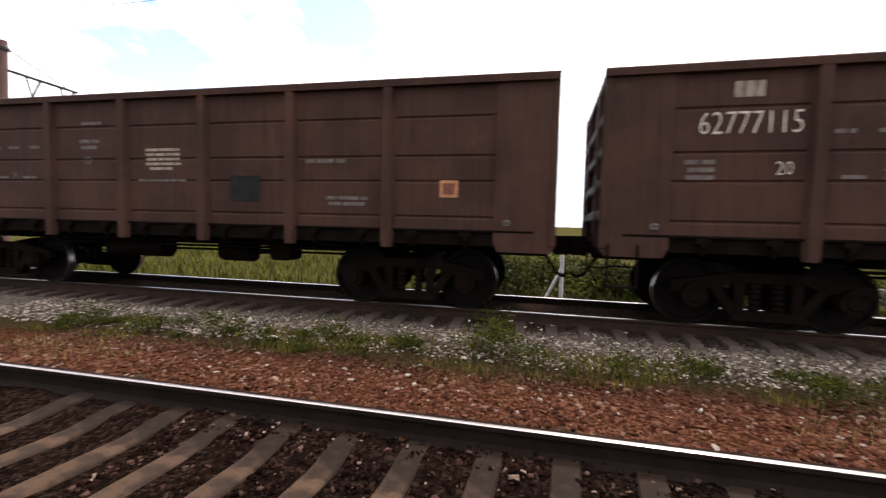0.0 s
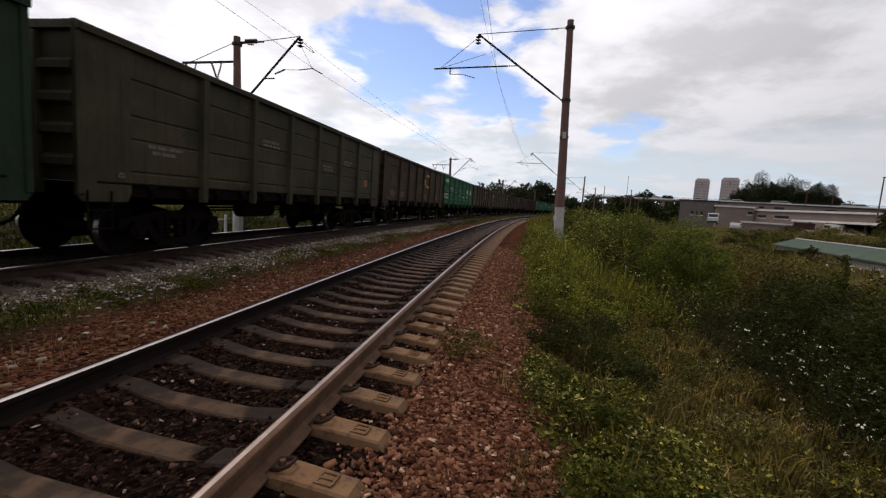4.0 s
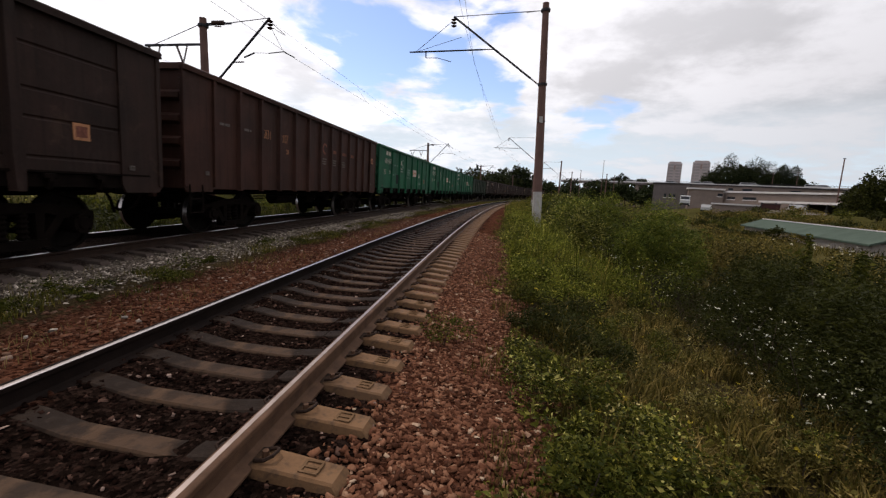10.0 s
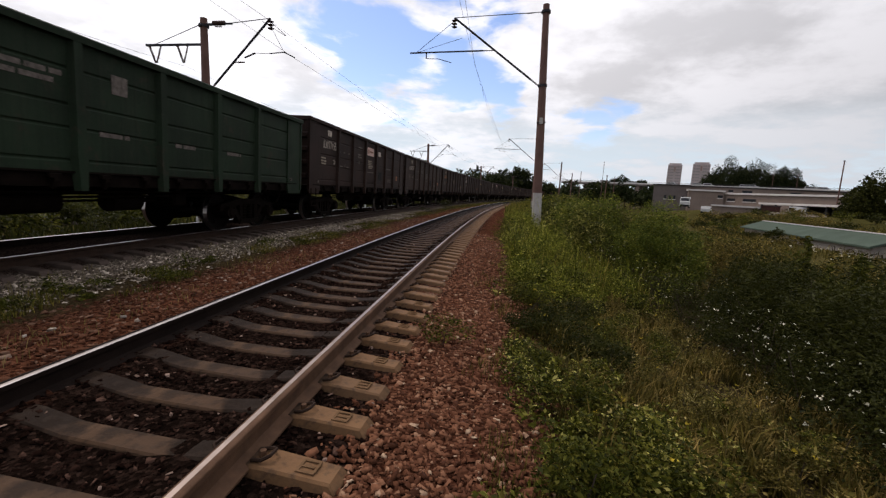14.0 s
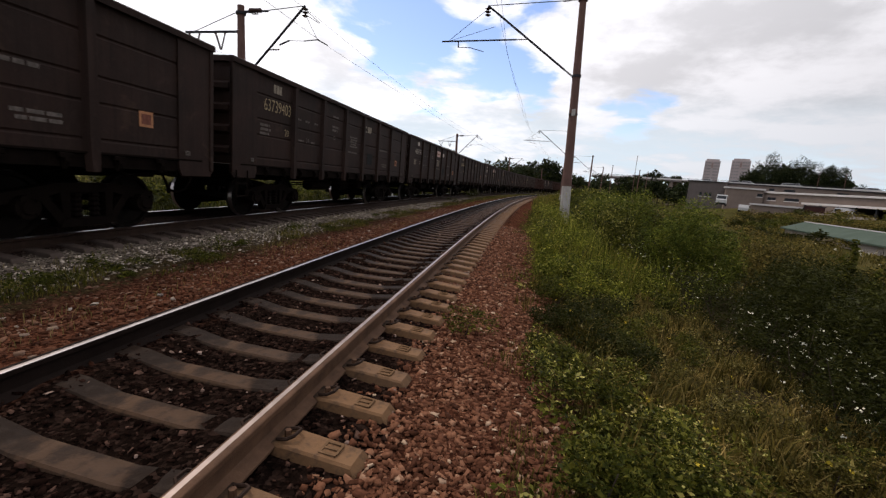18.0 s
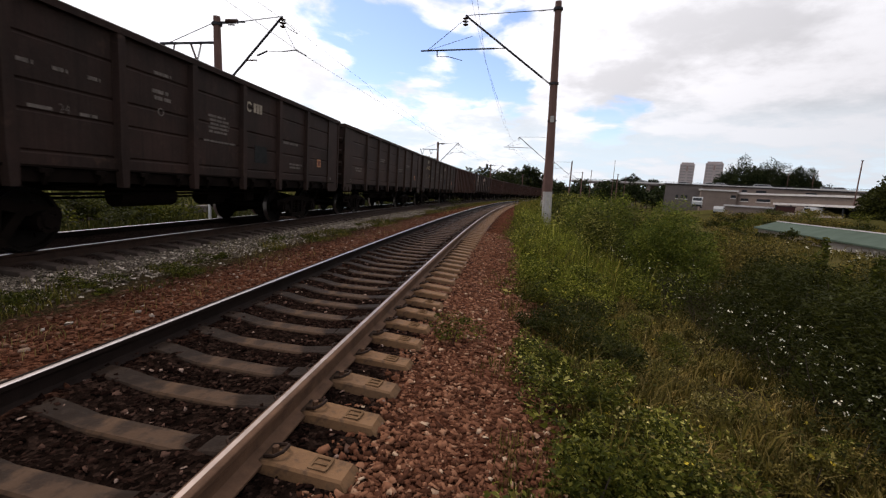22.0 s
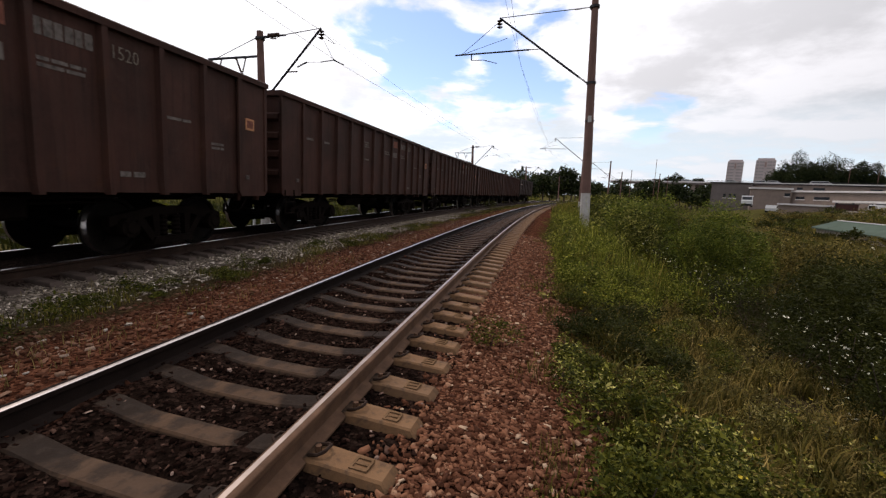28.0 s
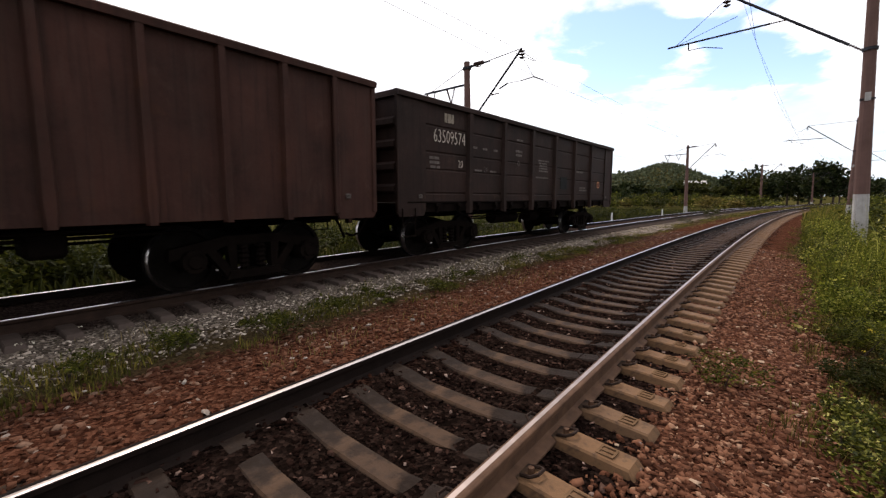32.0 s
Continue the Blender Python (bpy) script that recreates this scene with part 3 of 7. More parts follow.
def prism(bm, outline, axis, lo, hi):
    """Extrude an outline of (u, v) pairs along x or y."""
    put = (lambda u, v, w: (w, u, v)) if axis == "x" else (lambda u, v, w: (u, w, v))
    a = [bm.verts.new(put(u, v, lo)) for u, v in outline]
    b = [bm.verts.new(put(u, v, hi)) for u, v in outline]
    n = len(outline)
    bm.faces.new(a)
    bm.faces.new(b[::-1])
    for i in range(n):
        bm.faces.new((a[i], b[i], b[(i + 1) % n], a[(i + 1) % n]))
    bmesh.ops.recalc_face_normals(bm, faces=bm.faces)
    return bm


# ---- the two tracks: a long right-hand curve ----
X0, CURV = -1.964, 0.0019          # near track's centre line abreast of the camera; its curvature
OFF, Z2 = -5.716, -0.05             # the train's track: centre line to the left, rail head height
_s = np.arange(-160.0, 900.0, 0.5)
_h = CURV * np.clip(_s, -80, 125) + CURV * 0.5 * np.clip(_s - 125, 0, 30)
_x = np.concatenate([[0], np.cumsum(np.sin((_h[1:] + _h[:-1]) / 2) * 0.5)])
_y = np.concatenate([[0], np.cumsum(np.cos((_h[1:] + _h[:-1]) / 2) * 0.5)])
_i0 = int(np.argmin(abs(_s)))
_x, _y = _x - _x[_i0] + X0, _y - _y[_i0]


def on_track(s, d, z=0.0):
    """Place at s metres along the near track and d metres to its right; and the heading in radians."""
    h = float(np.interp(s, _s, _h))
    x, y = float(np.interp(s, _s, _x)), float(np.interp(s, _s, _y))
    return Vector((x + d * math.cos(h), y - d * math.sin(h), z)), h


def on_track_many(s, d):
    h, x, y = np.interp(s, _s, _h), np.interp(s, _s, _x), np.interp(s, _s, _y)
    return x + d * np.cos(h), y - d * np.sin(h)


def lateral(x, y):
    """Metres to the right of the near track's centre line, for arrays of places."""
    cx, cy, ch = _x[::4], _y[::4], _h[::4]
    out = np.empty(len(x))
    for i in range(0, len(x), 4000):
        dx, dy = x[i:i + 4000, None] - cx, y[i:i + 4000, None] - cy
        j = (dx * dx + dy * dy).argmin(1)
        k = np.arange(len(j))
        out[i:i + 4000] = dx[k, j] * np.cos(ch[j]) - dy[k, j] * np.sin(ch[j])
    return out


BED_D = [-10.5, -9.6, -8.6, -7.4, -7.0, -6.5, -5.8, -5.1, -4.6, -4.3, -4.0, -3.6, -3.2, -2.8, -2.4, -2.0, -1.7, -1.5, -1.1, -0.86, -0.7, -0.52, -0.40, -0.2, 0.2, 0.36, 0.46, 0.7, 0.85, 1.1, 1.45, 1.7, 2.0, 2.4, 2.8, 3.3, 3.9]
BED_Z = [-0.75, -0.62, -0.4, -0.20, -0.18, -0.17, -0.18, -0.18, -0.262, -0.29, -0.30, -0.295, -0.285, -0.27, -0.25, -0.21, -0.175, -0.155, -0.15, -0.155, -0.170, -0.180, -0.212, -0.225, -0.225, -0.212, -0.182, -0.190, -0.208, -0.222, -0.222, -0.245, -0.28, -0.33, -0.40, -0.52, -0.72]


def bed_z(d):
    return np.interp(d, BED_D, BED_Z)


def ground_z(d, x, y):
    near = np.interp(d, [-60, -25, -14, -10.5, -9, 3, 3.6, 6, 10, 16, 24, 32, 45, 65, 100, 260], [-0.6, -1.2, -1.2, -0.95, -1.0, -0.85, -0.72, -1.0, -1.6, -2.2, -2.6, -1.5, 0.6, 1.5, 2.2, 3.2])
    r = np.hypot(x, y)
    return near + np.interp(r, [0, 250, 700, 3000], [0, 0, 4.0, 6.0]) + 0.12 * np.sin(x * 0.37 + 1) * np.sin(y * 0.29) * np.clip((abs(d + 3) - 7) / 10, 0, 1)


def graded(lo, hi, step, far, grow=1.22):
    a = list(np.arange(lo, hi, step))
    s, up = step, a[-1]
    while up < far:
        s *= grow
        up += s
        a.append(up)
    s, dn = step, a[0]
    while dn > -far:
        s *= grow
        dn -= s
        a.insert(0, dn)
    return np.array(a)


def build_ground():
    gx, gy = graded(-16, 18, 0.5, 4200), graded(-16, 60, 0.6, 4200)
    X, Y = np.meshgrid(gx, gy)
    x, y = X.ravel(), Y.ravel()
    d = lateral(x, y)
    z = ground_z(d, x, y)
    nx, ny = len(gx), len(gy)
    faces = [(j * nx + i, j * nx + i + 1, (j + 1) * nx + i + 1, (j + 1) * nx + i) for j in range(ny - 1) for i in range(nx - 1)]
    me = mesh_from("ground", np.stack([x, y, z], 1), faces, M["ground"], True)
    uv = me.uv_layers.new(name="along_across")
    idx = np.empty(len(me.loops), int)
    me.loops.foreach_get("vertex_index", idx)
    uv.data.foreach_set("uv", np.stack([y[idx], d[idx]], 1).ravel())
    ob = new("ground", me)
    tagged(ob, "uneven grassy land falling away beside the railway", "ground", kind="structure")


def build_bed():
    s = np.concatenate([np.arange(-60, -8, 2.0), np.arange(-8, 30, 0.25), np.arange(30, 90, 1.0), np.arange(90, 640, 4.0)])
    d = np.array(BED_D)
    S, D = np.meshgrid(s, d, indexing="ij")
    x, y = on_track_many(S.ravel(), D.ravel())
    rng = np.random.RandomState(3)
    z = bed_z(D.ravel()) + rng.uniform(-0.012, 0.012, S.size)
    nd = len(d)
    faces = [(i * nd + j, i * nd + j + 1, (i + 1) * nd + j + 1, (i + 1) * nd + j) for i in range(len(s) - 1) for j in range(nd - 1)]
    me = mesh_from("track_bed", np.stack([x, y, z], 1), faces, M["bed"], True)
    uv = me.uv_layers.new(name="along_across")
    idx = np.empty(len(me.loops), int)
    me.loops.foreach_get("vertex_index", idx)
    uv.data.foreach_set("uv", np.stack([S.ravel()[idx], D.ravel()[idx]], 1).ravel())
    ob = new("track_bed", me)
    tagged(ob, "gravel track bed, sooty between the rails and red beside them", "track bed", kind="structure")


RAIL_PROFILE = [(-0.075, -0.18), (0.075, -0.18), (0.075, -0.168), (0.025, -0.15), (0.010, -0.135), (0.009, -0.055), (0.033, -0.043), (0.0375, -0.036), (0.0375, -0.012), (0.034, -0.0065),
                (0.022, -0.0015), (0.006, 0.0), (-0.022, -0.0004), (-0.031, -0.003), (-0.0375, -0.008), (-0.0375, -0.036), (-0.033, -0.043), (-0.009, -0.055), (-0.010, -0.135), (-0.025, -0.15), (-0.075, -0.168)]


def build_rail(d, z, side_mat, label, bright=(9, 10, 11), head="tread"):
    s = np.concatenate([np.arange(-60, -6, 3.0), np.arange(-6, 40, 0.8), np.arange(40, 120, 2.5), np.arange(120, 640, 8.0)])
    n = len(RAIL_PROFILE)
    v = []
    for q in s:
        for u, w in RAIL_PROFILE:
            p, h = on_track(q, d + u, z + w)
            v.append(p)
    f, ids = [], []
    for i in range(len(s) - 1):
        for j in range(n):
            k = (j + 1) % n
            f.append((i * n + j, i * n + k, (i + 1) * n + k, (i + 1) * n + j))
            ids.append(1 if j in bright else 0)
    me = mesh_from("rail", v, f, [side_mat, M[head]], False, ids)
    return tagged(new("rail", me), label, "rail", "rails", kind="structure")


SLEEPER_STEP = 0.475


def sleeper_mesh(mat):
    """Concrete sleeper: high shoulders under the rails, a lower waist, sloping ends."""
    bm = bmesh.new()
    prof = [(-1.38, -0.27, 0.10), (-1.31, -0.165, 0.078), (-1.0, -0.150, 0.082), (-0.62, -0.158, 0.082), (-0.32, -0.202, 0.078), (0.32, -0.202, 0.078), (0.62, -0.158, 0.082), (0.95, -0.150, 0.082), (1.31, -0.172, 0.076), (1.38, -0.27, 0.10)]
    rows = []
    for x, z, w in prof:
        rows.append([bm.verts.new((x, -w - 0.045, -0.34)), bm.verts.new((x, -w - 0.006, z - 0.012)), bm.verts.new((x, -w + 0.006, z)), bm.verts.new((x, w - 0.006, z)), bm.verts.new((x, w + 0.006, z - 0.012)), bm.verts.new((x, w + 0.045, -0.34))])
    for a, b in zip(rows, rows[1:]):
        for i in range(5):
            bm.faces.new((a[i], b[i], b[i + 1], a[i + 1]))
    bm.faces.new(rows[0])
    bm.faces.new(rows[-1][::-1])
    bmesh.ops.recalc_face_normals(bm, faces=bm.faces)
    return to_mesh("sleeper", bm, mat)


def rod(bm, pts, r, n=6):
    """One bent rod along the points."""
    pts = [Vector(p) for p in pts]
    rows = []
    for i, p in enumerate(pts):
        d = (pts[min(i + 1, len(pts) - 1)] - pts[max(i - 1, 0)]).normalized()
        u = d.cross(Vector((0, 0, 1)) if abs(d.z) < 0.9 else Vector((1, 0, 0))).normalized()
        v = d.cross(u)
        rows.append([bm.verts.new(p + (u * math.cos(a * math.tau / n) + v * math.sin(a * math.tau / n)) * r) for a in range(n)])
    for a, b in zip(rows, rows[1:]):
        for i in range(n):
            bm.faces.new((a[i], a[(i + 1) % n], b[(i + 1) % n], b[i]))
    bm.faces.new(rows[0][::-1])
    bm.faces.new(rows[-1])
    return bm


def clip_mesh():
    """Rail fastening: a bent spring rod."""
    pts = [(0.07, -0.05, -0.145), (0.13, -0.055, -0.130), (0.165, -0.03, -0.115), (0.165, 0.03, -0.115), (0.13, 0.055, -0.130), (0.07, 0.05, -0.145)]
    return to_mesh("rail_clip", rod(bmesh.new(), pts, 0.010), M["rail_brown"])


def bolt_mesh():
    bm = bmesh.new()
    tube(bm, (0.105, 0, -0.16), (0.105, 0, -0.112), 0.018, n=6)
    return to_mesh("bolt", bm, M["rail_side"])


def cast_mark():
    """A raised frame with a cross bar, cast into the sleeper's end."""
    bm = bmesh.new()
    for a in (-0.045, 0.045):
        box(bm, -0.05, 0.05, a - 0.007, a + 0.007, -0.17, -0.154)
        box(bm, a - 0.005, a + 0.009, -0.038, 0.038, -0.17, -0.154)
    box(bm, -0.036, 0.036, -0.007, 0.007, -0.17, -0.155)
    return bm


def build_sleepers(d, z, first, last, label, group, phase=0.0, clips=(), skew=0.0):
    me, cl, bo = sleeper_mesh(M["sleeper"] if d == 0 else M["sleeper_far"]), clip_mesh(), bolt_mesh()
    mark = to_mesh("cast_mark", cast_mark(), M["sleeper_mark"])
    for i in range(first, last):
        s = i * SLEEPER_STEP + phase
        p, h = on_track(s, d, z)
        jit = random.Random(i * 7 + int(d * 10))
        ob = new("sleeper", me)
        ob.matrix_basis = pose(p.x, p.y, p.z + jit.uniform(-0.006, 0.004), 0, 0, -math.degrees(h) + skew + jit.uniform(-0.7, 0.7))
        tagged(ob, label, "sleeper", group)
        if i in clips:
            for side in (1,):
                for turn in (0, 180):
                    c = part("rail_clip", cl, None, ob, "rusty spring clip with bolt")
                    c.matrix_basis = pose(side * 0.795, 0, 0, 0, 0, turn)
                    part("bolt", bo, None, c)
            if i < 12:
                part("cast_mark", mark, None, ob, "worn casting mark").location = (1.16, 0, 0)


build_ground()
build_bed()
build_rail(-0.795, 0, M["rail_dark"], "dark rail with a bright running edge", (9, 10))
build_rail(0.795, 0, M["rail_side"], "rust-brown rail with a dull worn head", (11,), "tread_dull")
build_rail(OFF - 0.795, Z2, M["rail_dark"], "dark rail with a polished head under the train")
build_rail(OFF + 0.795, Z2, M["rail_brown"], "dark rail with a polished head under the train")
build_sleepers(0, 0, -8, 150, "stained concrete sleeper half sunk in ballast", "sleepers of the near track", 0.15, range(-4, 26), -4.5)
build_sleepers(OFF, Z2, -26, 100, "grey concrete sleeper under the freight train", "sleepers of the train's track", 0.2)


# ---- loose stones ----
ICO = np.array([(-0.8, -0.7, -0.6), (0.8, -0.7, -0.6), (0.8, 0.7, -0.6), (-0.8, 0.7, -0.6), (-0.7, -0.6, 0.55), (0.75, -0.6, 0.7), (0.6, 0.65, 0.5), (-0.75, 0.6, 0.75)])
ICO_F = [(4, 5, 6), (4, 6, 7), (0, 1, 5), (0, 5, 4), (1, 2, 6), (1, 6, 5), (2, 3, 7), (2, 7, 6), (3, 0, 4), (3, 4, 7)]


def stones(name, mat, n, s_range, d_range, size, seed, label, power=1.0, lift=0.3, skip=None):
    rng = np.random.RandomState(seed)
    s = s_range[0] + (s_range[1] - s_range[0]) * rng.rand(n) ** power
    d = rng.uniform(d_range[0], d_range[1], n) + rng.normal(0, 0.12, n)
    if skip is not None:
        keep = ~skip(s, d)
        s, d = s[keep], d[keep]
        n = len(s)
    x, y = on_track_many(s, d)
    z = bed_z(d)
    r = size * np.clip(np.exp(rng.normal(0, 0.36, n)), 0.4, 1.9)
    ang = rng.rand(n) * 6.28
    sc = np.stack([r * rng.uniform(0.8, 1.6, n), r * rng.uniform(0.55, 1.0, n), r * rng.uniform(0.35, 0.75, n)], 1)
    V = ICO[None] * (1 + rng.uniform(-0.5, 0.35, (n, len(ICO), 3))) * sc[:, None]
    tilt = rng.normal(0, 0.5, (n, 1))
    V = np.stack([V[..., 0], V[..., 1] * np.cos(tilt) - V[..., 2] * np.sin(tilt), V[..., 1] * np.sin(tilt) + V[..., 2] * np.cos(tilt)], 2)
    c, sn = np.cos(ang)[:, None], np.sin(ang)[:, None]
    W = np.stack([V[..., 0] * c - V[..., 1] * sn + x[:, None], V[..., 0] * sn + V[..., 1] * c + y[:, None], V[..., 2] + (z + r * lift)[:, None]], 2)
    F = (np.array(ICO_F)[None] + (np.arange(n) * len(ICO))[:, None, None]).reshape(-1, 3)
    return tagged(new(name, big_mesh(name, W.reshape(-1, 3), F, mat)), label, "gravel", kind="stuff")


def big_mesh(name, V, F, mat):
    """A mesh of many small faces, all with the same number of corners."""
    me = bpy.data.meshes.new(name)
    k = F.shape[1]
    me.vertices.add(len(V))
    me.vertices.foreach_set("co", np.ascontiguousarray(V, dtype=np.float32).ravel())
    me.loops.add(F.size)
    me.loops.foreach_set("vertex_index", np.ascontiguousarray(F, dtype=np.int32).ravel())
    me.polygons.add(len(F))
    me.polygons.foreach_set("loop_start", np.arange(0, F.size, k, dtype=np.int32))
    me.materials.append(mat)
    me.update(calc_edges=True)
    return me


def sleeper_top(s, d, phase=0.15):
    reach = np.where(d > 0, 1.33, 0.55)
    u = abs((s + 0.079 * d - phase + SLEEPER_STEP / 2) % SLEEPER_STEP - SLEEPER_STEP / 2)
    return (u < 0.105) & (abs(d) < reach) & ~((d > 0.5) & (d < 0.72) & (np.sin(s * 37) > 0.2))


stones("ballast_between_rails", M["stone_dark"], 26000, (-2.5, 26), (-0.95, 1.2), 0.0135, 11, "sooty dark ballast stones between the rails", 1.5, 0.35, sleeper_top)
stones("ballast_between_sleepers", M["stone_brown"], 12000, (6.0, 50), (0.92, 1.3), 0.0150, 19, "brown ballast lying between the sleeper ends", 1.3, 0.3, sleeper_top)
stones("red_ballast", M["stone_red"], 30000, (-0.3, 16), (1.27, 2.55), 0.0155, 12, "red-brown crushed stone along the track edge", 2.2, 0.3, sleeper_top)
stones("red_ballast", M["stone_red"], 12000, (-0.2, -7), (1.27, 2.55), 0.0155, 17, "red-brown crushed stone behind the viewpoint", 2.0, 0.3, sleeper_top)
stones("red_ballast", M["stone_brown"], 17000, (-6.0, 22), (-2.6, -0.95), 0.018, 13, "red-brown crushed stone between the two tracks", 1.3, 0.3, sleeper_top)
stones("grey_ballast", M["stone_grey"], 24000, (-9.0, 28), (-4.3, -3.0), 0.0165, 14, "pale grey ballast stones beside the train", 1.2, 0.3)

# ---- gondola wagons ----
PITCH = 13.6                       # from coupling to coupling along the near track's centre line
HALF_L, HALF_W = 6.57, 1.56        # half length and half width of the body
Z_LOW, Z_TOP = 1.27, 3.46          # side wall's lower edge and upper edge over the rail head
CORNER = {"panel": 0.88, "low": 0.88, "flat": 0.88, "rib": 0.16, "dense": 0.94}      # length of the corner plates
_cache = {}


def side_profile(kind):
    """Outline of a side panel, (outward, up), with pressed swages."""
    h = Z_TOP - Z_LOW
    out = [(0.0, Z_LOW)]
    if kind in ("panel", "low"):
        for fr in (0.09, 0.33, 0.50, 0.76):
            z = Z_LOW + h * fr
            out += [(0.0, z - 0.03), (-0.019, z - 0.008), (-0.019, z + 0.008), (0.0, z + 0.03)]
    out += [(0.0, Z_TOP)]
    return out


def panel_mesh(kind, y0, y1, side, mat):
    """A side wall bay between two posts; ribs proud of it on the ribbed kind."""
    bm = bmesh.new()
    prof = side_profile(kind)
    outline = [(side * (HALF_W - 0.085 + u), z) for u, z in prof] + [(side * (HALF_W - 0.125), Z_TOP), (side * (HALF_W - 0.125), Z_LOW)]
    prism(bm, outline, "y", y0, y1)
    return to_mesh("side_panel", bm, mat)


def rib_mesh(y0, y1, z, side, mat):
    """A pressed horizontal rib standing proud of its panel."""
    bm = bmesh.new()
    a, b, x = y0 + 0.17, y1 - 0.17, side * (HALF_W - 0.085)
    lo = [bm.verts.new((x - side * 0.004, yy, zz)) for yy, zz in ((a, z - 0.10), (b, z - 0.10), (b, z + 0.10), (a, z + 0.10))]
    hi = [bm.verts.new((x + side * 0.065, yy, zz)) for yy, zz in ((a + 0.10, z - 0.035), (b - 0.10, z - 0.035), (b - 0.10, z + 0.045), (a + 0.10, z + 0.045))]
    bm.faces.new(hi)
    for i in range(4):
        j = (i + 1) % 4
        bm.faces.new((lo[i], lo[j], hi[j], hi[i]))
    bmesh.ops.recalc_face_normals(bm, faces=bm.faces)
    return to_mesh("rib", bm, mat)


def post_mesh(y, side, w, low, mat):
    """Pressed post, wider at its foot, with sloping cheeks."""
    bm = bmesh.new()
    x0, x1 = side * (HALF_W - 0.09), side * HALF_W
    sec = [(x0, -w), (x1, -w * 0.62), (x1, w * 0.62), (x0, w)]
    rows = []
    for z, k in ((low, 0.9), (Z_LOW + 0.25, 1.25), (Z_LOW + 0.7, 1.1), (Z_TOP - 0.05, 1.0)):
        rows.append([bm.verts.new((x, y + dy * k, z)) for x, dy in sec])
    for a, b in zip(rows, rows[1:]):
        for i in range(4):
            j = (i + 1) % 4
            bm.faces.new((a[i], a[j], b[j], b[i]))
    bm.faces.new(rows[0])
    bm.faces.new(rows[-1])
    bmesh.ops.recalc_face_normals(bm, faces=bm.faces)
    return to_mesh("post", bm, mat)


def corner_mesh(end, side, kind, mat):
    bm = bmesh.new()
    y0, y1 = end * (HALF_L - CORNER[kind]), end * HALF_L
    low = 0.98 if kind != "dense" else 1.0
    out = [(y0, low + 0.14), (y0 + end * 0.07, low), (y1 - end * 0.08, low), (y1, low + 0.1), (y1 + end * 0.0, Z_TOP), (y0, Z_TOP)]
    prism(bm, out, "x", *sorted((side * (HALF_W - 0.10), side * (HALF_W - 0.055))))
    # rolled outer edge
    box(bm, *sorted((side * (HALF_W - 0.12), side * (HALF_W - 0.03))), *sorted((y1 - end * 0.10, y1)), low + 0.1, Z_TOP, 0.012)
    if kind == "dense":
        box(bm, *sorted((side * (HALF_W - 0.06), side * (HALF_W - 0.0))), *sorted((y0 - end * 0.05, y0 + end * 0.05)), low + 0.1, Z_TOP, 0.01)
    return to_mesh("corner_plate", bm, mat)


def end_mesh(end, mat):
    bm = bmesh.new()
    y = end * (HALF_L - 0.10)
    box(bm, -HALF_W + 0.11, HALF_W - 0.11, *sorted((y - end * 0.04, y)), Z_LOW, Z_TOP - 0.02)
    for z in (1.55, 2.0, 2.45, 2.9):
        prism(bm, [(y, z - 0.11), (y + end * 0.085, z - 0.05), (y + end * 0.085, z + 0.05), (y, z + 0.11)], "x", -HALF_W + 0.16, HALF_W - 0.16)
    for x in (-0.75, 0.75):
        box(bm, x - 0.06, x + 0.06, *sorted((y, y + end * 0.10)), Z_LOW - 0.2, Z_TOP - 0.1, 0.01)
    return to_mesh("end_wall", bm, mat)


def top_rail_mesh(side, mat):
    bm = bmesh.new()
    prism(bm, [(side * (HALF_W - 0.14), Z_TOP - 0.075), (side * (HALF_W + 0.005), Z_TOP - 0.075), (side * (HALF_W + 0.012), Z_TOP + 0.02), (side * (HALF_W - 0.03), Z_TOP + 0.045), (side * (HALF_W - 0.13), Z_TOP + 0.045)], "y", -HALF_L, HALF_L)
    return to_mesh("top_rail", bm, mat)


def end_rail_mesh(end, mat):
    bm = bmesh.new()
    prism(bm, [(end * (HALF_L - 0.16), Z_TOP - 0.07), (end * (HALF_L - 0.02), Z_TOP - 0.07), (end * (HALF_L - 0.02), Z_TOP + 0.045), (end * (HALF_L - 0.16), Z_TOP + 0.045)], "x", -HALF_W + 0.14, HALF_W - 0.14)
    return to_mesh("end_rail", bm, mat)


def sill_mesh(side):
    bm = bmesh.new()
    prism(bm, [(side * (HALF_W - 0.16), 1.06), (side * (HALF_W - 0.10), 1.06), (side * (HALF_W - 0.10), 1.24), (side * (HALF_W - 0.05), 1.26), (side * (HALF_W - 0.05), 1.29), (side * (HALF_W - 0.16), 1.29)], "y", -HALF_L + 0.3, HALF_L - 0.3)
    return to_mesh("side_sill", bm, M["iron"])


def frame_mesh():
    """Floor plates, centre sill, cross bearers and the hopper door gear."""
    bm = bmesh.new()
    box(bm, -HALF_W + 0.13, HALF_W - 0.13, -HALF_L + 0.15, HALF_L - 0.15, 1.20, 1.26)
    box(bm, -0.20, 0.20, -HALF_L + 0.05, HALF_L - 0.05, 0.86, 1.20, 0.02)
    for y in (-5.9, -4.32, -2.6, -0.9, 0.9, 2.6, 4.32, 5.9):
        prism(bm, [(-1.42, 1.2), (-1.42, 1.08), (-0.25, 0.92), (0.25, 0.92), (1.42, 1.08), (1.42, 1.2)], "y", y - 0.07, y + 0.07)
    return to_mesh("underframe", bm, M["iron"])


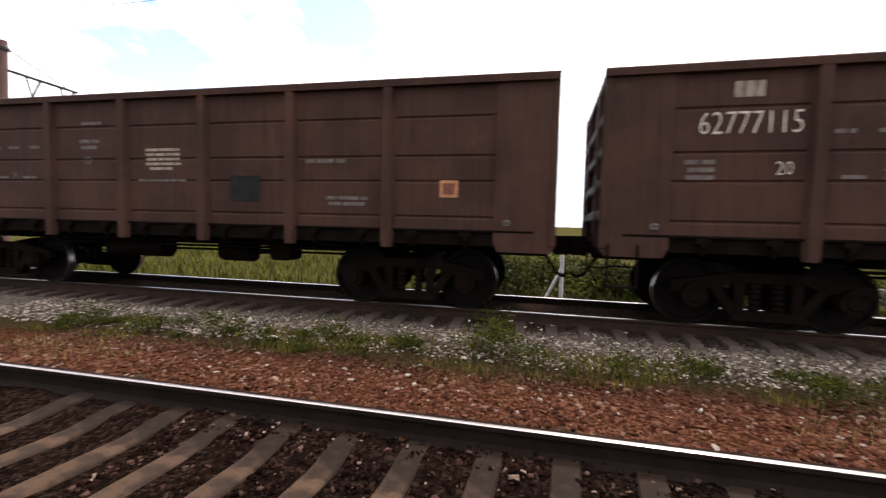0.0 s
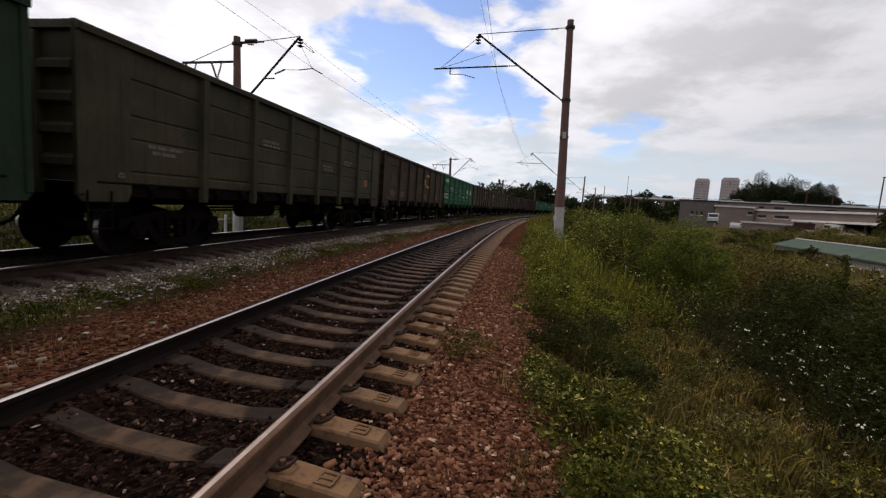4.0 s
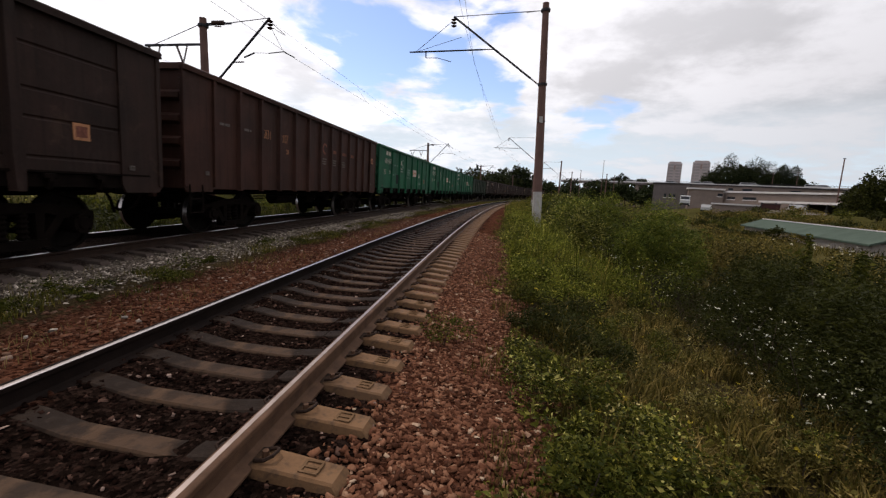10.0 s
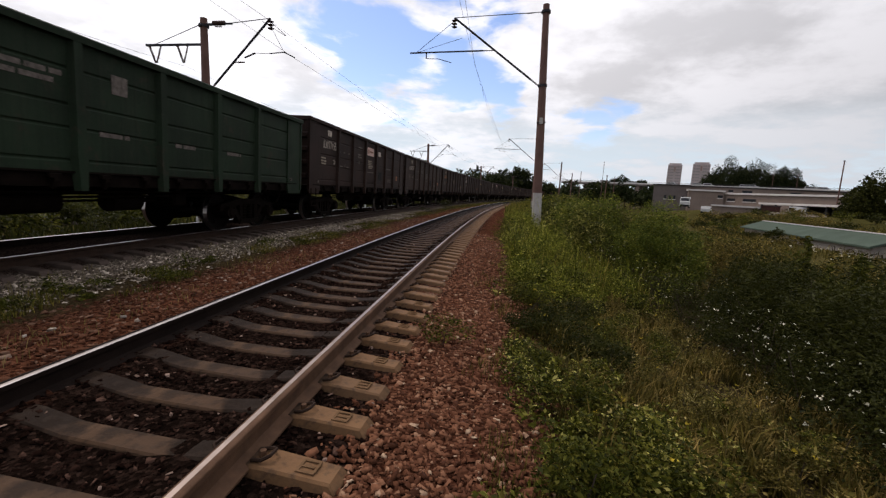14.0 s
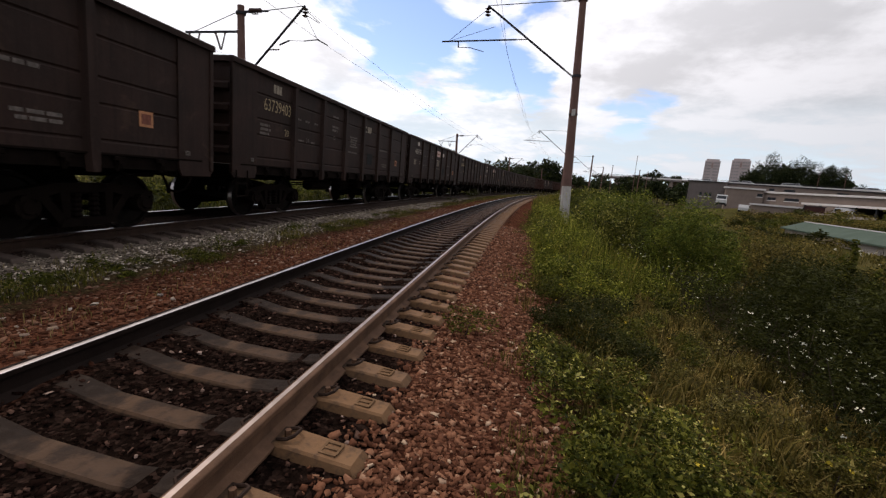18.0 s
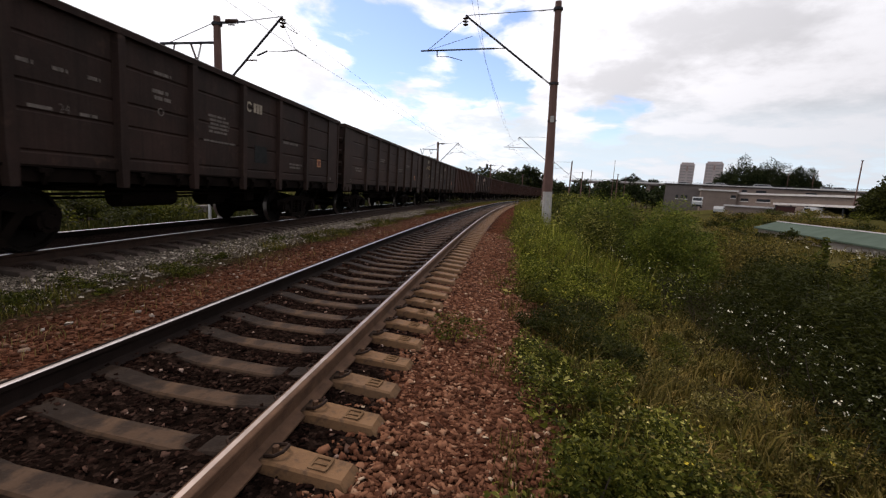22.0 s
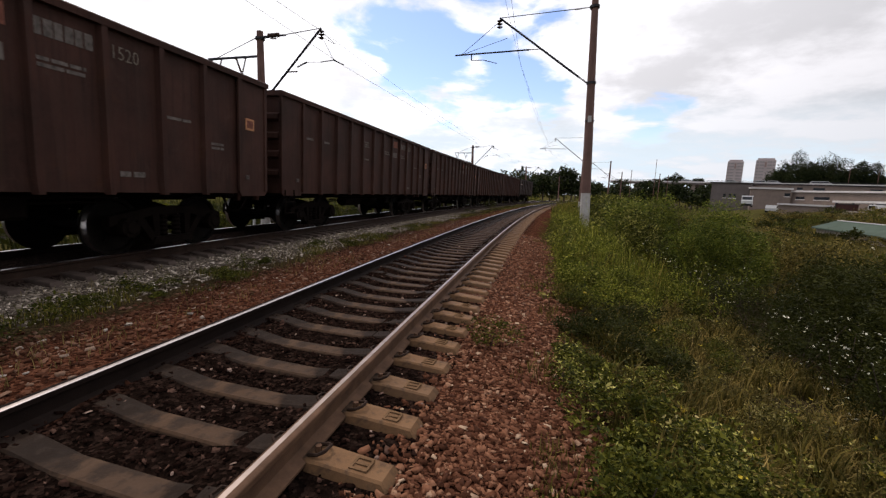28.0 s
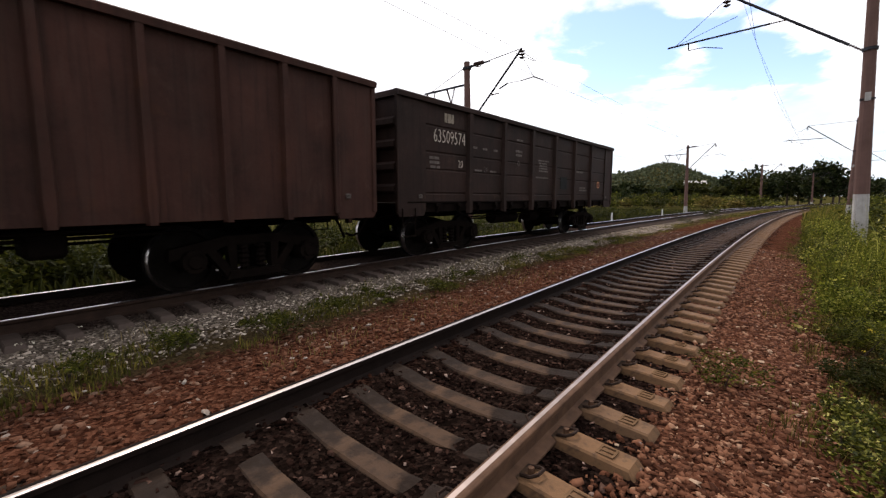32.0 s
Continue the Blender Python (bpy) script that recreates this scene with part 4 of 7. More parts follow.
def latch_mesh():
    """Hopper door catch hanging under the side sill."""
    bm = bmesh.new()
    prism(bm, [(HALF_W - 0.10, 1.26), (HALF_W - 0.02, 1.24), (HALF_W - 0.015, 1.14), (HALF_W - 0.07, 1.02), (HALF_W - 0.12, 1.05)], "y", -0.03, 0.03)
    box(bm, HALF_W - 0.09, HALF_W - 0.02, -0.09, 0.09, 1.18, 1.25, 0.01)
    return to_mesh("hatch_catch", bm, M["iron"])


def wheelset_mesh():
    bm = bmesh.new()
    tube(bm, (-1.05, 0, 0), (1.05, 0, 0), 0.075, n=10)
    mats = []
    for sd in (-1, 1):
        rings = [(0.50, 0.72), (0.505, 0.745), (0.478, 0.755), (0.470, 0.855), (0.415, 0.86), (0.40, 0.80), (0.17, 0.79), (0.15, 0.90), (0.0, 0.90)]
        prev = None
        for k, (r, x) in enumerate(rings):
            row = [bm.verts.new((sd * x, r * math.cos(a * math.tau / 28), r * math.sin(a * math.tau / 28))) for a in range(28)] if r else None
            if prev and row:
                for a in range(28):
                    f = bm.faces.new((prev[a], prev[(a + 1) % 28], row[(a + 1) % 28], row[a]))
                    f.material_index = 1 if k == 3 else 0
            if row is None:
                bm.faces.new(prev)
            prev = row
        back = [bm.verts.new((sd * 0.72, 0.0 + 0.50 * math.cos(a * math.tau / 28), 0.50 * math.sin(a * math.tau / 28))) for a in range(28)]
        bm.faces.new(back)
        # balance bosses that show the turning
        for a in (0.4, 2.5, 4.6):
            box(bm, *sorted((sd * 0.79, sd * 0.815)), 0.27 * math.cos(a) - 0.04, 0.27 * math.cos(a) + 0.04, 0.27 * math.sin(a) - 0.04, 0.27 * math.sin(a) + 0.04)
    bmesh.ops.recalc_face_normals(bm, faces=bm.faces)
    return to_mesh("wheelset", bm, [M["wheel"], M["tread"]])


def side_frame_mesh(side):
    """Cast bogie side frame: arched over the axle boxes, two windows and a spring nest between."""
    bm = bmesh.new()
    x0, x1 = sorted((side * 0.95, side * 1.09))
    top = [(-1.22, 0.50), (-1.20, 0.66), (-0.85, 0.72), (-0.45, 0.80), (0.45, 0.80), (0.85, 0.72), (1.20, 0.66), (1.22, 0.50)]
    prism(bm, top + [(0.75, 0.56), (0.42, 0.66), (-0.42, 0.66), (-0.75, 0.56)], "x", x0, x1)
    for s in (-1, 1):
        prism(bm, [(s * 0.72, 0.58), (s * 0.60, 0.62), (s * 0.30, 0.22), (s * 0.42, 0.16)], "x", x0, x1)
        prism(bm, [(s * 0.42, 0.68), (s * 0.28, 0.68), (s * 0.28, 0.24), (s * 0.38, 0.24)], "x", x0, x1)
    prism(bm, [(-0.46, 0.15), (0.46, 0.15), (0.40, 0.27), (-0.40, 0.27)], "x", *sorted((side * 0.93, side * 1.13)))
    return to_mesh("side_frame", bm, M["iron"])


def axle_box_mesh(side):
    bm = bmesh.new()
    tube(bm, (side * 0.94, 0, 0), (side * 1.20, 0, 0), 0.165, n=14)
    tube(bm, (side * 1.20, 0, 0), (side * 1.235, 0, 0), 0.11, 0.09, n=14)
    for a in range(4):
        tube(bm, (side * 1.20, 0.135 * math.cos(a * 1.571 + 0.78), 0.135 * math.sin(a * 1.571 + 0.78)), (side * 1.225, 0.135 * math.cos(a * 1.571 + 0.78), 0.135 * math.sin(a * 1.571 + 0.78)), 0.02, n=6)
    return to_mesh("axle_box", bm, M["iron"])


def spring_mesh():
    bm = bmesh.new()
    prev = None
    for k in range(11):
        z, q = 0.27 + k * 0.038, 0.085 if k % 2 else 0.058
        row = [bm.verts.new((q * math.cos(a * math.tau / 8), q * math.sin(a * math.tau / 8), z)) for a in range(8)]
        if prev:
            for a in range(8):
                bm.faces.new((prev[a], prev[(a + 1) % 8], row[(a + 1) % 8], row[a]))
        prev = row
    return to_mesh("spring", bm, M["iron"])


def bolster_mesh():
    bm = bmesh.new()
    prism(bm, [(-1.0, 0.62), (1.0, 0.62), (1.0, 0.74), (0.4, 0.86), (-0.4, 0.86), (-1.0, 0.74)], "y", -0.2, 0.2)
    for s in (-1, 1):
        tube(bm, (-0.9, s * 0.55, 0.33), (0.9, s * 0.55, 0.33), 0.045, n=8)
        for x in (-0.8, 0.8):
            box(bm, x - 0.06, x + 0.06, s * 0.42 - 0.03, s * 0.42 + 0.03, 0.3, 0.55, 0.01)
    return to_mesh("bolster", bm, M["iron"])


def coupler_mesh(end):
    y = end * (HALF_L - 0.1)
    bm2 = bmesh.new()
    box(bm2, -0.10, 0.10, *sorted((y, y + end * 0.16)), 0.95, 1.15, 0.03)
    lo = [(-0.20, y + end * 0.12), (0.20, y + end * 0.14), (0.21, y + end * 0.38), (0.06, y + end * 0.34), (-0.05, y + end * 0.42), (-0.22, y + end * 0.39)]
    a = [bm2.verts.new((u, v, 0.90)) for u, v in lo]
    b = [bm2.verts.new((u, v, 1.22)) for u, v in lo]
    bm2.faces.new(a)
    bm2.faces.new(b)
    for i in range(len(lo)):
        j = (i + 1) % len(lo)
        bm2.faces.new((a[i], a[j], b[j], b[i]))
    bmesh.ops.recalc_face_normals(bm2, faces=bm2.faces)
    return to_mesh("coupler", bm2, M["iron"])


def hose_mesh(end):
    """Slack air hose drooping to the coupling."""
    bm = bmesh.new()
    y = end * (HALF_L - 0.15)
    pts = [(0.42, y, 1.0), (0.44, y + end * 0.10, 0.82), (0.40, y + end * 0.22, 0.62), (0.30, y + end * 0.34, 0.55), (0.18, y + end * 0.42, 0.60)]
    for a, b in zip(pts, pts[1:]):
        tube(bm, a, b, 0.028, n=7)
    return to_mesh("air_hose", bm, M["iron"])


def ladder_mesh(side):
    bm = bmesh.new()
    y0, y1 = -HALF_L + 0.12, -HALF_L + 0.5
    x = side * (HALF_W - 0.02)
    for y in (y0, y1):
        tube(bm, (x, y, 0.55), (x, y, 1.15), 0.016, n=6)
    for z in (0.57, 0.85):
        tube(bm, (x, y0, z), (x, y1, z), 0.014, n=6)
    return to_mesh("step", bm, M["iron"])


def reservoir_mesh():
    bm = bmesh.new()
    tube(bm, (0.75, -1.9, 0.80), (0.75, -0.6, 0.80), 0.19, n=14)
    return to_mesh("air_reservoir", bm, M["iron"])


def cylinder_mesh():
    bm = bmesh.new()
    tube(bm, (0.6, 0.5, 0.78), (0.6, 1.15, 0.78), 0.20, n=14)
    tube(bm, (0.6, 1.15, 0.78), (0.6, 1.6, 0.78), 0.05, n=8)
    return to_mesh("brake_cylinder", bm, M["iron"])


def valve_mesh():
    return to_mesh("brake_valve", bm_box(0.5, 1.0, 1.7, 2.1, 0.66, 1.02, 0.05), M["iron"])


def rod_mesh(x, z):
    bm = bmesh.new()
    tube(bm, (x, -3.2, z), (x, 3.2, z + 0.03), 0.022, n=6)
    return to_mesh("brake_rod", bm, M["iron"])


def cached(key, make, *args):
    if key not in _cache:
        _cache[key] = make(*args)
    return _cache[key]


def bays(kind):
    n = 7 if kind != "dense" else 12
    a = HALF_L - CORNER[kind]
    return [-a + 2 * a * i / n for i in range(n + 1)]


def build_wagon(kind, paint, label):
    global Z_TOP, Z_LOW
    Z_TOP = 3.22 if kind == "low" else 3.46
    Z_LOW = 1.06 if kind == "dense" else 1.27
    mat = M[paint]
    e = thing("gondola_wagon", Matrix(), label, "freight wagon", "wagons of the freight train")
    ys = bays(kind)
    for side in (1, -1):
        for i, (a, b) in enumerate(zip(ys, ys[1:])):
            part("side_panel", cached(("panel", kind, paint, side, i), panel_mesh, kind, a, b, side, mat), None, e)
            if kind == "rib":
                for z in (1.63, 2.22, 2.82):
                    part("rib", cached(("rib", paint, side, i, z), rib_mesh, a, b, z, side, mat), None, e)
        for i, y in enumerate(ys[1:-1] if kind != "dense" else ys[1:-1]):
            w = 0.105 if kind != "dense" else 0.07
            low = 1.0 if kind != "dense" else Z_LOW - 0.03
            part("post", cached(("post", kind, paint, side, i), post_mesh, y, side, w, low, mat), None, e)
        for end in (-1, 1):
            part("corner_plate", cached(("corner", kind, paint, side, end), corner_mesh, end, side, kind, mat), None, e)
        part("top_rail", cached(("top", kind == "low", paint, side), top_rail_mesh, side, mat), None, e)
        if kind != "dense":
            part("side_sill", cached(("sill", side), sill_mesh, side), None, e)
    if kind != "dense":
        for i in range(14):
            y = ys[0] + (ys[-1] - ys[0]) * (i + 0.5) / 14
            c = part("hatch_catch", cached("latch", latch_mesh), None, e)
            c.location = (0, y, 0)
    for end in (-1, 1):
        part("end_wall", cached(("end", kind == "low", paint, end), end_mesh, end, mat), None, e)
        part("end_rail", cached(("erail", kind == "low", paint, end), end_rail_mesh, end, mat), None, e)
        part("coupler", cached(("coupler", end), coupler_mesh, end), None, e)
        part("air_hose", cached(("hose", end), hose_mesh, end), None, e)
    part("underframe", cached("frame", frame_mesh), None, e)
    part("air_reservoir", cached("reservoir", reservoir_mesh), None, e)
    part("brake_cylinder", cached("cylinder", cylinder_mesh), None, e)
    part("brake_valve", cached("valve", valve_mesh), None, e)
    for x, z in ((0.95, 0.86), (1.1, 0.95), (0.25, 0.74)):
        part("brake_rod", cached(("rod", x), rod_mesh, x, z), None, e)
    for side in (1, -1):
        part("step", cached(("step", side), ladder_mesh, side), None, e)
    for cy in (-4.32, 4.32):
        bo = part("bogie", cached("bolster", bolster_mesh), None, e)
        bo.location = (0, cy, 0)
        for side in (1, -1):
            part("side_frame", cached(("sf", side), side_frame_mesh, side), None, bo)
            for ay in (-0.925, 0.925):
                ab = part("axle_box", cached(("ab", side), axle_box_mesh, side), None, bo)
                ab.location = (0, ay, 0.475)
            for sy in (-0.14, 0.14):
                sp = part("spring", cached("spring", spring_mesh), None, bo)
                sp.location = (side * 1.02, sy, 0)
        for ay in (-0.925, 0.925):
            ws = part("wheelset", cached("wheelset", wheelset_mesh), None, bo)
            ws.location = (0, ay, 0.478)
    return e


def text_mesh(text, size, mat):
    key = ("text", text, size, mat)
    if key in _cache:
        return _cache[key]
    cu = bpy.data.curves.new("lettering", "FONT")
    cu.body, cu.size, cu.extrude = text, size, 0.002
    cu.resolution_u = 2
    cu.offset = -0.014 * size
    ob = new("lettering", cu)
    me = bpy.data.meshes.new_from_object(ob)
    bpy.data.objects.remove(ob)
    me.materials.clear()
    me.materials.append(M[mat])
    me.name = "lettering"
    _cache[key] = me
    return me


FACE = HALF_W - 0.085


def letter(wagon, text, y, z, size, mat="white", x=None, stretch=0.92, name="lettering"):
    ob = part(name, text_mesh(text, size, mat), None, wagon, "painted lettering")
    xx = FACE + 0.006 if x is None else x
    ob.matrix_basis = Matrix(((0, 0, 1, xx), (1, 0, 0, y), (0, 1, 0, z), (0, 0, 0, 1))) @ Matrix.Diagonal((stretch, 1, 1, 1))
    return ob


def bars(wagon, y, z, w, h, rows, mat="dim", seed=0, x=None):
    """Lines of small writing as plain bars."""
    r = random.Random(seed)
    bm = bmesh.new()
    xx = FACE if x is None else x
    step = h / rows
    for k in range(rows):
        zz = z + h - (k + 1) * step
        yy = y + (r.uniform(0, 0.12) * w if k else 0)
        end = y + w * r.uniform(0.72, 1.0)
        while yy < end:
            ww = min(r.uniform(1.2, 4.0) * step, end - yy)
            if ww > 0.02:
                box(bm, xx, xx + 0.005, yy, yy + ww, zz, zz + step * 0.58)
            yy += ww + step * 0.35
    return tagged(part("stencil_line", to_mesh("stencil_line", bm, M[mat]), None, wagon, "small painted lines of writing"), kind="stuff")


def wordmark(wagon, y, z, n, h, mat, x=None):
    """A word as a row of plain blocks."""
    bm = bmesh.new()
    xx = FACE if x is None else x
    for k in range(n):
        a = y + k * h * 0.60
        if k == 3 and n == 7:
            box(bm, xx, xx + 0.005, a + 0.18 * h, a + 0.30 * h, z, z + h)
        else:
            box(bm, xx, xx + 0.005, a, a + h * (0.52 if k % 2 else 0.48), z, z + h)
    return tagged(part("emblem", to_mesh("emblem", bm, M[mat]), None, wagon, "row of plain blocks in place of a word"), kind="stuff")


def plate(wagon, y, z, w, h, mat, inner=None, name="placard", label="painted placard", face=None):
    FACE = HALF_W - 0.085 if face is None else face
    ob = part(name, to_mesh(name, bm_box(FACE, FACE + 0.006, y, y + w, z, z + h), M[mat]), None, wagon, label)
    if inner:
        if w > 0.8:
            q = ring(wagon, y + h * 0.5, z + h * 0.5, h * 0.27, inner, 0, math.tau, 0.35)
            q.location.x += 0.006
            part("placard_line", to_mesh("placard_line", bm_box(FACE + 0.006, FACE + 0.009, y + h * 1.0, y + w * 0.9, z + h * 0.40, z + h * 0.58), M[inner]), None, ob, "plain bar in place of the wordmark")
        else:
            t = min(w, h) * 0.17
            part("border", to_mesh("border", bm_box(FACE + 0.006, FACE + 0.009, y + t, y + w - t, z + t, z + h - t), M[inner]), None, ob)
    return ob


def ring(wagon, y, z, r, mat, a0=0.0, a1=math.tau, thick=0.25, name="emblem", wide=1.0, head=0.0):
    bm = bmesh.new()
    n = 22
    rows = []
    for i in range(n + 1):
        a = a0 + (a1 - a0) * i / n
        rows.append([bm.verts.new((FACE + 0.007, y + wide * q * math.cos(a), z + q * math.sin(a))) for q in (r, r * (1 - thick))] + [bm.verts.new((FACE + 0.001, y + wide * q * math.cos(a), z + q * math.sin(a))) for q in (r * (1 - thick), r)])
    for p, q in zip(rows, rows[1:]):
        for i in range(4):
            j = (i + 1) % 4
            bm.faces.new((p[i], p[j], q[j], q[i]))
    if head:
        # arrow head at the start of the arc
        at = lambda q, a, x: bm.verts.new((x, y + wide * q * math.cos(a), z + q * math.sin(a)))
        for x in (FACE + 0.001, FACE + 0.007):
            bm.faces.new((at(r * 1.22, a0, x), at(r * (1 - thick) * 0.72, a0, x), at(r * 0.92, a0 - head, x)))
    bmesh.ops.recalc_face_normals(bm, faces=bm.faces)
    return part(name, to_mesh(name, bm, M[mat]), None, wagon, "painted ring emblem")


# the train, front to back: build, paint, number, style of the markings
TRAIN = [
    ("panel", "brown", "", "plain"), ("panel", "brown", "62727235", "rust"), ("panel", "brown", "62777115", "std"), ("panel", "umber", "62770741", "std"),
    ("panel", "mud", "61021275", "patch"), ("rib", "leafgreen", "63360283", "rib"), ("panel", "darkgreen", "53133260", "ringed"), ("panel", "olive", "", "plain"),
    ("panel", "mud", "", "arrows"), ("rib", "ribgreen", "64513369", "rib2"), ("panel", "mud", "52706041", "arrows"), ("panel", "olive", "66518879", "block"),
    ("panel", "dark", "63481360", "gold"), ("panel", "dark", "63671853", "gold"), ("dense", "redbrown", "68312107", "dense"), ("flat", "green", "64064017", "green"),
    ("flat", "green", "60563137", "green"), ("flat", "green", "64199201", "green"), ("low", "darkgreen", "", "block"), ("panel", "dark", "63107155", "logo"),
    ("panel", "umber", "61842107", "std"), ("panel", "dark", "6182553", "rust"), ("panel", "dark", "62678859", "std"), ("panel", "dark", "63739403", "gold"),
    ("panel", "dark", "64267982", "logo"), ("panel", "dark", "63216329", "gold"), ("panel", "dark", "64268956", "logo"), ("panel", "dark", "62262015", "gold"),
    ("panel", "umber", "", "plain"), ("panel", "umber", "63483929", "gold"), ("dense", "redbrown", "", "track_gauge"), ("panel", "dark", "60465051", "logo"),
    ("dense", "redbrown", "", "dense"), ("dense", "redbrown", "", "track_gauge"), ("dense", "redbrown", "", "track_gauge"), ("dense", "redbrown", "", "track_gauge"),
    ("dense", "redbrown", "68311810", "track_gauge"), ("dense", "redbrown", "", "bare"), ("panel", "dark", "63509574", "std"),
]
LABELS = {"mud": "muddy brown gondola wagon with pressed side panels", "leafgreen": "dusty leaf-green gondola wagon with pressed horizontal ribs", "umber": "dull umber-brown gondola wagon with pressed side panels", "brown": "rust-brown steel gondola wagon with pressed side panels", "dark": "soot-darkened brown gondola wagon with pressed side panels",
          "olive": "dirty olive-brown gondola wagon with patched paint", "darkgreen": "faded dark green gondola wagon streaked with coal dust",
          "green": "clean green steel gondola wagon with smooth side panels", "ribgreen": "bright green gondola wagon with pressed horizontal ribs",
          "redbrown": "red-brown gondola wagon with many narrow side posts"}
PROTO = {}
WAGONS = []


def mark_wagon(w, kind, number, style, seed):
    y = bays(kind)
    r = random.Random(seed)
    dim = "mint" if style in ("green", "rib", "rib2", "ringed") else "dim"
    if kind != "dense":
        p = [v + 0.16 for v in y]                      # left edge for writing in each bay
        if style in ("std", "gold", "logo", "rust", "green"):
            c = {"rust": "orange", "gold": "gold"}.get(style, "white")
            if number:
                letter(w, number, p[0] + 0.12, 2.60, 0.42, c, stretch=0.71)
                letter(w, "20", p[0] + 1.02, 2.08, 0.25, c, stretch=0.8)
            wordmark(w, p[0] + (0.34 if style == "green" else 0.52), 3.06, 7 if style == "green" else 3, 0.20, c if style in ("green", "logo") else "cream")
            bars(w, p[0] - 0.02, 2.02, 0.44, 0.30, 3, "cream" if style in ("green", "logo") else "dim", seed + 1)
            for k in (0.0, 0.45, 0.95):
                bars(w, p[1] + k, 2.58, 0.24, 0.09, 1, dim, seed + 2)
            letter(w, "24", p[1] + 0.5, 2.02, 0.19, dim, stretch=0.85)
            bars(w, p[1] + 0.1, 2.03, 0.34, 0.08, 1, dim, seed + 3)
            bars(w, p[1] + 0.8, 2.03, 0.30, 0.08, 1, dim, seed + 4)
            bars(w, p[2] + 0.55, 2.98, 0.5, 0.09, 1, dim, seed + 5)
            bars(w, p[2] + 0.5, 2.55, 0.5, 0.22, 2, dim, seed + 6)
            ring(w, p[2] + 0.68, 2.35, 0.07, dim, thick=0.3)
            bars(w, p[3] + 0.30, 2.18, 0.75, 0.40, 5, "cream" if style in ("logo", "rust") else dim, seed + 7)
            bars(w, p[3] + 0.15, 1.98, 1.1, 0.07, 1, dim, seed + 10)
            bars(w, p[5] + 0.1, 2.28, 0.9, 0.10, 1, dim, seed + 8)
            bars(w, p[5] + 0.45, 1.62, 0.8, 0.18, 2, dim, seed + 9)
            plate(w, p[6] + 0.66, 1.76, 0.27, 0.25, "orange", "redmark", label="small ochre maker's plate")
            if style != "green":
                plate(w, p[4] + 0.35, 1.66, 0.55, 0.42, "coal", name="patch", label="black painted square")
        if style == "gold":
            ring(w, p[4] + 0.12, 2.96, 0.12, "cream", 0.6, 5.6, 0.4)
            wordmark(w, p[4] + 0.30, 2.86, 3, 0.22, "cream")
        if style == "logo":
            plate(w, p[3] + 0.14, 2.78, 1.0, 0.36, "pinkish", "redmark", label="pale placard with a red mark")
            ring(w, p[4] + 0.12, 2.96, 0.12, "white", 0.6, 5.6, 0.4)
            wordmark(w, p[4] + 0.30, 2.86, 3, 0.22, "white")
        if style == "green":
            plate(w, p[1] + 0.85, 1.56, 0.52, 0.52, "coal", name="patch", label="black painted square")
            bars(w, p[2] + 0.15, 2.72, 0.42, 0.24, 3, "white", seed + 13)
            plate(w, p[2] + 0.1, 2.30, 0.5, 0.2, "white", "green", label="white framed inspection mark")
            plate(w, p[4] + 0.12, 2.15, 1.15, 0.44, "pinkish", "orange", label="pale placard with an orange mark")
            bars(w, p[5] + 0.15, 2.12, 0.85, 0.26, 3, "white", seed + 14)
        if style == "patch":
            plate(w, p[0] - 0.06, 2.0, 1.4, 1.15, "darkgreen", name="patch", label="dark green repainted patch")
            letter(w, number, p[0] + 0.0, 2.66, 0.40, "white", x=FACE + 0.010, stretch=0.74)
            letter(w, "20", p[0] + 1.05, 2.14, 0.24, "white", x=FACE + 0.010, stretch=0.8)
            bars(w, p[0] + 0.15, 2.1, 0.5, 0.40, 3, "cream", seed, x=FACE + 0.006)
            wordmark(w, p[0] + 0.40, 3.05, 5, 0.08, "cream", x=FACE + 0.006)
            plate(w, p[5] + 0.16, 2.10, 1.10, 0.38, "pinkish", "redmark", label="pale placard with a red mark")
            for k in range(3):
                plate(w, p[1 + k] + 0.1, 1.9 + 0.2 * k, 0.9, 0.5, "brown", name="patch", label="brown repaired paint patch")
        if style in ("rib", "rib2"):
            letter(w, number, p[1] + 0.02, 2.36, 0.46, "white" if style == "rib2" else "faded", stretch=0.76)
            letter(w, "20", p[1] + 0.62, 1.92, 0.26, "white" if style == "rib2" else "faded", stretch=0.8)
            plate(w, p[1] - 0.05, 1.30, 0.6, 0.55, "coal", name="patch", label="black painted square")
            if style == "rib2":
                wordmark(w, p[5] - 0.02, 2.34, 5, 0.37, "white")
                wordmark(w, p[6] + 0.02, 2.34, 5, 0.37, "white")
                wordmark(w, p[0] + 0.30, 3.0, 7, 0.22, "white")
                plate(w, p[0] + 0.12, 1.76, 1.25, 0.32, "white", label="white placard with a dark wordmark")
                wordmark(w, p[0] + 0.22, 1.83, 3, 0.17, "coal", x=FACE + 0.006)
                wordmark(w, p[0] + 0.90, 1.83, 4, 0.17, "coal", x=FACE + 0.006)
                ring(w, p[0] + 0.73, 1.92, 0.12, "redmark", thick=0.5).location.x = 0.006
                letter(w, "24", p[0] + 0.62, 1.42, 0.16, "white", stretch=0.85)
                for b, zz in ((2, 2.75), (3, 2.05), (3, 2.5), (4, 1.95), (5, 2.0), (6, 2.36)):
                    bars(w, p[b] + 0.3, zz, 0.8, 0.14, 2, "white", seed + b)
            else:
                ring(w, p[5] + 0.6, 2.52, 0.20, "white", thick=0.35)
                bars(w, p[5] + 0.25, 1.9, 0.8, 0.2, 2, "white", seed)
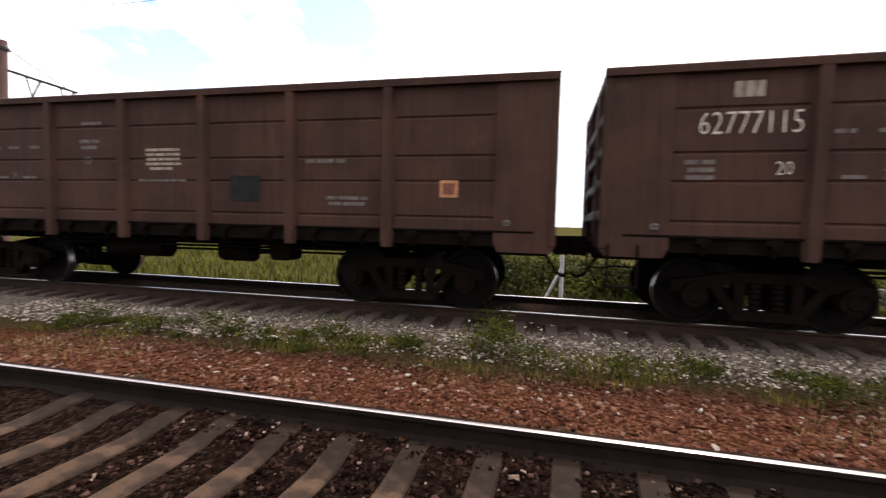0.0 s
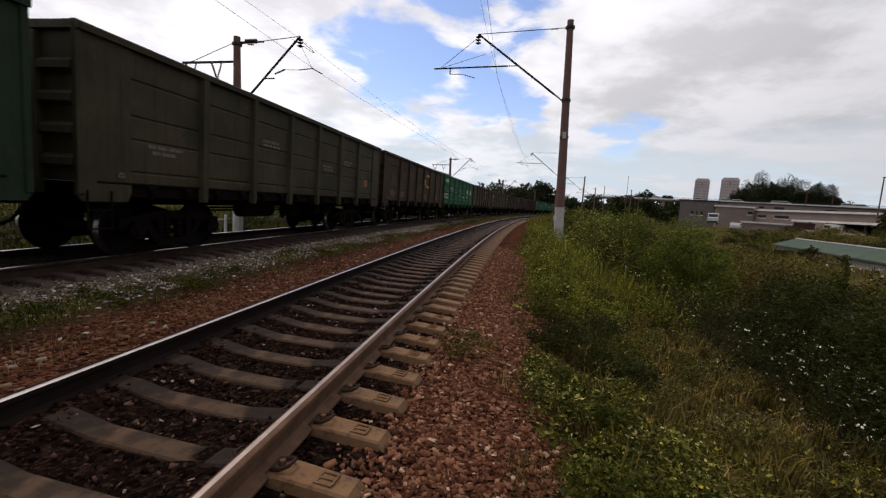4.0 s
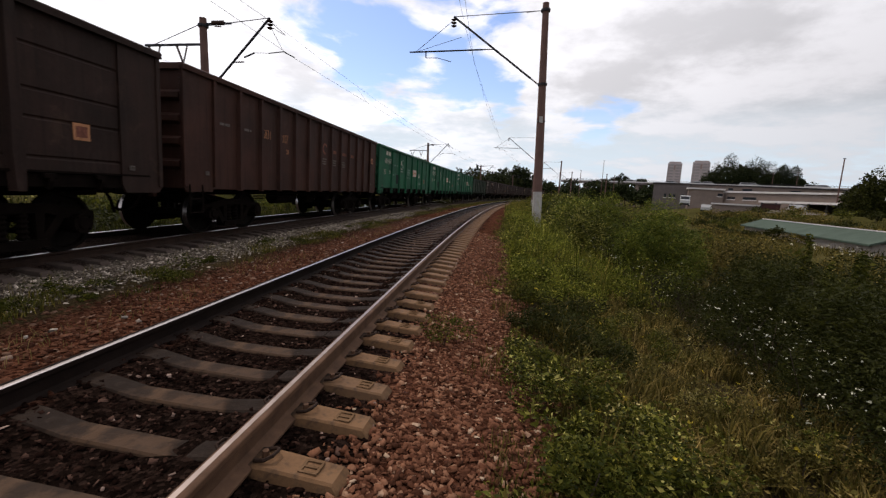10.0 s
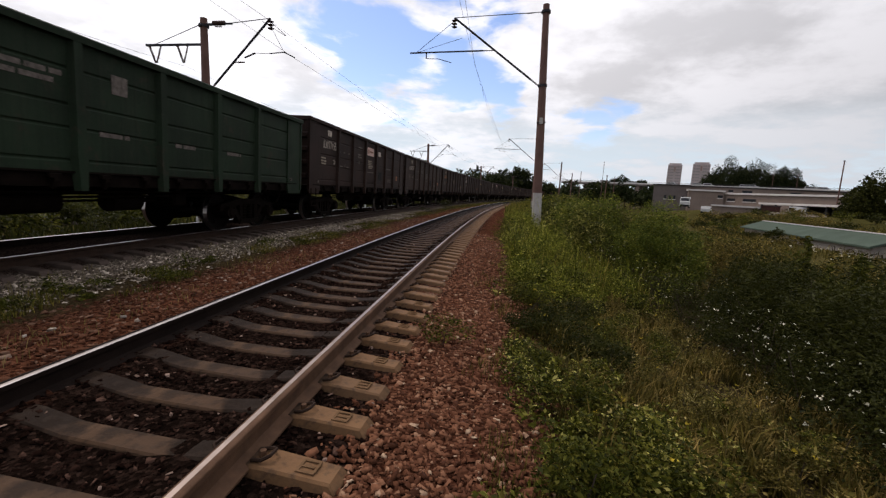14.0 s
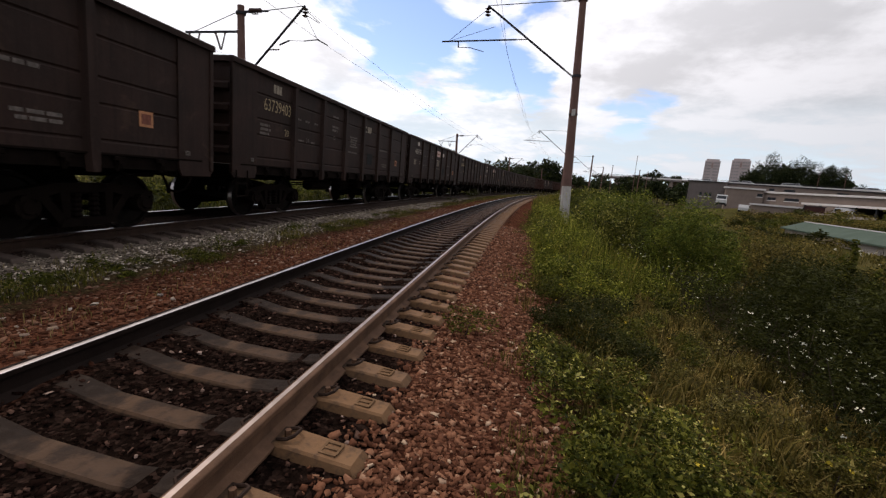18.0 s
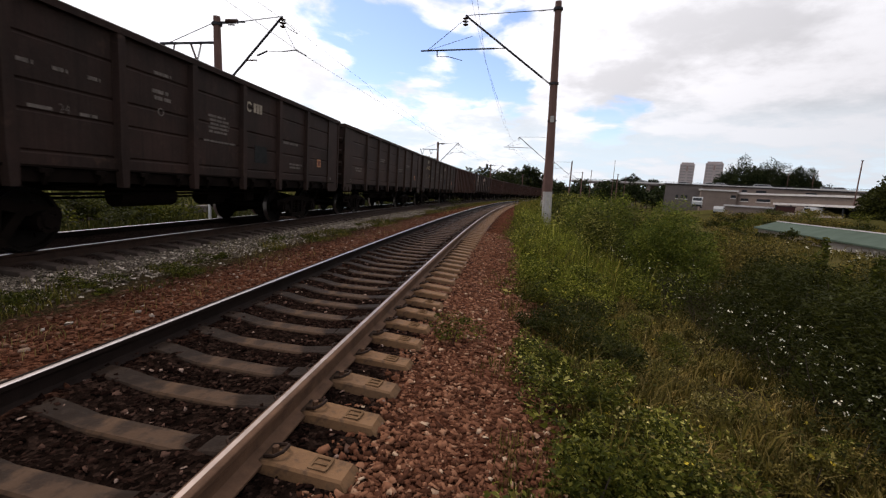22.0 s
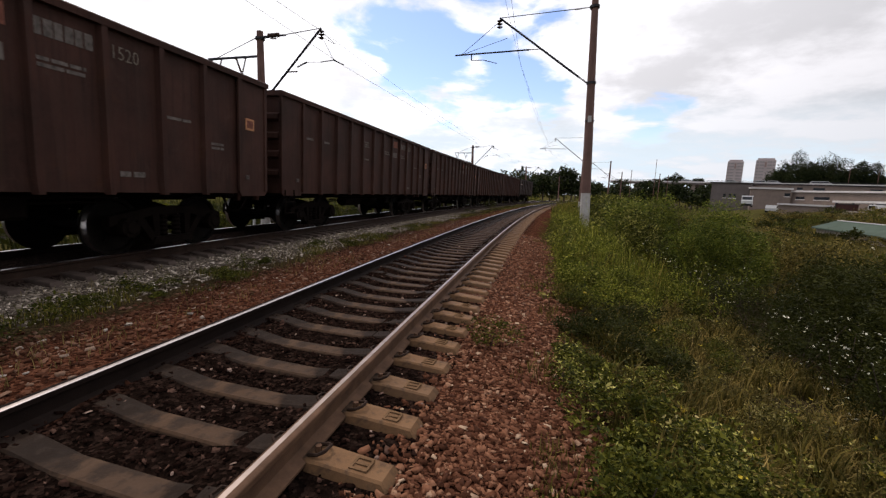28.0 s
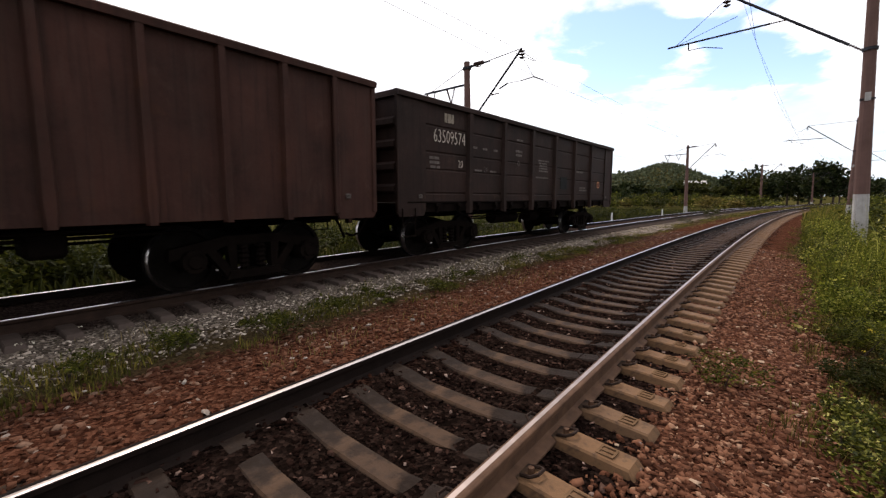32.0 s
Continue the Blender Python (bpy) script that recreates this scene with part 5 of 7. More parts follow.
                plate(w, p[0] + 0.15, 2.36, 1.15, 0.34, "pinkish", "orange", label="pale placard with an orange mark")
                letter(w, "12-1293", p[6] + 0.1, 2.5, 0.22, "white", stretch=0.8)
            plate(w, p[6] + 0.3, 1.84, 0.4, 0.24, "orange", "redmark", label="small ochre maker's plate")
        if style == "arrows":
            for a0 in (0.35, math.pi + 0.15):
                ring(w, y[5] - 0.42, 2.62, 0.43, "yellow", a0, a0 + 1.9, 0.30, wide=1.9, head=0.42)
            for b in (0, 1, 4, 6):
                bars(w, p[b] + 0.1, 1.5, 0.8, 0.3, 3, "dim", seed + b)
            plate(w, p[1] + 0.1, 1.9, 0.9, 0.8, "olive", name="patch", label="olive repainted patch")
            for b, zz, ww, hh in ((0, 2.0, 0.9, 0.6), (2, 2.3, 0.7, 0.5), (3, 1.75, 1.1, 0.45), (5, 2.9, 0.6, 0.35)):
                plate(w, p[b] + 0.15, zz, ww, hh, "olive", name="patch", label="olive repainted patch")
            if number:
                letter(w, number, p[0] - 0.02, 2.62, 0.38, "dim", stretch=0.66)
        if style == "ringed":
            ring(w, p[0] + 0.45, 2.9, 0.2, "white", 0.3, 2.7, 0.35)
            ring(w, p[0] + 0.45, 2.9, 0.2, "white", 3.4, 5.8, 0.35)
            letter(w, number, p[1] + 0.03, 2.38, 0.42, "white", stretch=0.56)
            letter(w, "20", p[1] + 0.55, 2.0, 0.22, "white", stretch=0.8)
            for b in (0, 2, 3, 4):
                bars(w, p[b] + 0.3, 2.05, 0.7, 0.2, 2, dim, seed + b)
        if style == "block":
            if number:
                letter(w, number, p[0] + 0.0, 2.60, 0.42, "white", stretch=0.72)
                letter(w, "20", p[0] + 1.02, 2.05, 0.22, "cream", stretch=0.8)
                bars(w, p[0] - 0.02, 2.02, 0.6, 0.30, 3, "dim", seed + 1)
                for b, yy, zz, ww, hh in ((0, 0.25, 1.45, 0.55, 0.32), (1, 0.0, 2.2, 1.15, 0.5), (2, 0.1, 1.6, 0.9, 0.75), (3, 0.05, 1.9, 1.25, 0.85), (3, 0.3, 1.42, 0.6, 0.4), (1, 0.45, 1.5, 0.6, 0.35)):
                    plate(w, p[b] + yy, zz, ww, hh, "darkgreen" if b % 2 else "mud", name="patch", label="dull repainted patch")
                for b in (4, 5, 6):
                    bars(w, p[b] + 0.15, 2.25 + 0.05 * (b % 2), 1.0, 0.42, 5, "faded" if b > 4 else "dim", seed + b)
                    bars(w, p[b] + 0.3, 1.5, 0.7, 0.18, 2, "faded", seed + b + 9)
            else:
                bars(w, p[2] + 0.1, 2.5, 1.2, 0.24, 2, "dim", seed + 1)
                plate(w, p[3] + 0.45, 2.55, 0.3, 0.3, "dim", name="emblem", label="rubbed pale emblem block")
                for b in (3, 4, 5):
                    bars(w, p[b] + 0.2, 1.85, 0.6, 0.12, 1, "dim", seed + b)
        if style == "plain":
            for b in (0, 2, 4, 5):
                bars(w, p[b] + 0.2, 1.8 + 0.3 * (b % 3), 0.8, 0.2, 2, "dim", seed + b)
            plate(w, p[6] + 0.66, 1.76, 0.27, 0.25, "orange", "redmark", label="small ochre maker's plate")
    else:
        p = [v + 0.14 for v in y]
        bars(w, -HALF_L + 0.4, 3.0, 0.3, 0.1, 1, "dim", seed)
        bars(w, -HALF_L + 0.32, 2.5, 0.45, 0.2, 2, "redmark" if style == "dense" else "dim", seed + 1)
        ring(w, -HALF_L + 0.55, 2.25, 0.09, "dim", thick=0.4)
        for k in (0, 1):
            bars(w, p[k] + 0.1, 2.5, 0.4, 0.1, 1, "dim", seed + 3 + k)
        if style == "track_gauge":
            letter(w, "1520", p[9] - 0.02, 3.0, 0.28, "faded", stretch=0.85)
            wordmark(w, p[8] - 0.06, 3.0, 6, 0.21, "dim")
            plate(w, p[7] + 0.1, 2.98, 0.5, 0.26, "redmark", name="emblem", label="worn red emblem block")
            bars(w, p[8] - 0.04, 2.62, 0.7, 0.16, 2, "dim", seed + 5)
            plate(w, p[7] - 0.04, 2.58, 0.6, 0.2, "dim", name="emblem", label="rubbed pale emblem block")
            bars(w, p[6] - 0.04, 2.62, 0.7, 0.16, 2, "dim", seed + 9)
            bars(w, p[10], 2.3, 0.6, 0.08, 1, "dim", seed + 6)
            bars(w, p[11] + 0.05, 1.9, 0.45, 0.16, 2, "dim", seed + 7)
            bars(w, p[9] + 0.05, 1.30, 0.5, 0.14, 1, "dim", seed + 8)
            bars(w, p[4] + 0.05, 2.7, 0.5, 0.22, 3, "dim", seed + 10)
            bars(w, p[4] + 0.02, 2.25, 0.5, 0.10, 1, "dim", seed + 11)
        if number:
            letter(w, number[:4], p[2] - 0.02, 2.42, 0.36, "orange", stretch=0.60)
            letter(w, number[4:], p[3] - 0.02, 2.42, 0.36, "orange", stretch=0.60)
            letter(w, "20", p[3] + 0.3, 2.12, 0.2, "orange", stretch=0.8)
        if style == "dense":
            ring(w, p[6] + 0.3, 2.55, 0.2, "redmark", 0.5, 5.2, 0.35)
            for b in (7, 8, 9):
                bars(w, p[b], 2.45, 0.55, 0.2, 1, "redmark", seed + b)
            for b in (6, 7, 8):
                bars(w, p[b], 2.0, 0.5, 0.25, 3, "dim", seed + b + 5)
        if style != "bare":
            plate(w, HALF_L - 0.72, 2.40, 0.28, 0.24, "orange", "redmark", label="small ochre maker's plate", face=HALF_W - 0.054)
    for e in (-1, 1):
        bm = bmesh.new()
        tube(bm, (HALF_W - 0.06, e * (HALF_L - 0.69), 1.42), (HALF_W - 0.02, e * (HALF_L - 0.69), 1.40), 0.03, n=8)
        box(bm, HALF_W - 0.05, HALF_W - 0.03, e * (HALF_L - 0.69) - 0.05, e * (HALF_L - 0.69) + 0.05, 1.36, 1.44)
        part("lamp_bracket", to_mesh("lamp_bracket", bm, M["dim"]), None, w, "pale bracket on the corner plate")


def build_train():
    for i, (kind, paint, number, style) in enumerate(TRAIN):
        key = (kind, paint)
        if key not in PROTO:
            PROTO[key] = w = build_wagon(kind, paint, LABELS[paint])
        else:
            src = PROTO[key]
            w = copy_thing(src, Matrix())
            for o in [o for o in w.children_recursive if o.name.split(".")[0] in ("lettering", "stencil_line", "placard", "placard_line", "patch", "emblem", "border", "lamp_bracket")]:
                bpy.data.objects.remove(o)
        WAGONS.append(w)
    for i, (w, (kind, paint, number, style)) in enumerate(zip(WAGONS, TRAIN)):
        mark_wagon(w, kind, number, style, i * 20)


build_train()

# ---- overhead line ----
def mast(x, y, z0, z1, heading, toward, label, arm=True, white=1.3, lean=0.0, z_strut=(4.9, 7.9), reach=3.0, back_arm=False, reg=True):
    """A tapered concrete mast with an inclined cantilever. toward: +1 or -1, the side on which the track lies (local x)."""
    e = thing("overhead_line_mast", pose(x, y, z0, 0, lean, -math.degrees(heading)), label, "mast", "masts of the overhead line")
    H = z1 - z0
    bm = bmesh.new()
    tube(bm, (0, 0, white), (0, 0, H), 0.205, 0.135, n=14)
    part("post", bm, M["concrete_post"], e, smooth=False)
    bm = bmesh.new()
    tube(bm, (0, 0, 0), (0, 0, white), 0.215, 0.206, n=14)
    part("foot", bm, M["mast_white"], e, "pale whitewashed lower end")
    for zz in (z_strut[0] - z0, H - 0.3):
        bm = bmesh.new()
        tube(bm, (0, 0, zz - 0.05), (0, 0, zz + 0.05), 0.20, 0.20, n=14)
        part("clamp", bm, M["steel_dark"], e)
    if toward < 0:
        part("number_plate", bm_box(-0.075, 0.075, -0.205, -0.185, 5.45, 5.72), M["mast_white"], e, "small blank white plate")
        part("clamp", bm_box(-0.19, 0.19, -0.19, 0.0, 5.5, 5.54), M["steel_dark"], e)
    if arm:
        a, b = (toward * 0.17, 0, z_strut[0] - z0), (toward * reach, 0, z_strut[1] - z0)
        v = Vector(b) - Vector(a)
        bm = bmesh.new()
        tube(bm, Vector(a) + v * 0.09, b, 0.045, n=10)
        part("cantilever", bm, M["steel_dark"], e)
        part("strut_insulator", insulator(Vector(a) + v * 0.005, Vector(a) + v * 0.09, 0.055), None, e, "brown ribbed insulator")
        bm = bmesh.new()
        tube(bm, (toward * 0.14, 0, H - 0.3), (b[0], 0, b[2]), 0.018, n=6)
        part("tie_rod", bm, M["steel_dark"], e)
        part("tie_insulator", insulator(Vector((toward * 0.5, 0, H - 0.32)), Vector((toward * 0.8, 0, H - 0.34)), 0.035), None, e, "brown ribbed insulator")
        bm = bmesh.new()
        for k in range(3):
            zz = b[2] - 0.12 - 0.13 * k
            tube(bm, (b[0] * 1.0, 0, zz), (b[0], 0, zz - 0.05), 0.13, 0.05, n=12)
            tube(bm, (b[0], 0, zz + 0.08), (b[0], 0, zz - 0.06), 0.02, n=6)
        part("hanging_insulator", bm, M["insulator"], e, "string of brown disc insulators")
        # registration tube
        mid = Vector(a) + v * 0.52
        tip = (b[0] + toward * 2.0, 0, mid.z - 0.02)
        if not reg:
            mid = Vector(a) + v * 0.40
            tip = (mid.x + toward * 0.95, 0, mid.z + 0.35)
        bm = bmesh.new()
        tube(bm, (mid.x + toward * 0.5, 0, mid.z + (0.0 if reg else 0.18)), tip, 0.035, n=8)
        part("registration_tube", bm, M["steel_dark"], e)
        part("tube_insulator", insulator(Vector((mid.x + toward * 0.04, 0, mid.z)), Vector((mid.x + toward * 0.5, 0, mid.z)), 0.042), None, e, "brown ribbed insulator")
        q = b[0] + toward * (1.25 if reg else -0.35)
        if not reg:
            mid = Vector((0, 0, 6.28 - z0))
        bm = bmesh.new()
        if reg:
            tube(bm, (q, 0, mid.z), (q, 0, mid.z - 0.28), 0.028, n=6)
            tube(bm, (q, 0, mid.z - 0.28), (q - toward * 0.55, 0, mid.z - 0.30), 0.016, n=6)
            tube(bm, (q - toward * 0.55, 0, mid.z - 0.30), (q - toward * 1.15, 0, mid.z - 0.48), 0.016, n=6)
        else:
            tube(bm, (q + toward * 0.3, 0, mid.z - 0.05), (q + toward * 0.9, 0, mid.z), 0.022, n=6)
            tube(bm, (q + toward * 0.9, 0, mid.z), (q + toward * 1.35, 0, mid.z - 0.22), 0.022, n=6)
        part("steady_arm", bm, M["steel_dark"], e)
        if not reg:
            return_arm = bmesh.new()
            tube(return_arm, tip, (q + toward * 0.3, 0, mid.z - 0.05), 0.010, n=6)
            part("stay_wire", return_arm, M["steel_dark"], e)
        bm = bmesh.new()
        if not reg:
            tube(bm, (b[0], 0, b[2] - 0.3), (q + toward * 0.9, 0, mid.z), 0.008, n=6)
            q, mid = b[0] + toward * 0.2, Vector((0, 0, 6.9 - z0))
        tube(bm, (q + toward * 0.45, 0, mid.z), (b[0] + toward * 0.02, 0, b[2] - 0.15), 0.012, n=6)
        tube(bm, (q + toward * 0.40, 0, mid.z), (b[0] - toward * 0.35, 0, mid.z + 0.55), 0.010, n=6)
        part("stay_wire", bm, M["steel_dark"], e)
    if back_arm:
        bm = bmesh.new()
        k = -toward
        box(bm, *sorted((k * 0.1, k * 2.65)), -0.04, 0.04, H - 1.05, H - 0.97)
        tube(bm, (k * 2.2, 0, H - 0.97), (k * 0.1, 0, H - 0.22), 0.018, n=6)
        box(bm, *sorted((toward * 0.1, toward * 1.25)), -0.03, 0.03, H - 0.26, H - 0.2)
        part("feeder_arm", bm, M["steel_dark"], e)
        for u, w in ((0.75, 0.95), (1.22, 0.97), (1.98, 2.2), (2.5, 2.24)):
            part("feeder_insulator", insulator(Vector((k * u, 0, H - 1.05)), Vector((k * w, 0, H - 1.72)), 0.055), None, e, "brown ribbed insulator")
        part("feeder_insulator", insulator(Vector((toward * 0.4, 0, H - 0.2)), Vector((toward * 0.95, 0, H - 0.2)), 0.10), None, e, "brown ribbed insulator")
    return e


def insulator(a, b, r):
    """A ribbed porcelain rod turned from one outline."""
    v = b - a
    n = max(3, int(v.length / 0.07))
    stops = [(0.0, 0.4)]
    for i in range(n):
        stops += [((i + 0.28) / n, 0.4), ((i + 0.34) / n, 1.0), ((i + 0.62) / n, 0.75), ((i + 0.68) / n, 0.4)]
    stops.append((1.0, 0.4))
    q = v.to_track_quat("Z", "Y")
    bm = bmesh.new()
    rows = [[bm.verts.new(a + v * u + q @ Vector((r * k * math.cos(t * math.tau / 10), r * k * math.sin(t * math.tau / 10), 0))) for t in range(10)] for u, k in stops]
    for p, w in zip(rows, rows[1:]):
        for t in range(10):
            bm.faces.new((p[t], p[(t + 1) % 10], w[(t + 1) % 10], w[t]))
    bm.faces.new(rows[0][::-1])
    bm.faces.new(rows[-1])
    return to_mesh("insulator", bm, M["insulator"])


LEFT_D = -10.1
MASTS_RIGHT = [20.0, 62.0, 104.0, 146.0, -22.0]
RIGHT_DS = [3.83, 4.4, 7.7, 8.0, 3.8]
MASTS_LEFT = [16.9, 59.0, 101.0, 143.0, -19.0]
for i, s in enumerate(MASTS_RIGHT):
    p, h = on_track(s, RIGHT_DS[i])
    mast(p.x, p.y, -1.0, 9.45, h, -1, "brown-stained tapered concrete mast with a pale foot", z_strut=(6.1, 9.05), reach=3.95, white=2.45 if i == 0 else 1.6, lean=-2.3 if i == 0 else 0.0)
for i, s in enumerate(MASTS_LEFT):
    p, h = on_track(s, LEFT_D)
    mast(p.x, p.y, -1.2, 7.62, h, 1, "brown-stained concrete mast beyond the freight train", z_strut=(4.80, 7.56), reach=2.9, lean=-1.5, white=1.5, back_arm=True, reg=False)


def wire(name, pts, r, label):
    cu = bpy.data.curves.new(name, "CURVE")
    cu.dimensions = "3D"
    cu.bevel_depth = r
    cu.bevel_resolution = 1
    sp = cu.splines.new("POLY")
    sp.points.add(len(pts) - 1)
    for q, p in zip(sp.points, pts):
        q.co = (*p, 1)
    ob = new(name, cu)
    me = bpy.data.meshes.new_from_object(ob)
    bpy.data.objects.remove(ob)
    me.materials.clear()
    me.materials.append(M["wire"])
    return tagged(new(name, me), label, "overhead wire", "overhead wires")


def catenary(stops, d_contact, d_top, z_contact, z_top, label, zig=0.0, sag=1.25):
    """Wires strung straight from support to support, the upper one sagging."""
    stops = sorted(stops)
    top, low = [], []
    for i, (a, b) in enumerate(zip(stops, stops[1:])):
        k0, k1 = (zig, -zig) if i % 2 else (-zig, zig)
        la, lb = on_track(a, d_contact + k0)[0], on_track(b, d_contact + k1)[0]
        ta, tb = on_track(a, d_top)[0], on_track(b, d_top)[0]
        for k in range(16):
            u = k / 16
            p, q = ta.lerp(tb, u), la.lerp(lb, u)
            top.append((p.x, p.y, z_top - sag * 4 * u * (1 - u)))
            low.append((q.x, q.y, z_contact - 0.04 * 4 * u * (1 - u)))
            if k in (3, 6, 8, 10, 13):
                wire("dropper_wire", [low[-1], top[-1]], 0.003, "thin dropper between the overhead wires")
    wire("messenger_wire", top, 0.0055, "sagging messenger wire of " + label)
    wire("contact_wire", low, 0.0055, "taut contact wire of " + label)


catenary(MASTS_RIGHT + [188.0], 0.3, 0.0, 6.95, 8.5, "the near track", 0.2)
catenary(MASTS_LEFT + [185.0], -6.3, -7.15, 6.08, 7.36, "the train's track", 0.0, 0.45)
for dz, dd in ((0.0, -11.05), (0.0, -12.3)):
    pts = []
    st = sorted(MASTS_LEFT)
    for a, b in zip(st, st[1:]):
        for k in range(10):
            u = k / 10
            p, h = on_track(a + (b - a) * u, dd)
            pts.append((p.x, p.y, 5.7 + dz - 0.7 * 4 * u * (1 - u)))
    wire("feeder_wire", pts, 0.005, "bare feeder wire strung along the masts")


# ---- plants ----
def blades(name, x, y, z, height, width, lean, mat, label, seed, category="grass"):
    """Bent grass blades rooted at the given places, one mesh."""
    rng = np.random.RandomState(seed)
    n = len(x)
    a = rng.rand(n) * 6.283
    h = height * np.exp(rng.normal(0, 0.3, n))
    w = width * rng.uniform(0.7, 1.3, n)
    l = h * lean * rng.uniform(0.2, 1.3, n)
    ca, sa = np.cos(a), np.sin(a)
    b = a + rng.uniform(0.8, 2.3, n)
    wx, wy = np.cos(b) * w, np.sin(b) * w
    V = np.empty((n, 5, 3))
    V[:, 0] = np.stack([x - wx, y - wy, z - 0.03], 1)
    V[:, 1] = np.stack([x + wx, y + wy, z - 0.03], 1)
    mx, my = x + ca * l * 0.35, y + sa * l * 0.35
    V[:, 2] = np.stack([mx - wx * 0.8, my - wy * 0.8, z + h * 0.6], 1)
    V[:, 3] = np.stack([mx + wx * 0.8, my + wy * 0.8, z + h * 0.6], 1)
    V[:, 4] = np.stack([x + ca * l, y + sa * l, z + h * (1 - 0.25 * rng.rand(n))], 1)
    F = np.array([(0, 1, 3), (0, 3, 2), (2, 3, 4)])[None] + (np.arange(n) * 5)[:, None, None]
    return tagged(new(name, big_mesh(name, V.reshape(-1, 3), F.reshape(-1, 3), mat)), label, category, kind="stuff")


def leaf_cloud(pts, size, seed, flat=0.5, ratio=0.5):
    """Folded leaves at the points: arrays of places and faces."""
    rng = np.random.RandomState(seed)
    n = len(pts)
    a = rng.rand(n) * 6.283
    t = rng.normal(0.35, 0.45, n) * (1 - flat) + rng.normal(0, 0.35, n)
    L = size * np.exp(rng.normal(0, 0.28, n))
    u = np.stack([np.cos(a) * np.cos(t), np.sin(a) * np.cos(t), np.sin(t)], 1)
    r = rng.normal(0, 1, (n, 3))
    v = np.cross(u, r)
    v /= np.linalg.norm(v, axis=1)[:, None] + 1e-9
    w = np.cross(u, v)
    k = (L * ratio)[:, None]
    V = np.stack([pts, pts + u * (L * 0.5)[:, None] + v * k * 0.5 + w * k * 0.14, pts + u * L[:, None] - w * k * 0.05, pts + u * (L * 0.5)[:, None] - v * k * 0.5 + w * k * 0.14], 1)
    F = np.array([(0, 1, 2), (0, 2, 3)])[None] + (np.arange(n) * 4)[:, None, None]
    return V.reshape(-1, 3), F.reshape(-1, 3)


def clump_points(n, r, h, lobes, seed, hollow=0.45, low=0.0):
    """Points in a lumpy, gappy crown: lobes scattered in a flattened body."""
    rng = np.random.RandomState(seed)
    c = rng.normal(0, 1, (lobes, 3))
    c /= np.linalg.norm(c, axis=1)[:, None]
    c *= rng.uniform(0.25, 0.85, (lobes, 1))
    size = rng.uniform(0.22, 0.5, lobes)
    j = rng.randint(0, lobes, n)
    p = rng.normal(0, 1, (n, 3))
    p /= np.linalg.norm(p, axis=1)[:, None]
    p *= (hollow + (1 - hollow) * rng.rand(n, 1)) * size[j][:, None]
    p = c[j] + p
    p[:, 2] = (p[:, 2] + 1) / 2
    p[:, 2] = np.clip(p[:, 2], low - 0.02, 1.25)
    return p * np.array([r, r, h])


def bush(x, y, z, r, h, n, leaf, mat, label, seed, name="bush", lobes=14, group="bushes", ratio=0.5, flowers=0, category="bush"):
    e = thing(name, pose(x, y, z), label, category, group)
    rng = random.Random(seed)
    for k in range(3 if r > 0.6 else 1):
        a = rng.uniform(0, 6.28)
        q = rng.uniform(0.3, 0.75)
        bm = bmesh.new()
        tube(bm, (0.05 * r * math.cos(a), 0.05 * r * math.sin(a), -0.08), (q * r * math.cos(a), q * r * math.sin(a), h * rng.uniform(0.45, 0.85)), 0.008 + 0.007 * h, 0.003, n=5)
        part("stem", bm, M["bark"], e)
    n, leaf = int(n * 0.8), leaf * 1.08
    pts = clump_points(n, r, h, lobes, seed, 0.68)
    V, F = leaf_cloud(pts, leaf, seed + 1, 0.4, ratio)
    part("foliage", big_mesh("foliage", V, F, mat), None, e)
    if flowers:
        g = np.random.RandomState(seed + 5)
        fp = pts[g.choice(len(pts), flowers)]
        fp = fp + (fp - np.array([0, 0, h * 0.4])) * 0.18
        tagged(part("flower_head", umbels(fp, 0.006, seed, M["petal"]), None, e, "white flower heads"), kind="stuff")
    return e


def umbels(pts, r, seed, mat, per=5):
    g = np.random.RandomState(seed)
    p = np.repeat(pts, per, 0) + g.normal(0, r * 0.7, (len(pts) * per, 3)) * np.array([1, 1, 0.4])
    V, F = leaf_cloud(p, r * 1.1, seed + 2, 0.9, 1.0)
    return big_mesh("flowers", V, F, mat)


def tree(x, y, z, h, r, n, leaf, mat, label, seed, group="trees", trunk=0.22, lobes=22, base=0.25):
    e = thing("tree", pose(x, y, z), label, "tree", group)
    rng = random.Random(seed)
    bm = bmesh.new()
    top = Vector((rng.uniform(-0.1, 0.1) * r, rng.uniform(-0.1, 0.1) * r, h * 0.75))
    tube(bm, (0, 0, -0.3), (top.x * 0.4, top.y * 0.4, h * 0.4), trunk, trunk * 0.7, n=8)
    tube(bm, (top.x * 0.4, top.y * 0.4, h * 0.4), top, trunk * 0.7, trunk * 0.15, n=7)
    for k in range(6):
        a, q = k * 1.05 + rng.uniform(-0.3, 0.3), rng.uniform(0.5, 0.85)
        zz = h * rng.uniform(0.28, 0.55)
        tube(bm, (0, 0, zz), (r * q * math.cos(a), r * q * math.sin(a), zz + h * rng.uniform(0.12, 0.3)), trunk * 0.4, trunk * 0.08, n=6)
    part("trunk", bm, M["bark"], e)
    n, leaf = int(n * 0.65), leaf * 1.15
    p = clump_points(n, r, h * (1 - base), lobes, seed, 0.6) + np.array([0, 0, h * base])
    V, F = leaf_cloud(p, leaf, seed + 1, 0.3, 0.7)
    part("crown", big_mesh("crown", V, F, mat), None, e)
    return e


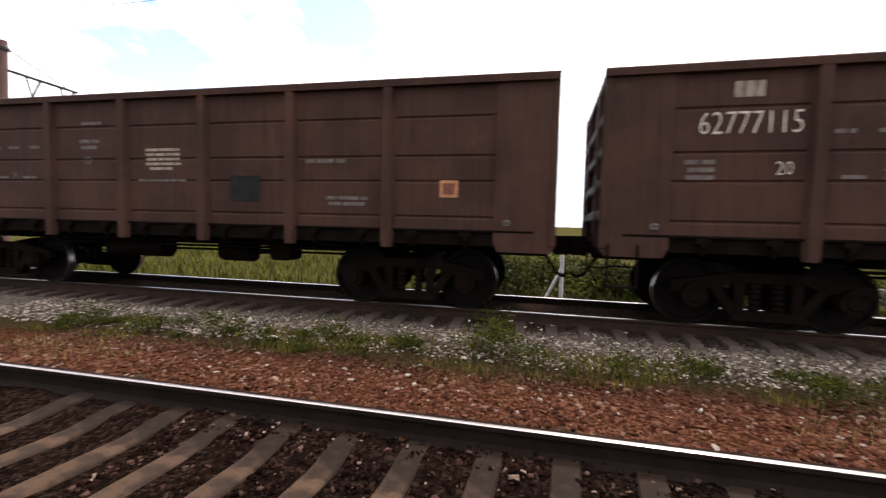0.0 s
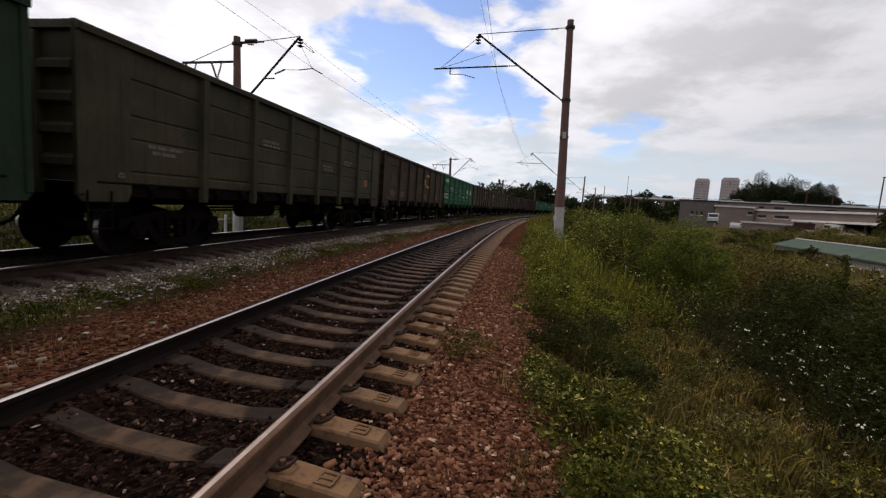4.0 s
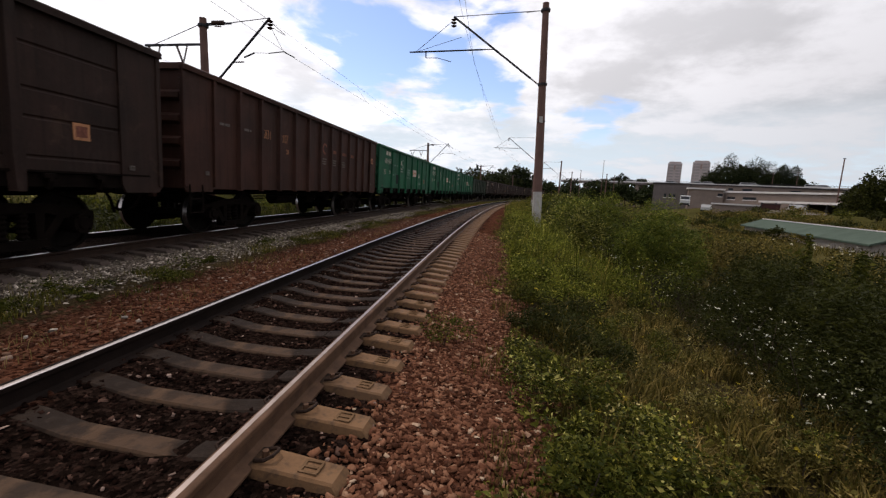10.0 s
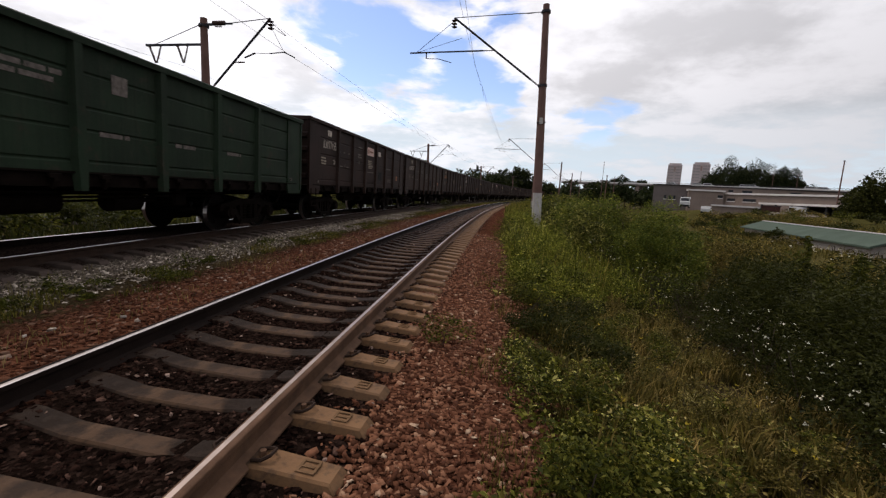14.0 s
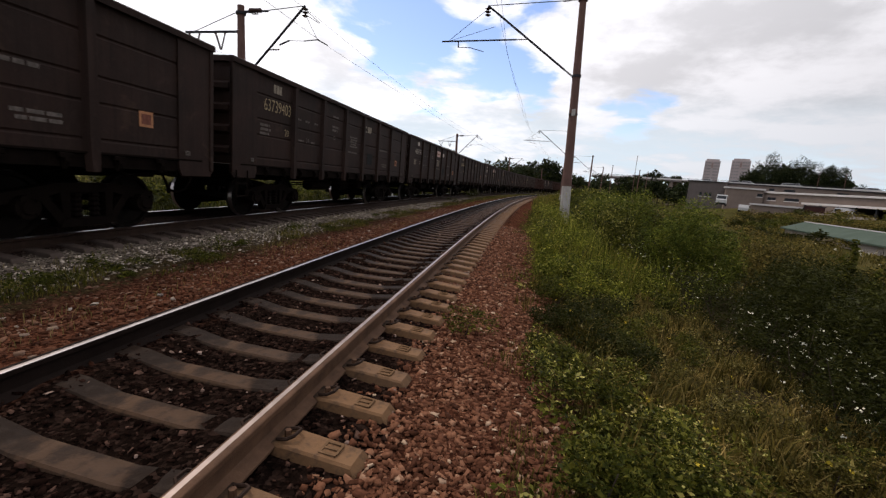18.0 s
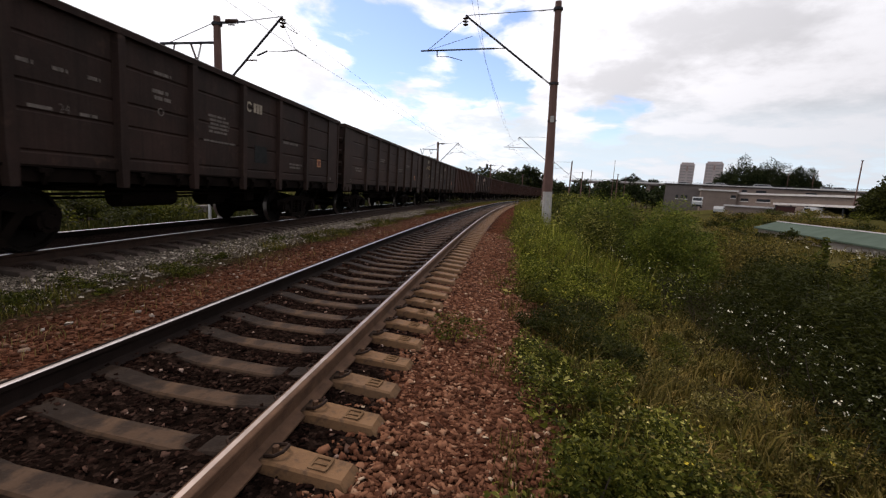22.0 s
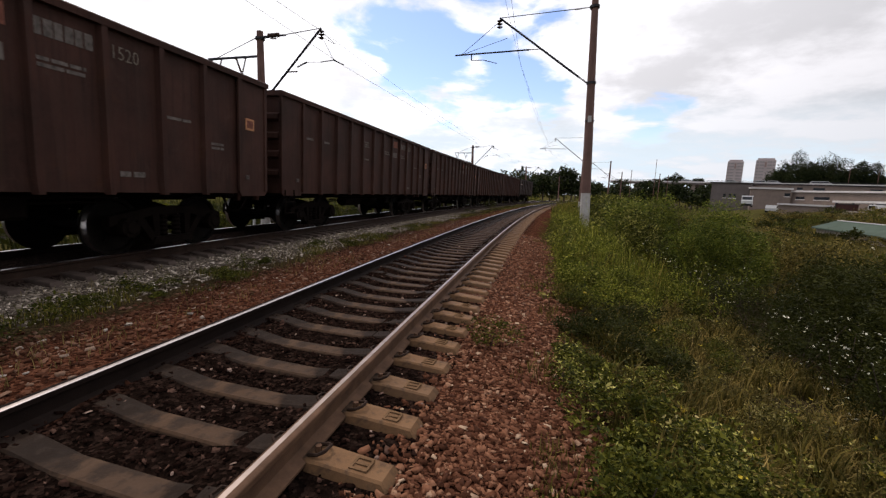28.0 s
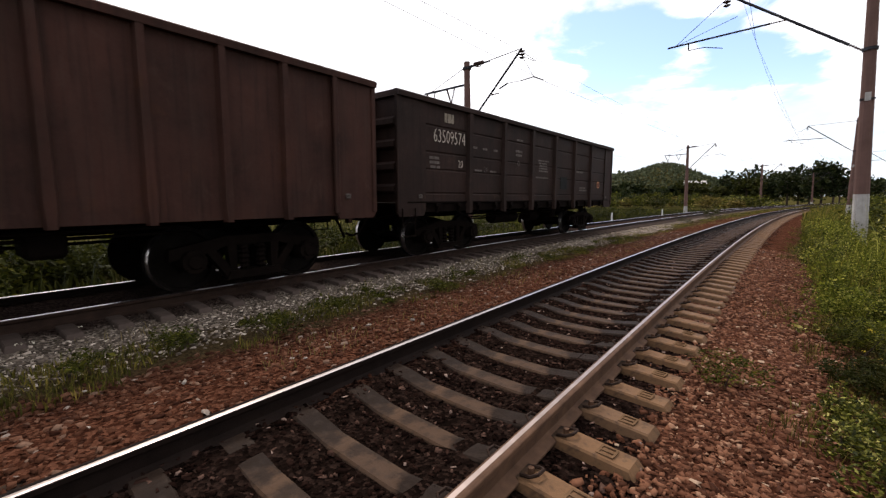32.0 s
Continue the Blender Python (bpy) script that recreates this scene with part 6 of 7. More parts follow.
def sd(s, d):
    """Place on the sloping verge at s along and d right of the near track."""
    p, _ = on_track(s, d)
    g = float(bed_z(d)) if -10.4 < d < 3.6 else float(ground_z(np.array([d]), np.array([p.x]), np.array([p.y]))[0])
    return p.x, p.y, g


def sd_many(s, d):
    x, y = on_track_many(s, d)
    z = np.where((d > -10.4) & (d < 3.6), bed_z(d), ground_z(d, x, y))
    return x, y, z


def patchy(rng, n, s0, s1, d0, d1, scale, cut, power=1.0):
    """Random places with natural gaps between tufts."""
    s = s0 + (s1 - s0) * rng.rand(n) ** power
    d = rng.uniform(d0, d1, n)
    if d0 > 0:
        d = d + np.array([0.45 * noise.noise((a * 0.8, 3.1, 0.0)) + 0.25 * noise.noise((a * 2.3, 9.1, 0.0)) for a in s])
    keep = np.array([noise.noise((a * scale, b * scale, s0)) for a, b in zip(s, d)]) > cut
    return s[keep], d[keep]


def build_verge():
    rng = np.random.RandomState(21)
    # the strip of grass between the tracks
    s, d = patchy(rng, 36000, -8, 40, -3.6, -2.25, 0.8, 0.10, 1.3)
    d = d - 0.25 * (d > -2.7) * rng.rand(len(d))
    x, y, z = sd_many(s, d)
    blades("grass_between_tracks", x, y, z, 0.075, 0.0055, 0.8, M["grass_dull"], "patchy green grass between the two tracks", 31)
    s, d = patchy(rng, 11000, -6, 45, -4.3, -1.3, 0.5, 0.06, 1.2)
    x, y, z = sd_many(s, d)
    blades("dry_grass", x, y, z, 0.10, 0.003, 0.9, M["drygrass"], "thin dry grass on the gravel", 32)
    s = rng.uniform(40, 150, 9000)
    d = rng.uniform(-4.0, -1.6, 9000)
    x, y, z = sd_many(s, d)
    blades("grass_between_tracks", x, y, z, 0.14, 0.012, 0.8, M["grass_dull"], "patchy grass farther along between the tracks", 33)
    # ragged edge of the right-hand verge
    s, d = patchy(rng, 8000, 0.6, 30, 1.9, 2.7, 1.4, 0.05, 1.4)
    x, y, z = sd_many(s, d)
    blades("verge_edge_grass", x, y, z, 0.09, 0.004, 0.7, M["grass_olive"], "ragged low grass at the gravel's edge", 34)
    # a band of yellowing meadow on the slope
    s, d = patchy(rng, 30000, 0.2, 12, 2.9, 5.6, 1.9, -0.02, 1.35)
    x, y, z = sd_many(s, d)
    blades("meadow_grass", x, y, z, 0.15, 0.006, 1.0, M["grass_gold"], "tangled yellowing meadow grass on the embankment slope", 35)
    s, d = patchy(rng, 22000, 0.2, 9, 2.6, 5.5, 2.3, 0.10, 1.3)
    x, y, z = sd_many(s, d)
    blades("meadow_grass", x, y, z, 0.22, 0.0065, 0.65, M["grass_olive"], "upright olive grass tufts on the embankment slope", 45)
    s, d = patchy(rng, 3000, 0.2, 11, 3.1, 5.6, 1.1, 0.0, 1.2)
    x, y, z = sd_many(s, d)
    blades("dry_grass", x, y, z, 0.20, 0.0034, 0.9, M["drygrass"], "straw-coloured dry stalks among the meadow grass", 36)
    # tall grass round the mast
    s, d = patchy(rng, 20000, 8.4, 30, 2.4, 5.6, 1.0, 0.0, 1.3)
    x, y, z = sd_many(s, d)
    blades("tall_grass", x, y, z, 0.55, 0.009, 0.35, M["grass"], "tall yellow-green grass near the mast", 37)
    s = rng.uniform(30, 150, 15000)
    d = 2.2 + 9 * rng.rand(15000) ** 1.3
    x, y, z = sd_many(s, d)
    blades("tall_grass", x, y, z, 0.7, 0.022, 0.4, M["grass"], "tall grass along the distant track edge", 38)
    s, d = patchy(rng, 36000, 2, 70, 7, 42, 0.25, -0.15)
    x, y, z = sd_many(s, d)
    blades("tall_grass", x, y, z, 0.6, 0.024, 0.6, M["grass_olive"], "rank olive grass down the slope", 39)
    # slender stems standing in clumps near the mast
    s, d = patchy(rng, 9000, 7.5, 20, 2.7, 5.2, 0.75, 0.1)
    x, y, z = sd_many(s, d)
    blades("tall_weeds", x, y, z, 0.75, 0.006, 0.28, M["leaf_bright"], "slender green stems in clumps near the mast", 43, "weeds")
    # behind the viewpoint
    s, d = patchy(rng, 24000, -9, 0.4, 2.5, 9, 0.8, -0.15)
    x, y, z = sd_many(s, d)
    blades("meadow_grass", x, y, z, 0.22, 0.008, 0.8, M["grass_olive"], "tangled meadow grass on the embankment slope", 41)
    # far side of the train
    for mat, s0, s1, n, seed in (("leaf_mid", -30, -4, 8000, 40), ("leaf_dark", -4, 90, 22000, 42)):
        s = rng.uniform(s0, s1, n)
        d = -10.2 - 24 * rng.rand(n) ** 1.3
        x, y, z = sd_many(s, d)
        blades("field_grass", x, y, z, 0.42, 0.022, 0.5, M[mat], "rough green grass beyond the train", seed)

    for seed, mat, n, s0, s1, d0, d1, hh, leaf, label, cut in (
            (54, "leaf_gold", 24000, 0.3, 10, 2.9, 5.5, 0.24, 0.036, "yellowing leaves matted over the meadow", -0.2),
            (55, "leaf", 24000, 0.3, 8.0, 2.3, 5.2, 0.20, 0.040, "small green leaves among the yellowing grass", 0.05),
            (56, "leaf_olive", 16000, 0.3, 9.5, 2.4, 5.7, 0.10, 0.034, "low olive leaves covering the slope", -1.0),
            (52, "leaf_dark", 24000, 0.3, 9, 5.2, 8.0, 0.42, 0.038, "dark leafy weeds matted over the lower slope", -0.15),
            (57, "leaf_olive", 22000, 0.5, -8, 2.5, 8.0, 0.14, 0.036, "low olive leaves covering the slope behind", -0.6),
            (58, "leaf", 9000, 0.5, -8, 2.4, 5.5, 0.20, 0.036, "small green leaves behind the viewpoint", 0.0),
            (59, "leaf_dark", 15000, 2.2, -8, 5.0, 8.5, 0.40, 0.040, "dark leafy weeds on the lower slope behind", -0.6),
            (53, "leaf_bright", 26000, 7.5, 32, 2.35, 5.0, 0.95, 0.046, "leafy tall weeds round the mast", 0.08)):
        g = np.random.RandomState(seed)
        s, d = patchy(g, n, s0, s1, d0, d1, 1.1, cut, 1.35)
        x, y, z = sd_many(s, d)
        lump = np.array([0.45 + 1.5 * noise.noise((a * 1.9, b * 1.9, seed)) for a, b in zip(s, d)])
        z = z + hh * np.clip(lump, 0.06, 1.3) * g.rand(len(s)) ** 0.6
        V, F = leaf_cloud(np.stack([x, y, z], 1), leaf, seed, 0.5, 0.5)
        tagged(new("weed_mat", big_mesh("weed_mat", V, F, M[mat])), label, "weeds", kind="stuff")

    def weeds(rows, mat, name, label, seed, small=0.78):
        for k, (s, d, r, h, n, leaf, fl) in enumerate(rows):
            x, y, z = sd(s, d)
            h *= 1.25
            bush(x, y, z, r, h, int(n * 1.1), leaf * small, M[mat], label, seed + k * 3, name, 12 + n // 200, group=name + " clumps", ratio=0.46, flowers=fl, category="weed")

    # low leafy clumps along the gravel, with dark gaps between them
    g = random.Random(31)
    rows = []
    for s0, d0 in ((3.55, 2.3), (3.9, 2.55), (4.15, 2.3), (3.15, 2.45), (2.8, 2.65), (3.3, 2.85), (2.45, 2.6), (2.75, 3.05), (2.2, 2.8), (2.05, 2.55), (3.75, 3.0), (1.75, 2.75), (2.4, 3.1), (1.9, 3.15), (3.2, 3.25), (1.4, 2.9), (1.55, 3.3)):
        q = g.uniform(0.20, 0.31)
        rows.append((s0 + g.uniform(-0.06, 0.06), d0 + g.uniform(-0.05, 0.05), q, q * g.uniform(0.85, 1.25), int(15000 * q * q) + 520, 0.0315, 0))
    weeds([q for q in rows[::2] if q[0] > 2.3], "leaf", "leafy_weed", "low leafy green weed clump at the gravel's edge", 400, 0.9)
    weeds(rows[1::4] + [q for q in rows[::2] if q[0] <= 2.3], "leaf_mid", "leafy_weed", "low dull green weed clump at the gravel's edge", 402, 0.9)
    weeds(rows[3::4], "leaf", "leafy_weed", "low leafy green weed clump at the gravel's edge", 404, 0.9)
    weeds([(7.2, 2.55, 0.46, 0.50, 3000, 0.040, 0), (7.7, 3.0, 0.55, 0.58, 3600, 0.040, 0), (6.7, 2.95, 0.45, 0.42, 2600, 0.040, 0), (7.0, 3.5, 0.5, 0.5, 2800, 0.040, 0), (8.6, 2.6, 0.5, 0.6, 2600, 0.042, 0), (9.6, 3.1, 0.6, 0.75, 3000, 0.044, 0), (8.7, 3.7, 0.6, 0.7, 3000, 0.044, 0), (10.6, 2.6, 0.55, 0.7, 2400, 0.045, 0), (11.2, 3.6, 0.7, 0.9, 3000, 0.048, 0), (12.6, 2.9, 0.6, 0.8, 2400, 0.048, 0), (13.6, 3.8, 0.8, 1.0, 2800, 0.05, 0), (15.2, 3.0, 0.7, 0.9, 2200, 0.055, 0), (17.5, 3.2, 0.8, 1.0, 2200, 0.06, 0), (20, 3.1, 0.8, 1.0, 2000, 0.065, 0)],
          "leaf_bright", "tall_weed", "tall yellow-green leafy weed on the verge", 420)
    # clumps in the place of shadow gaps, the first five with darkened leaves
    rows = [(5.3, 2.85, 0.42, 0.36, 2200, 0.040, 0), (5.9, 3.2, 0.50, 0.42, 2600, 0.040, 0), (4.7, 3.05, 0.42, 0.34, 2200, 0.040, 0), (4.35, 3.3, 0.34, 0.34, 1800, 0.036, 0), (5.0, 2.55, 0.30, 0.30, 1600, 0.036, 0), (6.2, 2.6, 0.34, 0.36, 1800, 0.036, 0), (5.5, 3.5, 0.34, 0.36, 1800, 0.036, 0), (1.95, 3.55, 0.36, 0.26, 1300, 0.036, 0), (2.5, 3.45, 0.3, 0.26, 1300, 0.036, 0)]
    weeds(rows[:5], "leaf_dark", "dark_weed", "broad-leaved weed clump, darkened for a shadow gap on the slope", 440)
    weeds(rows[5:], "leaf_mid", "dark_weed", "dull dark green weed clump on the slope", 455)
    weeds([(6.6, 5.6, 0.7, 0.8, 3400, 0.038, 14), (5.6, 5.55, 0.65, 0.75, 3200, 0.038, 14), (4.7, 5.5, 0.6, 0.75, 3000, 0.038, 16), (3.9, 5.35, 0.6, 0.75, 2800, 0.038, 12), (3.2, 5.2, 0.6, 0.75, 2600, 0.038, 8), (2.5, 5.15, 0.55, 0.75, 2200, 0.038, 6), (8.0, 5.7, 0.8, 0.9, 3000, 0.040, 12), (9.2, 5.6, 0.6, 0.7, 2200, 0.040, 10)],
          "leaf_dark", "flowering_weed", "dark weed clump dotted with white flower heads", 470)
    g = random.Random(15)
    for k in range(44):
        s = 7.5 + 17 * g.random() ** 1.2
        kind = ("leaf_bright", "leaf", "leaf_mid", "leaf_bright")[k % 4]
        q = g.uniform(0.28, 0.55)
        weeds([(s, g.uniform(2.5, 5.2), q, q * g.uniform(1.0, 1.5), 1700, 0.046, 0)], kind, "tall_weed", "tall uneven leafy weed near the mast", 2000 + 7 * k)
    for k in range(48):
        s = 1.2 + 7 * g.random() ** 1.2
        kind = ("leaf_olive", "leaf_gold", "leaf_mid", "leaf_gold", "leaf")[k % 5]
        q = g.uniform(0.13, 0.28)
        weeds([(s, g.uniform(3.2, 5.1), q, q * g.uniform(0.9, 1.5), 800, 0.032, 0)], kind, "meadow_weed", "small leafy weed clump in the meadow", 3000 + 7 * k)
    # small plants on the gravel and between the tracks
    weeds([(4.2, 1.58, 0.3, 0.2, 1100, 0.03, 0), (-0.5, -3.1, 0.52, 0.52, 2200, 0.04, 0), (-0.1, -2.75, 0.3, 0.3, 600, 0.04, 0), (2.6, -2.7, 0.35, 0.26, 700, 0.04, 0), (0.9, -2.95, 0.25, 0.22, 450, 0.04, 0), (-2.6, -3.2, 0.35, 0.3, 700, 0.04, 0),
           (-1.5, -3.0, 0.3, 0.25, 600, 0.04, 0), (4.6, -3.3, 0.3, 0.2, 450, 0.04, 0), (6.6, -3.1, 0.35, 0.2, 450, 0.04, 0), (9.5, -3.2, 0.4, 0.2, 450, 0.045, 0), (-3.4, -2.75, 0.3, 0.22, 500, 0.04, 0), (-4.2, -3.05, 0.4, 0.3, 700, 0.04, 0), (-5.2, -2.8, 0.35, 0.25, 600, 0.04, 0), (-6.3, -3.0, 0.4, 0.3, 700, 0.04, 0), (-2.0, -2.7, 0.28, 0.2, 450, 0.04, 0), (1.7, -3.05, 0.3, 0.24, 500, 0.04, 0), (3.5, -2.9, 0.35, 0.22, 500, 0.04, 0), (5.6, -2.75, 0.3, 0.2, 400, 0.04, 0)],
          "leaf_mid", "track_weed", "small green weed tuft growing in the gravel", 500)
    g = random.Random(4)
    for k in range(40):
        q = g.uniform(0.12, 0.28)
        weeds([(-8 + 26 * g.random() ** 1.15, g.uniform(-3.35, -2.55), q, q * 0.5, 520, 0.030, 0)], "leaf_mid", "track_weed", "small green weed tuft growing in the gravel", 4000 + 7 * k)
    weeds([(36, -2.9, 0.95, 0.75, 900, 0.09, 0), (29, -3.1, 0.5, 0.35, 400, 0.07, 0)], "leaf_dark", "track_shrub", "dark low shrub between the two tracks", 540)
    # bushes on the slope
    for k, (s, d, r, h, n, leaf, mat) in enumerate([
            (11.9, 6.05, 0.95, 2.55, 17000, 0.050, "leaf_bush"), (12.9, 6.7, 0.8, 2.2, 9000, 0.052, "leaf_bush"), (10.9, 6.6, 0.75, 1.9, 9000, 0.050, "leaf_bush"), (13.9, 4.9, 0.8, 2.0, 9000, 0.060, "leaf"), (15.8, 4.9, 1.0, 2.4, 9000, 0.060, "leaf_bush"), (16.6, 5.9, 0.9, 2.7, 8000, 0.060, "leaf_bush"), (13.4, 5.9, 0.55, 1.3, 5000, 0.055, "leaf_dark"), (17.2, 6.4, 1.4, 2.5, 8000, 0.075, "leaf_mid"), (14.5, 7.4, 1.2, 2.0, 6000, 0.075, "leaf_olive"),
            (10.4, 7.6, 0.85, 2.05, 11000, 0.055, "leaf_olive"), (9.6, 8.0, 0.8, 1.9, 9000, 0.055, "leaf_olive"), (11.6, 8.9, 1.0, 1.9, 7000, 0.06, "leaf_olive"),
            (20, 5.4, 1.5, 2.2, 5000, 0.09, "leaf"), (24, 6.0, 1.9, 2.3, 4600, 0.1, "leaf"), (30, 6.6, 2.2, 2.5, 4000, 0.12, "leaf_mid"), (38, 6.2, 2.3, 2.6, 3600, 0.13, "leaf_mid"), (48, 7.0, 2.8, 2.8, 3200, 0.15, "leaf"), (62, 7.5, 3.2, 3.2, 2600, 0.18, "leaf_mid"), (80, 8.5, 3.6, 3.5, 2200, 0.2, "leaf"), (105, 9.5, 4.0, 3.8, 2200, 0.22, "leaf_mid"), (135, 11, 5.0, 4.2, 2200, 0.25, "leaf"),
            (8.6, 7.1, 1.1, 1.75, 12000, 0.052, "leaf_dark"), (7.4, 6.7, 1.1, 1.6, 12000, 0.052, "leaf_dark"), (6.4, 6.9, 1.1, 1.75, 12000, 0.050, "leaf_dark"), (5.5, 6.5, 1.0, 1.6, 11000, 0.050, "leaf_dark"), (4.7, 6.7, 1.0, 1.75, 11000, 0.048, "leaf_dark"), (3.9, 6.3, 0.9, 1.6, 9000, 0.048, "leaf_dark"), (3.2, 6.4, 0.9, 1.6, 7000, 0.048, "leaf_dark"), (2.4, 6.0, 0.8, 1.3, 5000, 0.048, "leaf_dark"),
            (7.9, 8.2, 1.2, 1.9, 7000, 0.058, "leaf_dark"), (6.6, 8.3, 1.2, 1.9, 6000, 0.058, "leaf_dark"), (5.4, 8.0, 1.2, 1.9, 6000, 0.056, "leaf_dark"), (4.3, 7.8, 1.2, 1.9, 5000, 0.056, "leaf_dark"), (9.2, 9.4, 1.2, 1.8, 5000, 0.06, "leaf_dark")]):
        x, y, z = sd(s, d)
        bush(x, y, z, r, h, int(n * 1.25), leaf * 1.15, M[mat], {"leaf_dark": "dark feathery bush on the embankment slope", "leaf_olive": "brownish olive bush on the embankment slope"}.get(mat, "dense rounded green bush on the embankment slope"), 600 + 3 * k, "bush", 34, "bushes on the slope", ratio=0.26 if s < 20 else 0.5)
    for s, d, h in ((7.3, 6.9, 2.35), (7.0, 7.1, 2.0), (7.1, 7.6, 2.25), (6.3, 7.7, 2.0)):
        x, y, z = sd(s, d)
        bush(x, y, z, 0.13, h * 0.92, 2200, 0.05, M["leaf_mid"], "slim upright sapling among the bushes", int(s * 90), "sapling", 12, "saplings")
    # scrub on the low ground
    g = random.Random(8)
    for k in range(120):
        s, d = (g.uniform(10, 85), g.uniform(11, 46)) if k < 80 else (g.uniform(60, 100), g.uniform(22, 44))
        x, y, z = sd(s, d)
        bush(x, y, z, g.uniform(0.9, 2.4), g.uniform(0.8, 1.7), 700, 0.18, M[("leaf_olive", "leaf_mid", "leaf_dark", "leaf_olive")[k % 4]], "low brownish-green scrub bush on the low ground", 1300 + 2 * k, "scrub_bush", 14, "scrub on the low ground")
    # loose flowers where the meadow meets the dark bushes
    g = np.random.RandomState(77)
    for n, size, s0, s1, off, lo, hi in ((130, 0.0075, 2.8, 9.0, 0.45, 0.6, 1.0), (44, 0.014, 2.4, 6.5, 0.35, 0.65, 1.05), (90, 0.0125, 8.5, 15.0, 0.9, 0.6, 1.1)):
        s = g.uniform(s0, s1, n)
        d = np.interp(s, [2.6, 3.9, 5.8, 7.3, 13.4], [4.5, 5.0, 5.2, 5.15, 5.9]) + g.normal(0, off, n)
        x, y, z = sd_many(s, d)
        tagged(new("white_flowers", umbels(np.stack([x, y, z + g.uniform(lo, hi, n)], 1), size, 78, M["petal"])), "scattered white flower heads in the meadow", "flowers", kind="stuff")
    s, d = g.uniform(8.5, 11.5, 30), g.uniform(8.2, 10.2, 30)
    x, y, z = sd_many(s, d)
    tagged(new("white_flowers", umbels(np.stack([x, y, z + g.uniform(1.75, 2.1, 30)], 1), 0.018, 81, M["petal"], 9)), "small white flower heads above the dark bushes", "flowers", kind="stuff")
    s, d = 1.8 + 6 * g.rand(34), 2.5 + 2.3 * g.rand(34)
    x, y, z = sd_many(s, d)
    tagged(new("yellow_flowers", umbels(np.stack([x, y, z + g.uniform(0.22, 0.40, 34)], 1), 0.014, 79, M["petal_y"])), "scattered yellow flowers in the meadow", "flowers", kind="stuff")
    s, d = g.uniform(-0.9, 1.2, 14), g.uniform(-3.5, -3.0, 14)
    x, y, z = sd_many(s, d)
    tagged(new("white_flowers", umbels(np.stack([x, y, z + 0.4], 1), 0.014, 80, M["petal"])), "small white flowers between the tracks", "flowers", kind="stuff")


build_verge()


# ---- far side: buildings, trees, hill ----
def polar(bearing, dist, z=0.0):
    return Vector((dist * math.sin(radians(bearing)), dist * math.cos(radians(bearing)), z))


M["wall_grey"] = plain("grey_beige_render", (0.190, 0.146, 0.124), 0.9, 0, 0.15, 0.4, 8, 0.2, streak=0.4)
M["wall_dull"] = plain("dull_grey_render", (0.118, 0.098, 0.092), 0.9, 0, 0.15, 0.4, 8, 0.2, streak=0.4)
M["wall_red"] = plain("rust_red_sheet", (0.055, 0.022, 0.020), 0.8, 0, 0.25, 0.8, 8, 0.2, streak=0.4)
M["wall_pale"] = plain("pale_plaster", (0.28, 0.245, 0.22), 0.9, 0, 0.15, 0.5, 8, 0.2, streak=0.35)
M["tower"] = plain("pinkish_grey_panel", (0.36, 0.305, 0.30), 0.85, 0, 0.08, 0.2, 2, 0.1, streak=0.2)
M["roof_pale"] = plain("pale_sheet_roof", (0.50, 0.47, 0.45), 0.6, 0, 0.12, 0.6, 6, 0.1)
M["roof_dark"] = plain("dark_felt_roof", (0.04, 0.036, 0.036), 0.9, 0, 0.2, 0.6, 6, 0.2)
M["roof_green"] = plain("green_sheet_roof", (0.060, 0.080, 0.063), 0.85, 0, 0.15, 0.7, 6, 0.1, spec=0.03)
M["window"] = plain("dark_window_glass", (0.02, 0.022, 0.026), 0.12, 0, 0.2, 1, 6, 0.02)
M["window_far"] = plain("pale_curtained_glass", (0.255, 0.225, 0.225), 0.3, 0, 0.2, 1, 6, 0.02)
M["band"] = plain("faded_brick_band", (0.27, 0.19, 0.17), 0.85, 0, 0.1, 0.3, 3, 0.1)
M["van_white"] = plain("white_vehicle_paint", (0.42, 0.42, 0.42), 0.35, 0, 0.08, 2, 20, 0.02)
M["tyre"] = plain("black_tyre_rubber", (0.015, 0.015, 0.016), 0.9, 0, 0.2, 6, 20, 0.1)
M["bark_white"] = plain("white_painted_concrete", (0.55, 0.54, 0.52), 0.85, 0, 0.15, 5, 40, 0.15)


def frame_on(a, b):
    """Pose at a, local x running to b."""
    v = b - a
    return Matrix.Translation((a.x, a.y, 0)) @ Matrix.Rotation(math.atan2(v.y, v.x), 4, "Z"), math.hypot(v.x, v.y)


